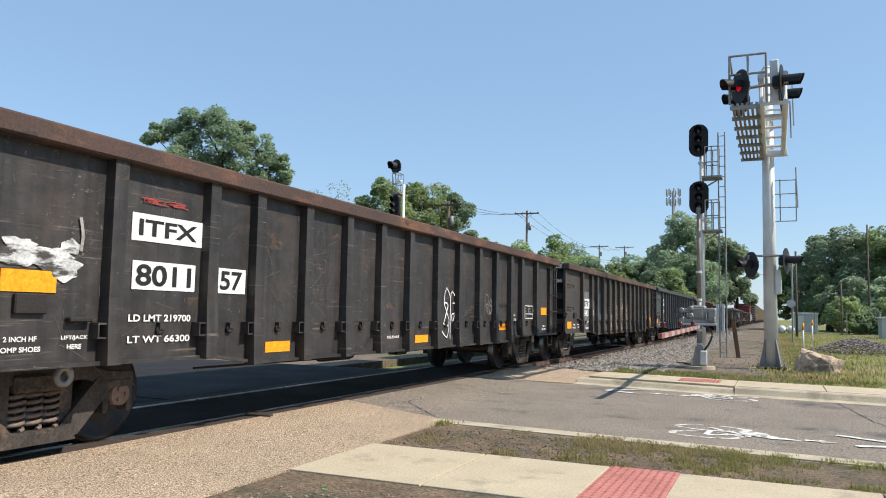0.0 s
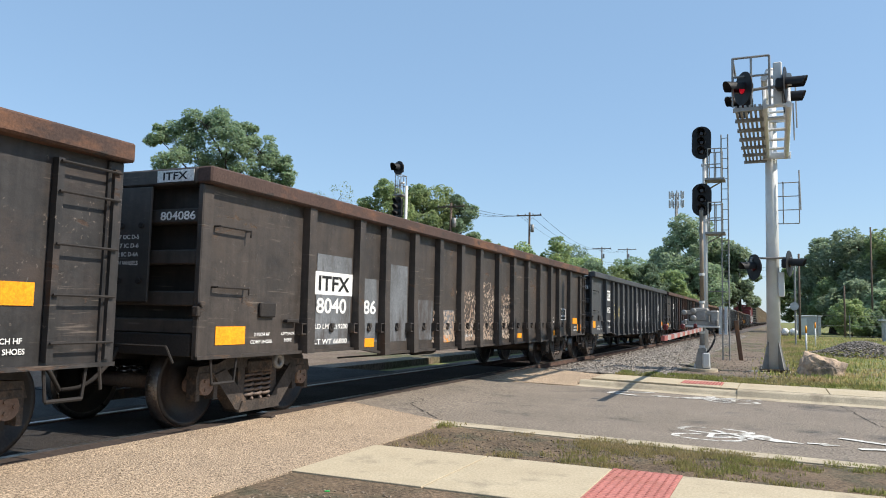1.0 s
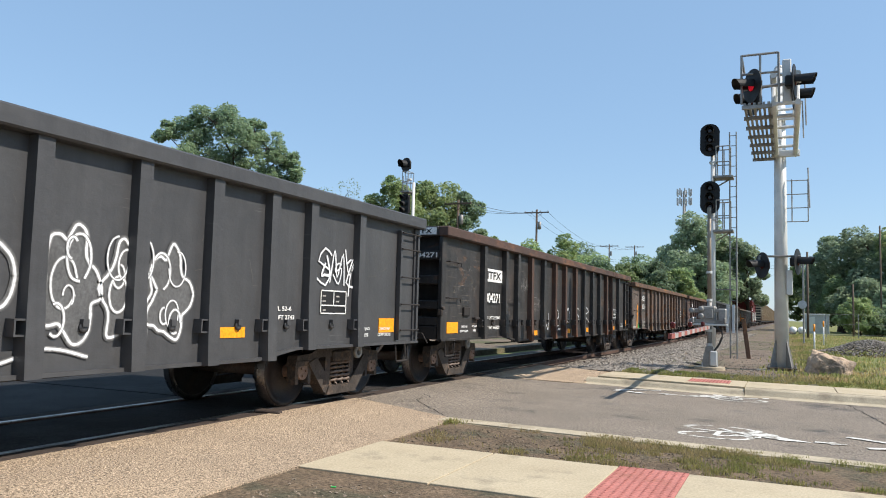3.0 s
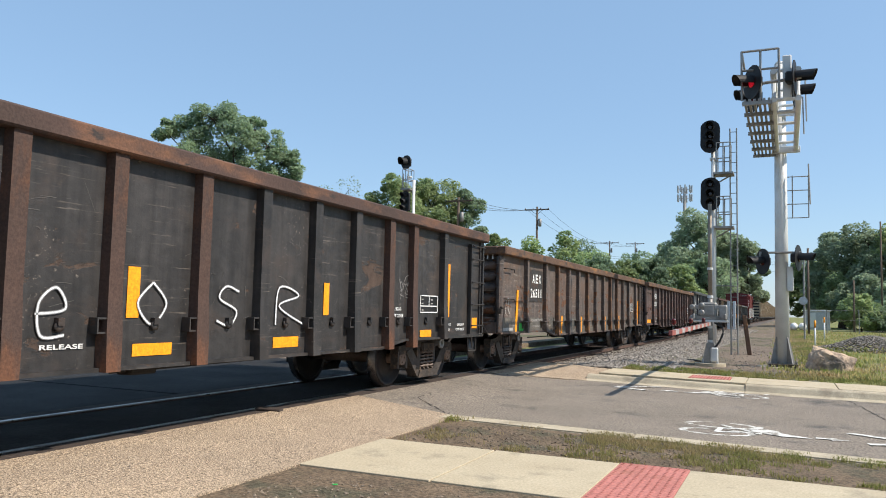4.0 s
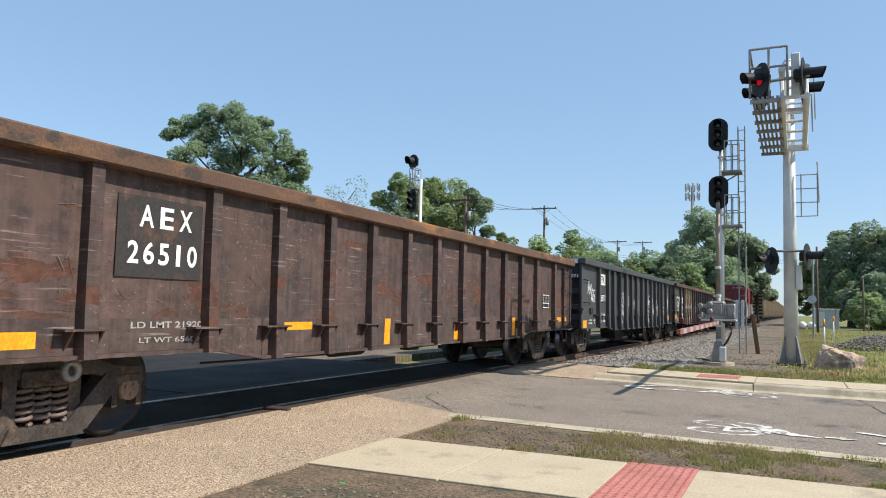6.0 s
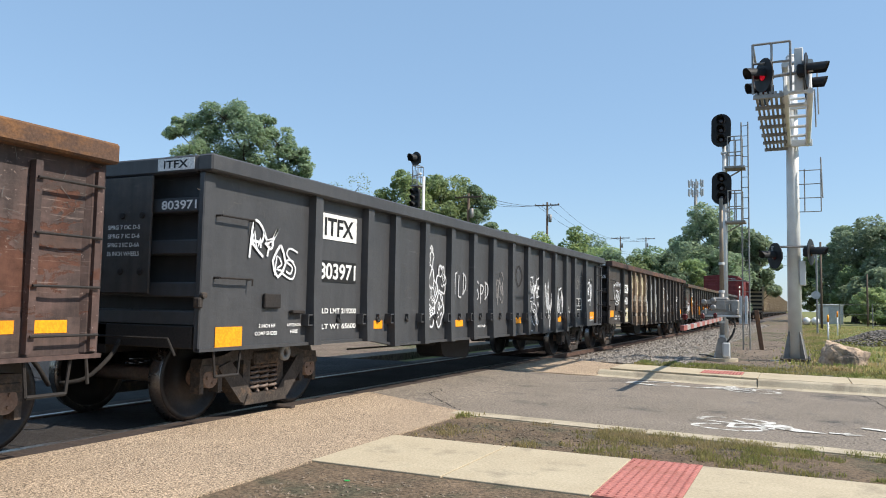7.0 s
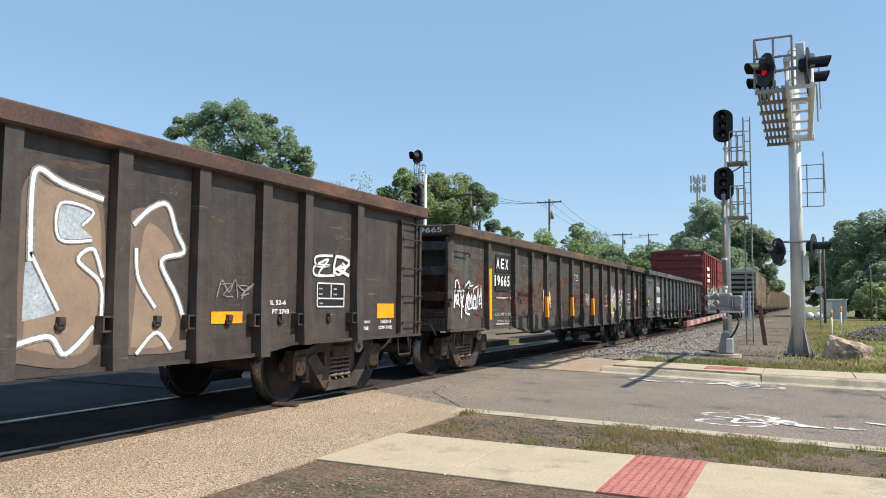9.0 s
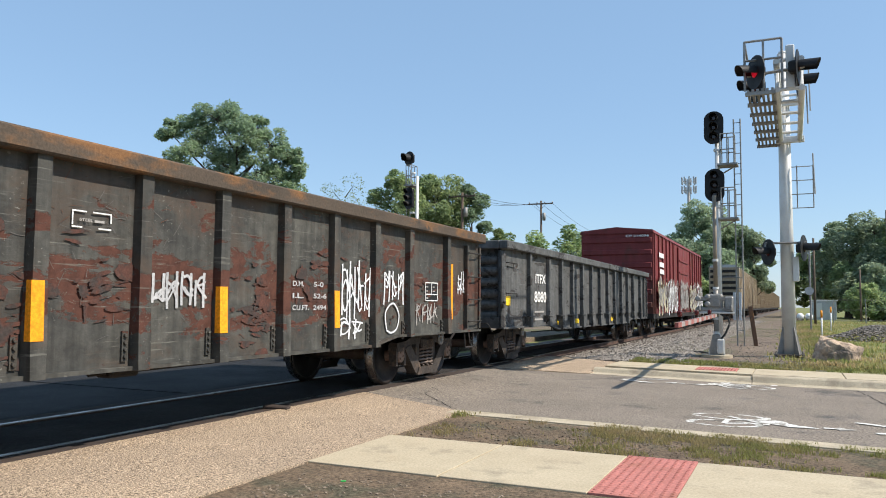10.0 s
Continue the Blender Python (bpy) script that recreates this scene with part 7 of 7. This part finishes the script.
# ---- trees ----
def tree(name, x, y, height, width, seed, leaf=0.3, n=5200, material=None, label="", trunk=0.3, low=0.25, clumps=16, group="", lobes=()):
    """Tapered trunk with limbs, and a crown of leaf clumps with gaps."""
    r = np.random.RandomState(seed)
    t = tagged(new(name), label or "leafy green deciduous tree", "tree", group)
    t.location = (x, y, 0)
    bm = bmesh.new()
    z0 = height * low
    rod(bm, (0, 0, -0.4), (0.1, 0, z0), trunk, 9, trunk * 0.75)
    rod(bm, (0.1, 0, z0), (0, 0.1, height * 0.7), trunk * 0.75, 8, trunk * 0.25)
    cs = []
    for i in range(clumps):
        a = 2.4 * i + r.uniform(-0.4, 0.4)
        h = (i + 0.6) / clumps
        zz = z0 + (height - z0) * (0.12 + 0.8 * h)
        spread = width / 2 * math.sin(math.pi * min(0.95, 0.22 + 0.7 * h)) * r.uniform(0.5, 0.95)
        c = np.array((spread * math.cos(a), spread * math.sin(a), zz))
        rad = width * r.uniform(0.13, 0.22)
        cs.append((c, rad))
        rod(bm, (0, 0, max(z0 * 0.8, zz - spread * 0.7 - 0.5)), tuple(c), trunk * 0.28, 6, trunk * 0.06)
    if lobes:
        cs = []
        for u, v, zz, rad in lobes:
            c = np.array((u, v, zz))
            rod(bm, (0, 0, max(z0, zz - 0.8 * math.hypot(u, v) - 1.0)), tuple(c), trunk * 0.4, 6, trunk * 0.08)
            for k in range(9):
                d = r.normal(size=3)
                d *= rad * 0.7 / np.linalg.norm(d)
                cs.append((c + d, rad * r.uniform(0.36, 0.52)))
                rod(bm, tuple(c), tuple(c + d), trunk * 0.1, 4, trunk * 0.03)
    part("trunk", bm, m_bark, t)
    per = n // len(cs)
    pos, siz = [], []
    for c, rad in cs:
        d = r.normal(size=(per, 3))
        d /= np.linalg.norm(d, axis=1)[:, None]
        rr = rad * (0.45 + 0.6 * r.random(per) ** 0.6)
        d[:, 2] *= 0.75
        # small twig bunches inside each clump
        k = r.randint(0, 14, per)
        bun = r.normal(size=(14, 3))
        bun /= np.linalg.norm(bun, axis=1)[:, None]
        bun[:, 2] *= 0.8
        pos.append(c + np.where((r.random(per) < 0.7)[:, None], bun[k] * rad * 0.85 + d * rad * 0.32, d * rr[:, None]))
    p = np.concatenate(pos)
    m = len(p)
    u = r.normal(size=(m, 3))
    u[:, 2] *= 0.5
    u /= np.linalg.norm(u, axis=1)[:, None]
    w = np.cross(u, r.normal(size=(m, 3)) * (0.6, 0.6, 1.2))
    w /= np.linalg.norm(w, axis=1)[:, None]
    s = leaf * r.uniform(0.55, 1.25, m)[:, None]
    nrm = np.cross(u, w)
    q = np.stack([p - u * s, p - w * s * 0.45 + nrm * s * 0.12, p + u * s, p + w * s * 0.45 + nrm * s * 0.12], 1).reshape(-1, 3)
    i = np.arange(m)[:, None] * 4
    me = bpy.data.meshes.new("crown")
    me.from_pydata(q.tolist(), [], (i + np.array([0, 1, 2, 3])).tolist())
    me.materials.append(material or m_leaf)
    tagged(part("crown", me, None, t), kind="stuff")
    return t


# lobes of the tall tree: (across, away, height, radius), turned to its broad side
LOBES = [(-5.3, 0.0, 13.9, 0.95), (-3.4, 0.6, 14.2, 1.5), (-1.7, -0.8, 14.9, 1.7), (-0.4, 0.5, 15.3, 1.3), (-2.4, 0.4, 12.6, 1.7), (0.0, -1.0, 13.4, 1.7), (-4.0, -0.6, 11.8, 1.4), (-0.8, 1.0, 11.4, 1.9),
         (1.6, 0.2, 14.6, 1.1), (2.6, -0.8, 13.2, 1.4), (3.9, 0.4, 12.9, 1.2), (4.6, 0.0, 11.6, 1.1), (3.0, 0.8, 11.2, 1.5), (1.6, -0.6, 11.0, 1.6), (4.4, -0.5, 9.6, 1.3), (-3.0, 0.0, 9.6, 1.8), (0.4, 0.0, 9.2, 2.0), (2.8, 0.4, 8.6, 1.7), (5.6, 0.3, 8.2, 1.3)]
tree("tree", -31.8, 45.5, 14.0, 11.0, 1, 0.14, 50000, label="tall broad green tree standing beyond the railway", clumps=4, low=0.3,
     lobes=[(0.72 * u - 0.65 * v, 0.61 * u + 0.76 * v, z + 0.15, q) for u, v, z, q in LOBES])
tree("tree", -34.0, 64.5, 14.2, 7.5, 2, 0.11, 2400, m_leaflight, "thin sparse-leaved tree beyond the railway", 0.2, clumps=14)
tree("tree", -28.5, 66, 14.4, 8.0, 3, 0.17, 26000, m_leaflight, "light green bushy tree beyond the railway", clumps=16)
tree("tree", -25.4, 68, 14.6, 7.4, 4, 0.17, 26000, m_leaflight, label="dense green tree beyond the railway", clumps=18)
tree("tree", -22.3, 69.5, 13.4, 5.2, 5, 0.17, 18000, label="dark green tree beside the signal", clumps=16)
tree("tree", -20.5, 73, 9.3, 4.0, 6, 0.2, 4000, m_leaflight, "small light green tree beyond the railway", 0.15)
tree("tree", -17.8, 76.5, 9.0, 4.2, 7, 0.2, 4000, m_leaflight, "small light green tree beyond the railway", 0.15)
tree("tree", -15.6, 82, 10.2, 4.6, 8, 0.2, 4500, m_leaflight, "small light green tree beyond the railway", 0.15)
for n, (x, y, h, w) in enumerate(((-16, 98, 8.6, 7), (-12.5, 100, 8.0, 7), (-9.5, 102, 8.5, 8), (-6.5, 104, 7.5, 7), (-13, 112, 10, 8), (-18.5, 108, 10.0, 8), (-24, 120, 12.5, 9), (-20, 90, 7.5, 6))):
    tree("tree", x, y, h, w, 20 + n, 0.22, 11000, m_leaflight if n % 2 else m_leaf, "green bushy tree along the railway", 0.2, 0.1, 14, "trees along the railway")
# far groups, most with the haze-paled leaf colour
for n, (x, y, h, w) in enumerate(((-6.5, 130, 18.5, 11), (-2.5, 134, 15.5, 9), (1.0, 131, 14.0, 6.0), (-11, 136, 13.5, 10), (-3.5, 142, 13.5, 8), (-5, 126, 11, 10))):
    tree("tree", x, y, h, w, 40 + n, 0.26, 20000, m_leafhaze, "large dark green tree far along the railway", 0.35, 0.2, 18, "trees along the railway")
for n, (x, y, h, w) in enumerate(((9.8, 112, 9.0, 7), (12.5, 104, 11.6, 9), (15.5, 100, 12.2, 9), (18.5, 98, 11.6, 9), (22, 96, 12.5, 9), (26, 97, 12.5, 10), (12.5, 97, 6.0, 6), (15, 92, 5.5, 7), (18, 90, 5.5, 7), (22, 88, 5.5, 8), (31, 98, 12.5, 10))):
    tree("tree", x, y, h, w, 60 + n, 0.24, 16000, m_leafhaze if n % 3 else m_leaflight, "dense green tree at the edge of the field", 0.3, 0.08, 18, "trees at the edge of the field")


for n in range(1, 13):
    tree("shrub", 10.8 + 1.9 * n + 0.5 * math.sin(3 * n), 80 + 1.2 * math.sin(5 * n), 3.0 + 0.7 * math.sin(2.3 * n), 3.6, 120 + n, 0.17, 4500, m_leaflight if n % 2 else m_leaf, "low green shrub along the fence", 0.08, 0.02, 14, "shrubs along the fence")
for n in range(9):
    tree("shrub", -13.0 + 1.5 * n + 0.4 * math.sin(3 * n), 118 + 1.2 * math.sin(5 * n), 3.4 + 0.7 * math.sin(2.3 * n), 3.6, 150 + n, 0.2, 3500, m_leaf, "low green shrub along the railway", 0.08, 0.02, 14, "shrubs along the railway")


# ---- poles, wires and small things ----
def utility_pole(x, y, h, arm=True, label="weathered wooden utility pole with a crossarm", w=1.2):
    p = thing("utility_pole", label, "utility pole", "utility poles")
    bm = bmesh.new()
    rod(bm, (x, y, -0.4), (x, y, h), 0.16 if arm else 0.085, 10, 0.12 if arm else 0.07)
    part("pole", bm, m_wood, p)
    if arm:
        part("crossarm", bm_box(x - w, x + w, y - 0.18, y - 0.06, h - 0.45, h - 0.3, bevel=0.01), m_wood, p)
        for k in range(4):
            xx = x - w + 0.1 + k * (2 * w - 0.2) / 3
            bm = bmesh.new()
            lathe(bm, [(0, 0.05), (0.1, 0.07), (0.16, 0.03)], (xx, y - 0.12, h - 0.3), "z", 8)
            part("insulator", bm, m_galv, p)
        part("brace", bm_rods([((x - 0.7, y - 0.12, h - 0.45), (x, y - 0.14, h - 1.0), 0.02), ((x + 0.7, y - 0.12, h - 0.45), (x, y - 0.14, h - 1.0), 0.02)]), m_wood, p)
        bm = bmesh.new()
        lathe(bm, [(h - 2.4, 0.05), (h - 2.35, 0.2), (h - 1.5, 0.2), (h - 1.45, 0.05)], (x + 0.38, y - 0.1, 0), "z", 12)
        part("transformer", bm, m_galv, p)
    return p


utility_pole(-22.0, 66.5, 12.0, w=1.4)
utility_pole(-20.2, 85.9, 13.6, w=1.5)
utility_pole(-26.6, 156.5, 16.0, w=1.9)
utility_pole(-26.9, 187.0, 18.5, w=2.2)
utility_pole(14.6, 79.6, 10.2, False, "thin wooden pole beside the field")
utility_pole(12.0, 74.8, 4.6, False, "thin wooden pole beside the field")
utility_pole(8.1, 60.0, 6.2, False, "thin wooden pole beside the equipment cabinet")
utility_pole(16.0, 74.0, 4.2, False, "thin wooden pole beside the field")


def wire(a, b, sag):
    bm = bmesh.new()
    a, b = Vector(a), Vector(b)
    pts = [a.lerp(b, k / 10) - Vector((0, 0, 4 * sag * (k / 10) * (1 - k / 10))) for k in range(11)]
    tube(bm, pts, 0.018, 4)
    tagged(part("overhead_wire", bm, m_cable), "thin dark overhead wire between poles", "wire", "overhead wires")


for dx in (-1.3, 0.0, 1.3):
    wire((-22.0 + dx, 66.5, 11.7), (-20.2 + dx, 85.9, 13.3), 0.5)
    wire((-20.2 + dx, 85.9, 13.3), (-26.6 + dx, 156.5, 15.7), 1.6)
    wire((-26.6 + dx, 156.5, 15.7), (-26.9 + dx, 187, 18.2), 0.8)
for z in (7.6, 8.6, 9.0):
    wire((-26.0, 150, z + 3.5), (22, 110, z), 0.9)

tower = thing("cell_tower", "tall grey cell tower with panel antennas", "cell tower")
bm = bmesh.new()
rod(bm, (-19, 218.5, -0.4), (-19, 218.5, 36.5), 0.75, 12, 0.4)
part("tower_pole", bm, m_galv, tower)
for z in (36.0, 33.5):
    for k in range(9):
        a = 0.698 * k
        cx, cy = -19 + 1.9 * math.cos(a), 218.5 + 1.9 * math.sin(a)
        part("antenna", bm_box(cx - 0.2, cx + 0.2, cy - 0.12, cy + 0.12, z - 0.9, z + 1.1, bevel=0.03), m_rackgrey, tower)
    part("ring", bm_rods([((-19 - 1.9, 218.5, z), (-19 + 1.9, 218.5, z), 0.08), ((-19, 216.6, z), (-19, 220.4, z), 0.08)]), m_galv, tower)

rock = bmesh.new()
bmesh.ops.create_icosphere(rock, subdivisions=5, radius=1.0)
cuts = [((0.15, -0.2, 1.0), 0.36), ((-0.75, -0.5, 0.55), 0.5), ((0.75, -0.6, 0.2), 0.62), ((-0.1, -1.0, 0.12), 0.42), ((1.0, 0.2, -0.15), 0.72), ((-1.0, 0.2, 0.1), 0.68), ((0.2, 1.0, 0.3), 0.5), ((0.5, -0.5, 0.8), 0.52)]
for v in rock.verts:
    p = v.co.copy()
    p *= 1 + 0.12 * noise.noise(p * 1.7)
    for d, k in cuts:
        n = Vector(d).normalized()
        over = p.dot(n) - k
        if over > 0:
            p -= n * over * 0.92
    p += p.normalized() * (0.09 * noise.noise(p * 2.6) + 0.05 * noise.noise(p * 6) + 0.022 * noise.noise(p * 15))
    v.co = Vector((p.x * 0.66, p.y * 0.52, p.z * 0.66))
rk = part("boulder", rock, m_rock)
tagged(rk, "tan sandstone boulder lying on soil beside the mast", "boulder")
rk.matrix_basis = pose(7.6, 19.9, 0.2, 0, 6, 0)

cab = thing("equipment_cabinet", "grey metal trackside equipment cabinet", "equipment cabinet")
part("body", bm_box(8.3, 10.6, 85, 87, -0.1, 1.9, bevel=0.02), m_rackgrey, cab)
part("roof", bm_box(8.2, 10.7, 84.9, 87.1, 1.9, 2.02, bevel=0.03), m_alu, cab)
part("door", bm_box(8.6, 9.3, 84.96, 85.0, 0.3, 1.7), m_alu, cab)
part("vent", bm_box(9.9, 10.3, 84.92, 85.0, 0.7, 1.1), m_white, cab)
disc = thing("round_sign", "round pale sign on a thin post", "sign")
part("post", bm_rods([((7.55, 45.2, -0.1), (7.55, 45.2, 4.6), 0.05)]), m_galv, disc)
bm = bmesh.new()
lathe(bm, [(45.1, 0.22), (45.14, 0.22)], (7.5, 0, 2.15), "y", 20, soft=False)
part("disc", bm, m_rackgrey, disc)
for x in (7.25, 7.95):
    tk = thing("white_tank", "white rounded tank lying beside the track", "tank", "white tanks")
    bm = bmesh.new()
    lathe(bm, [(-0.9, 0.08), (-0.8, 0.26), (-0.5, 0.33), (0.5, 0.33), (0.8, 0.26), (0.9, 0.08)], (x, 76, 0.42), "y", 16)
    part("shell", bm, m_white, tk)
    part("saddle", bm_box(x - 0.24, x + 0.24, 75.4, 76.6, -0.1, 0.2), m_kerb, tk)
for x, y, h in ((7.75, 35, 1.15), (8.45, 44, 1.3)):
    mk = thing("marker_post", "white marker post with an orange top", "marker post", "marker posts")
    part("shaft", bm_rods([((x, y, -0.1), (x, y, h - 0.3), 0.035)], 10), m_white, mk)
    part("top", bm_rods([((x, y, h - 0.3), (x, y, h), 0.04)], 10), m_orange, mk)
pst = thing("leaning_post", "leaning rusty brown post beside the track", "post")
part("shaft", bm_box(-0.06, 0.06, -0.06, 0.06, -0.2, 1.3, bevel=0.01), m_chordorange, pst)
pst.matrix_basis = pose(5.62, 26.0, 0.0, 0, -7, 10)
fence = thing("chain_fence", "low grey wire fence along the field", "fence")
for n in range(12):
    part("fence_post", bm_rods([((9.5 + n * 2.2, 66, -0.1), (9.5 + n * 2.2, 66, 1.9), 0.035)]), m_galv, fence)
for z in (0.3, 1.1, 1.85):
    part("fence_wire", bm_rods([((9.5, 66, z), (33.7, 66, z), 0.012)]), m_galv, fence)
shed = thing("small_shed", "small grey shed at the edge of the field", "shed")
part("body", bm_box(13.6, 16.5, 62, 64, -0.1, 1.5, bevel=0.02), m_rackgrey, shed)
part("roof", bm_box(13.4, 16.7, 61.8, 64.2, 1.5, 1.62, bevel=0.02), m_alu, shed)


bm = bmesh.new()
tube(bm, smooth([(2.6, 23.5, -0.02), (3.2, 22.6, 0.03), (3.9, 22.2, 0.02), (4.5, 21.2, 0.07), (4.8, 20.4, 0.06)], 6), 0.025, 6)
tagged(part("loose_cable", bm, m_cable), "black cable lying loose on the ballast", "cable")
deb = bm_box(-0.16, 0.16, -0.06, 0.06, -0.02, 0.02, bevel=0.012)
deb = tagged(part("debris", deb, m_tie), "dark splinter of timber beside the rail", "debris")
deb.matrix_basis = pose(1.0, 7.6, 0.012, 4, 3, 14)
lit = tagged(part("litter", bm_box(-0.02, 0.02, -0.012, 0.012, 0, 0.008, bevel=0.003), m_green), "small green scrap of litter on soil", "litter")
lit.matrix_basis = pose(3.62, 4.95, NEAR_Z - 0.008, 0, 0, 30)


# ---- road markings ----
def cycle_symbol(x, y, s):
    """A worn bicycle symbol, an arrow and a chevron, painted flat, pointing along x by s."""
    t = thing("road_marking", "worn white cycle-lane symbol painted on the asphalt", "road marking", "cycle symbols")
    z = ROAD_Z + 0.004
    count = [0]

    def poly(name, pts):
        bm = bmesh.new()
        count[0] += 1
        bm.faces.new([bm.verts.new((x + s * u, y + v, z + 0.0008 * count[0])) for u, v in pts])
        part(name, bm, m_roadpaint, t)

    def bar(name, p, q, w0, w1):
        d = Vector((q[0] - p[0], q[1] - p[1])).normalized()
        k = Vector((-d.y, d.x))
        poly(name, [(p[0] + k.x * w0, p[1] + k.y * w0), (q[0] + k.x * w1, q[1] + k.y * w1), (q[0] - k.x * w1, q[1] - k.y * w1), (p[0] - k.x * w0, p[1] - k.y * w0)])
    for cy in (-0.24, 0.36):
        bm = bmesh.new()
        ring = [[bm.verts.new((x + s * (0.6 + r * 0.43 * math.cos(a)), y + cy + r * 0.25 * math.sin(a), z)) for a in (0.2618 * k for k in range(24))] for r in (1.0, 0.8)]
        for k in range(24):
            if k not in (5, 6, 14):
                bm.faces.new((ring[0][k], ring[0][(k + 1) % 24], ring[1][(k + 1) % 24], ring[1][k]))
        part("wheel_ring", bm, m_roadpaint, t)
    for p, q in (((0.6, -0.24), (1.1, 0.0)), ((0.6, -0.24), (0.62, 0.1)), ((0.62, 0.1), (1.1, 0.16)), ((1.05, -0.1), (0.6, 0.36)), ((1.05, -0.2), (1.05, 0.44))):
        bar("frame_bar", p, q, 0.035, 0.035)
    poly("saddle_bar", [(0.9, 0.2), (1.02, -0.05), (1.3, -0.22), (1.62, -0.2), (1.28, 0.02), (1.26, 0.16), (1.05, 0.3)])
    poly("arrow", [(1.64, -0.16), (1.78, -0.16), (1.8, -0.22), (1.98, -0.12), (1.8, -0.02), (1.78, -0.08), (1.64, -0.08)])
    bar("chevron_bar", (2.0, 0.5), (2.75, 0.1), 0.05, 0.07)
    bar("chevron_bar", (2.15, -0.28), (2.75, -0.02), 0.05, 0.07)


cycle_symbol(5.35, 9.72, 1)
cycle_symbol(6.6, 14.05, -1)
crack = bmesh.new()
rk_ = random.Random(3)
for path in ([(1.5, 10.9), (1.75, 10.6), (1.7, 10.3), (1.95, 9.9), (2.6, 9.2), (3.0, 8.7)], [(7.6, 14.6), (7.75, 13.2), (7.9, 12.0), (8.2, 10.5), (8.25, 8.8)], [(1.3, 9.0), (2.0, 8.9), (3.0, 8.55)]):
    pts = smooth(path, 8)
    for (a, b), (c, d_) in zip(pts, pts[1:]):
        w = rk_.uniform(0.004, 0.011)
        zz = [ROAD_Z + 0.003 if u > 2.6 else -0.012 + (u - 1.05) * (ROAD_Z + 0.012) / 1.55 + 0.004 for u in (a, c)]
        j = rk_.uniform(-0.02, 0.02)
        crack.faces.new([crack.verts.new(q) for q in ((a - w + j, b, zz[0]), (c - w + j, d_, zz[1]), (c + w + j, d_, zz[1]), (a + w + j, b, zz[0]))])
tagged(part("road_crack", crack, m_under), "dark irregular crack in the asphalt", "crack", "", "stuff")


# ---- grass ----
def grass(name, n, where, height, z, label, seed, width=0.008, material=None):
    r = np.random.RandomState(seed)
    vs, fs = [], []
    k = 0
    while k < n:
        x, y, d = where(r)
        if noise.noise(Vector((x * 1.3, y * 1.3, seed))) + 0.9 * noise.noise(Vector((x * 4.5, y * 4.5, seed + 9))) + r.uniform(-0.25, 0.25) < d:
            n -= 0.3
            continue
        a, h = r.uniform(0, 6.283), height * r.uniform(0.4, 1.3)
        c, s = math.cos(a), math.sin(a)
        lean = r.uniform(0.1, 0.7) * h
        vs += [(x - s * width, y + c * width, z), (x + s * width, y - c * width, z), (x + c * lean * 0.4 + s * width * 0.7, y + s * lean * 0.4 - c * width * 0.7, z + h * 0.6), (x + c * lean, y + s * lean, z + h)]
        fs += [(4 * k, 4 * k + 1, 4 * k + 2), (4 * k, 4 * k + 2, 4 * k + 3)]
        k += 1
    me = bpy.data.meshes.new(name)
    me.from_pydata(vs, [], fs)
    me.materials.append(material or m_grass)
    tagged(part(name, me, None), label, "grass", "", "stuff")


def verge(r):
    x = r.uniform(3.1, 12)
    y = r.uniform(6.9, near_y(x) - 0.16)
    return x, y, 0.5 if x < 4.3 and y < 8.3 else 0.3 if x < 4.8 else 0.1


grass("verge_grass", 30000, lambda r: verge(r), 0.042, NEAR_Z - 0.01, "patchy dry grass on the verge", 1, 0.004, m_verge)
grass("far_verge_grass", 16000, lambda r: ((lambda x: (x, back_y(x) + r.uniform(0.0, 1.3), 0.05))(r.uniform(3.4, 14))), 0.06, FAR_Z - 0.01, "short grass behind the far pavement", 2, 0.01)
grass("field_grass", 42000, lambda r: (7.6 + 22 * r.random(), 17 + 55 * r.random() ** 1.4, -0.1), 0.11, FAR_Z - 0.01, "green and dry grass of the field", 3, 0.02)
grass("edge_grass", 16000, lambda r: (7.5 + r.normal() * 0.5, 17 + 60 * r.random() ** 1.3, 0.0), 0.1, FAR_Z - 0.01, "ragged grass at the edge of the dusty strip", 5, 0.016)
grass("kerb_weeds", 90, lambda r: (3.0 + abs(r.normal()) * 0.1, 8.4 + r.normal() * 0.1, -1), 0.05, NEAR_Z, "small weeds at the kerb", 4)

# ---- motion ----
SPEED, GAIN = 14.3615, 0.0168


def motions():
    times = [0.5 * k for k in range(21)]
    for car, y in TRAIN:
        walk(car, [(t, pose(0, y - SPEED * t - GAIN * t * t / 2, 0)) for t in times])
    steps = [k / 30 for k in range(301)]
    near = {car for car, y in TRAIN if y < 175}
    for w in WHEELSETS:
        if w.parent in near:
            x, y, z = w.location
            walk(w, [(t, pose(x, y, z, math.degrees((SPEED * t + GAIN * t * t / 2) / 0.457))) for t in steps])


motions()
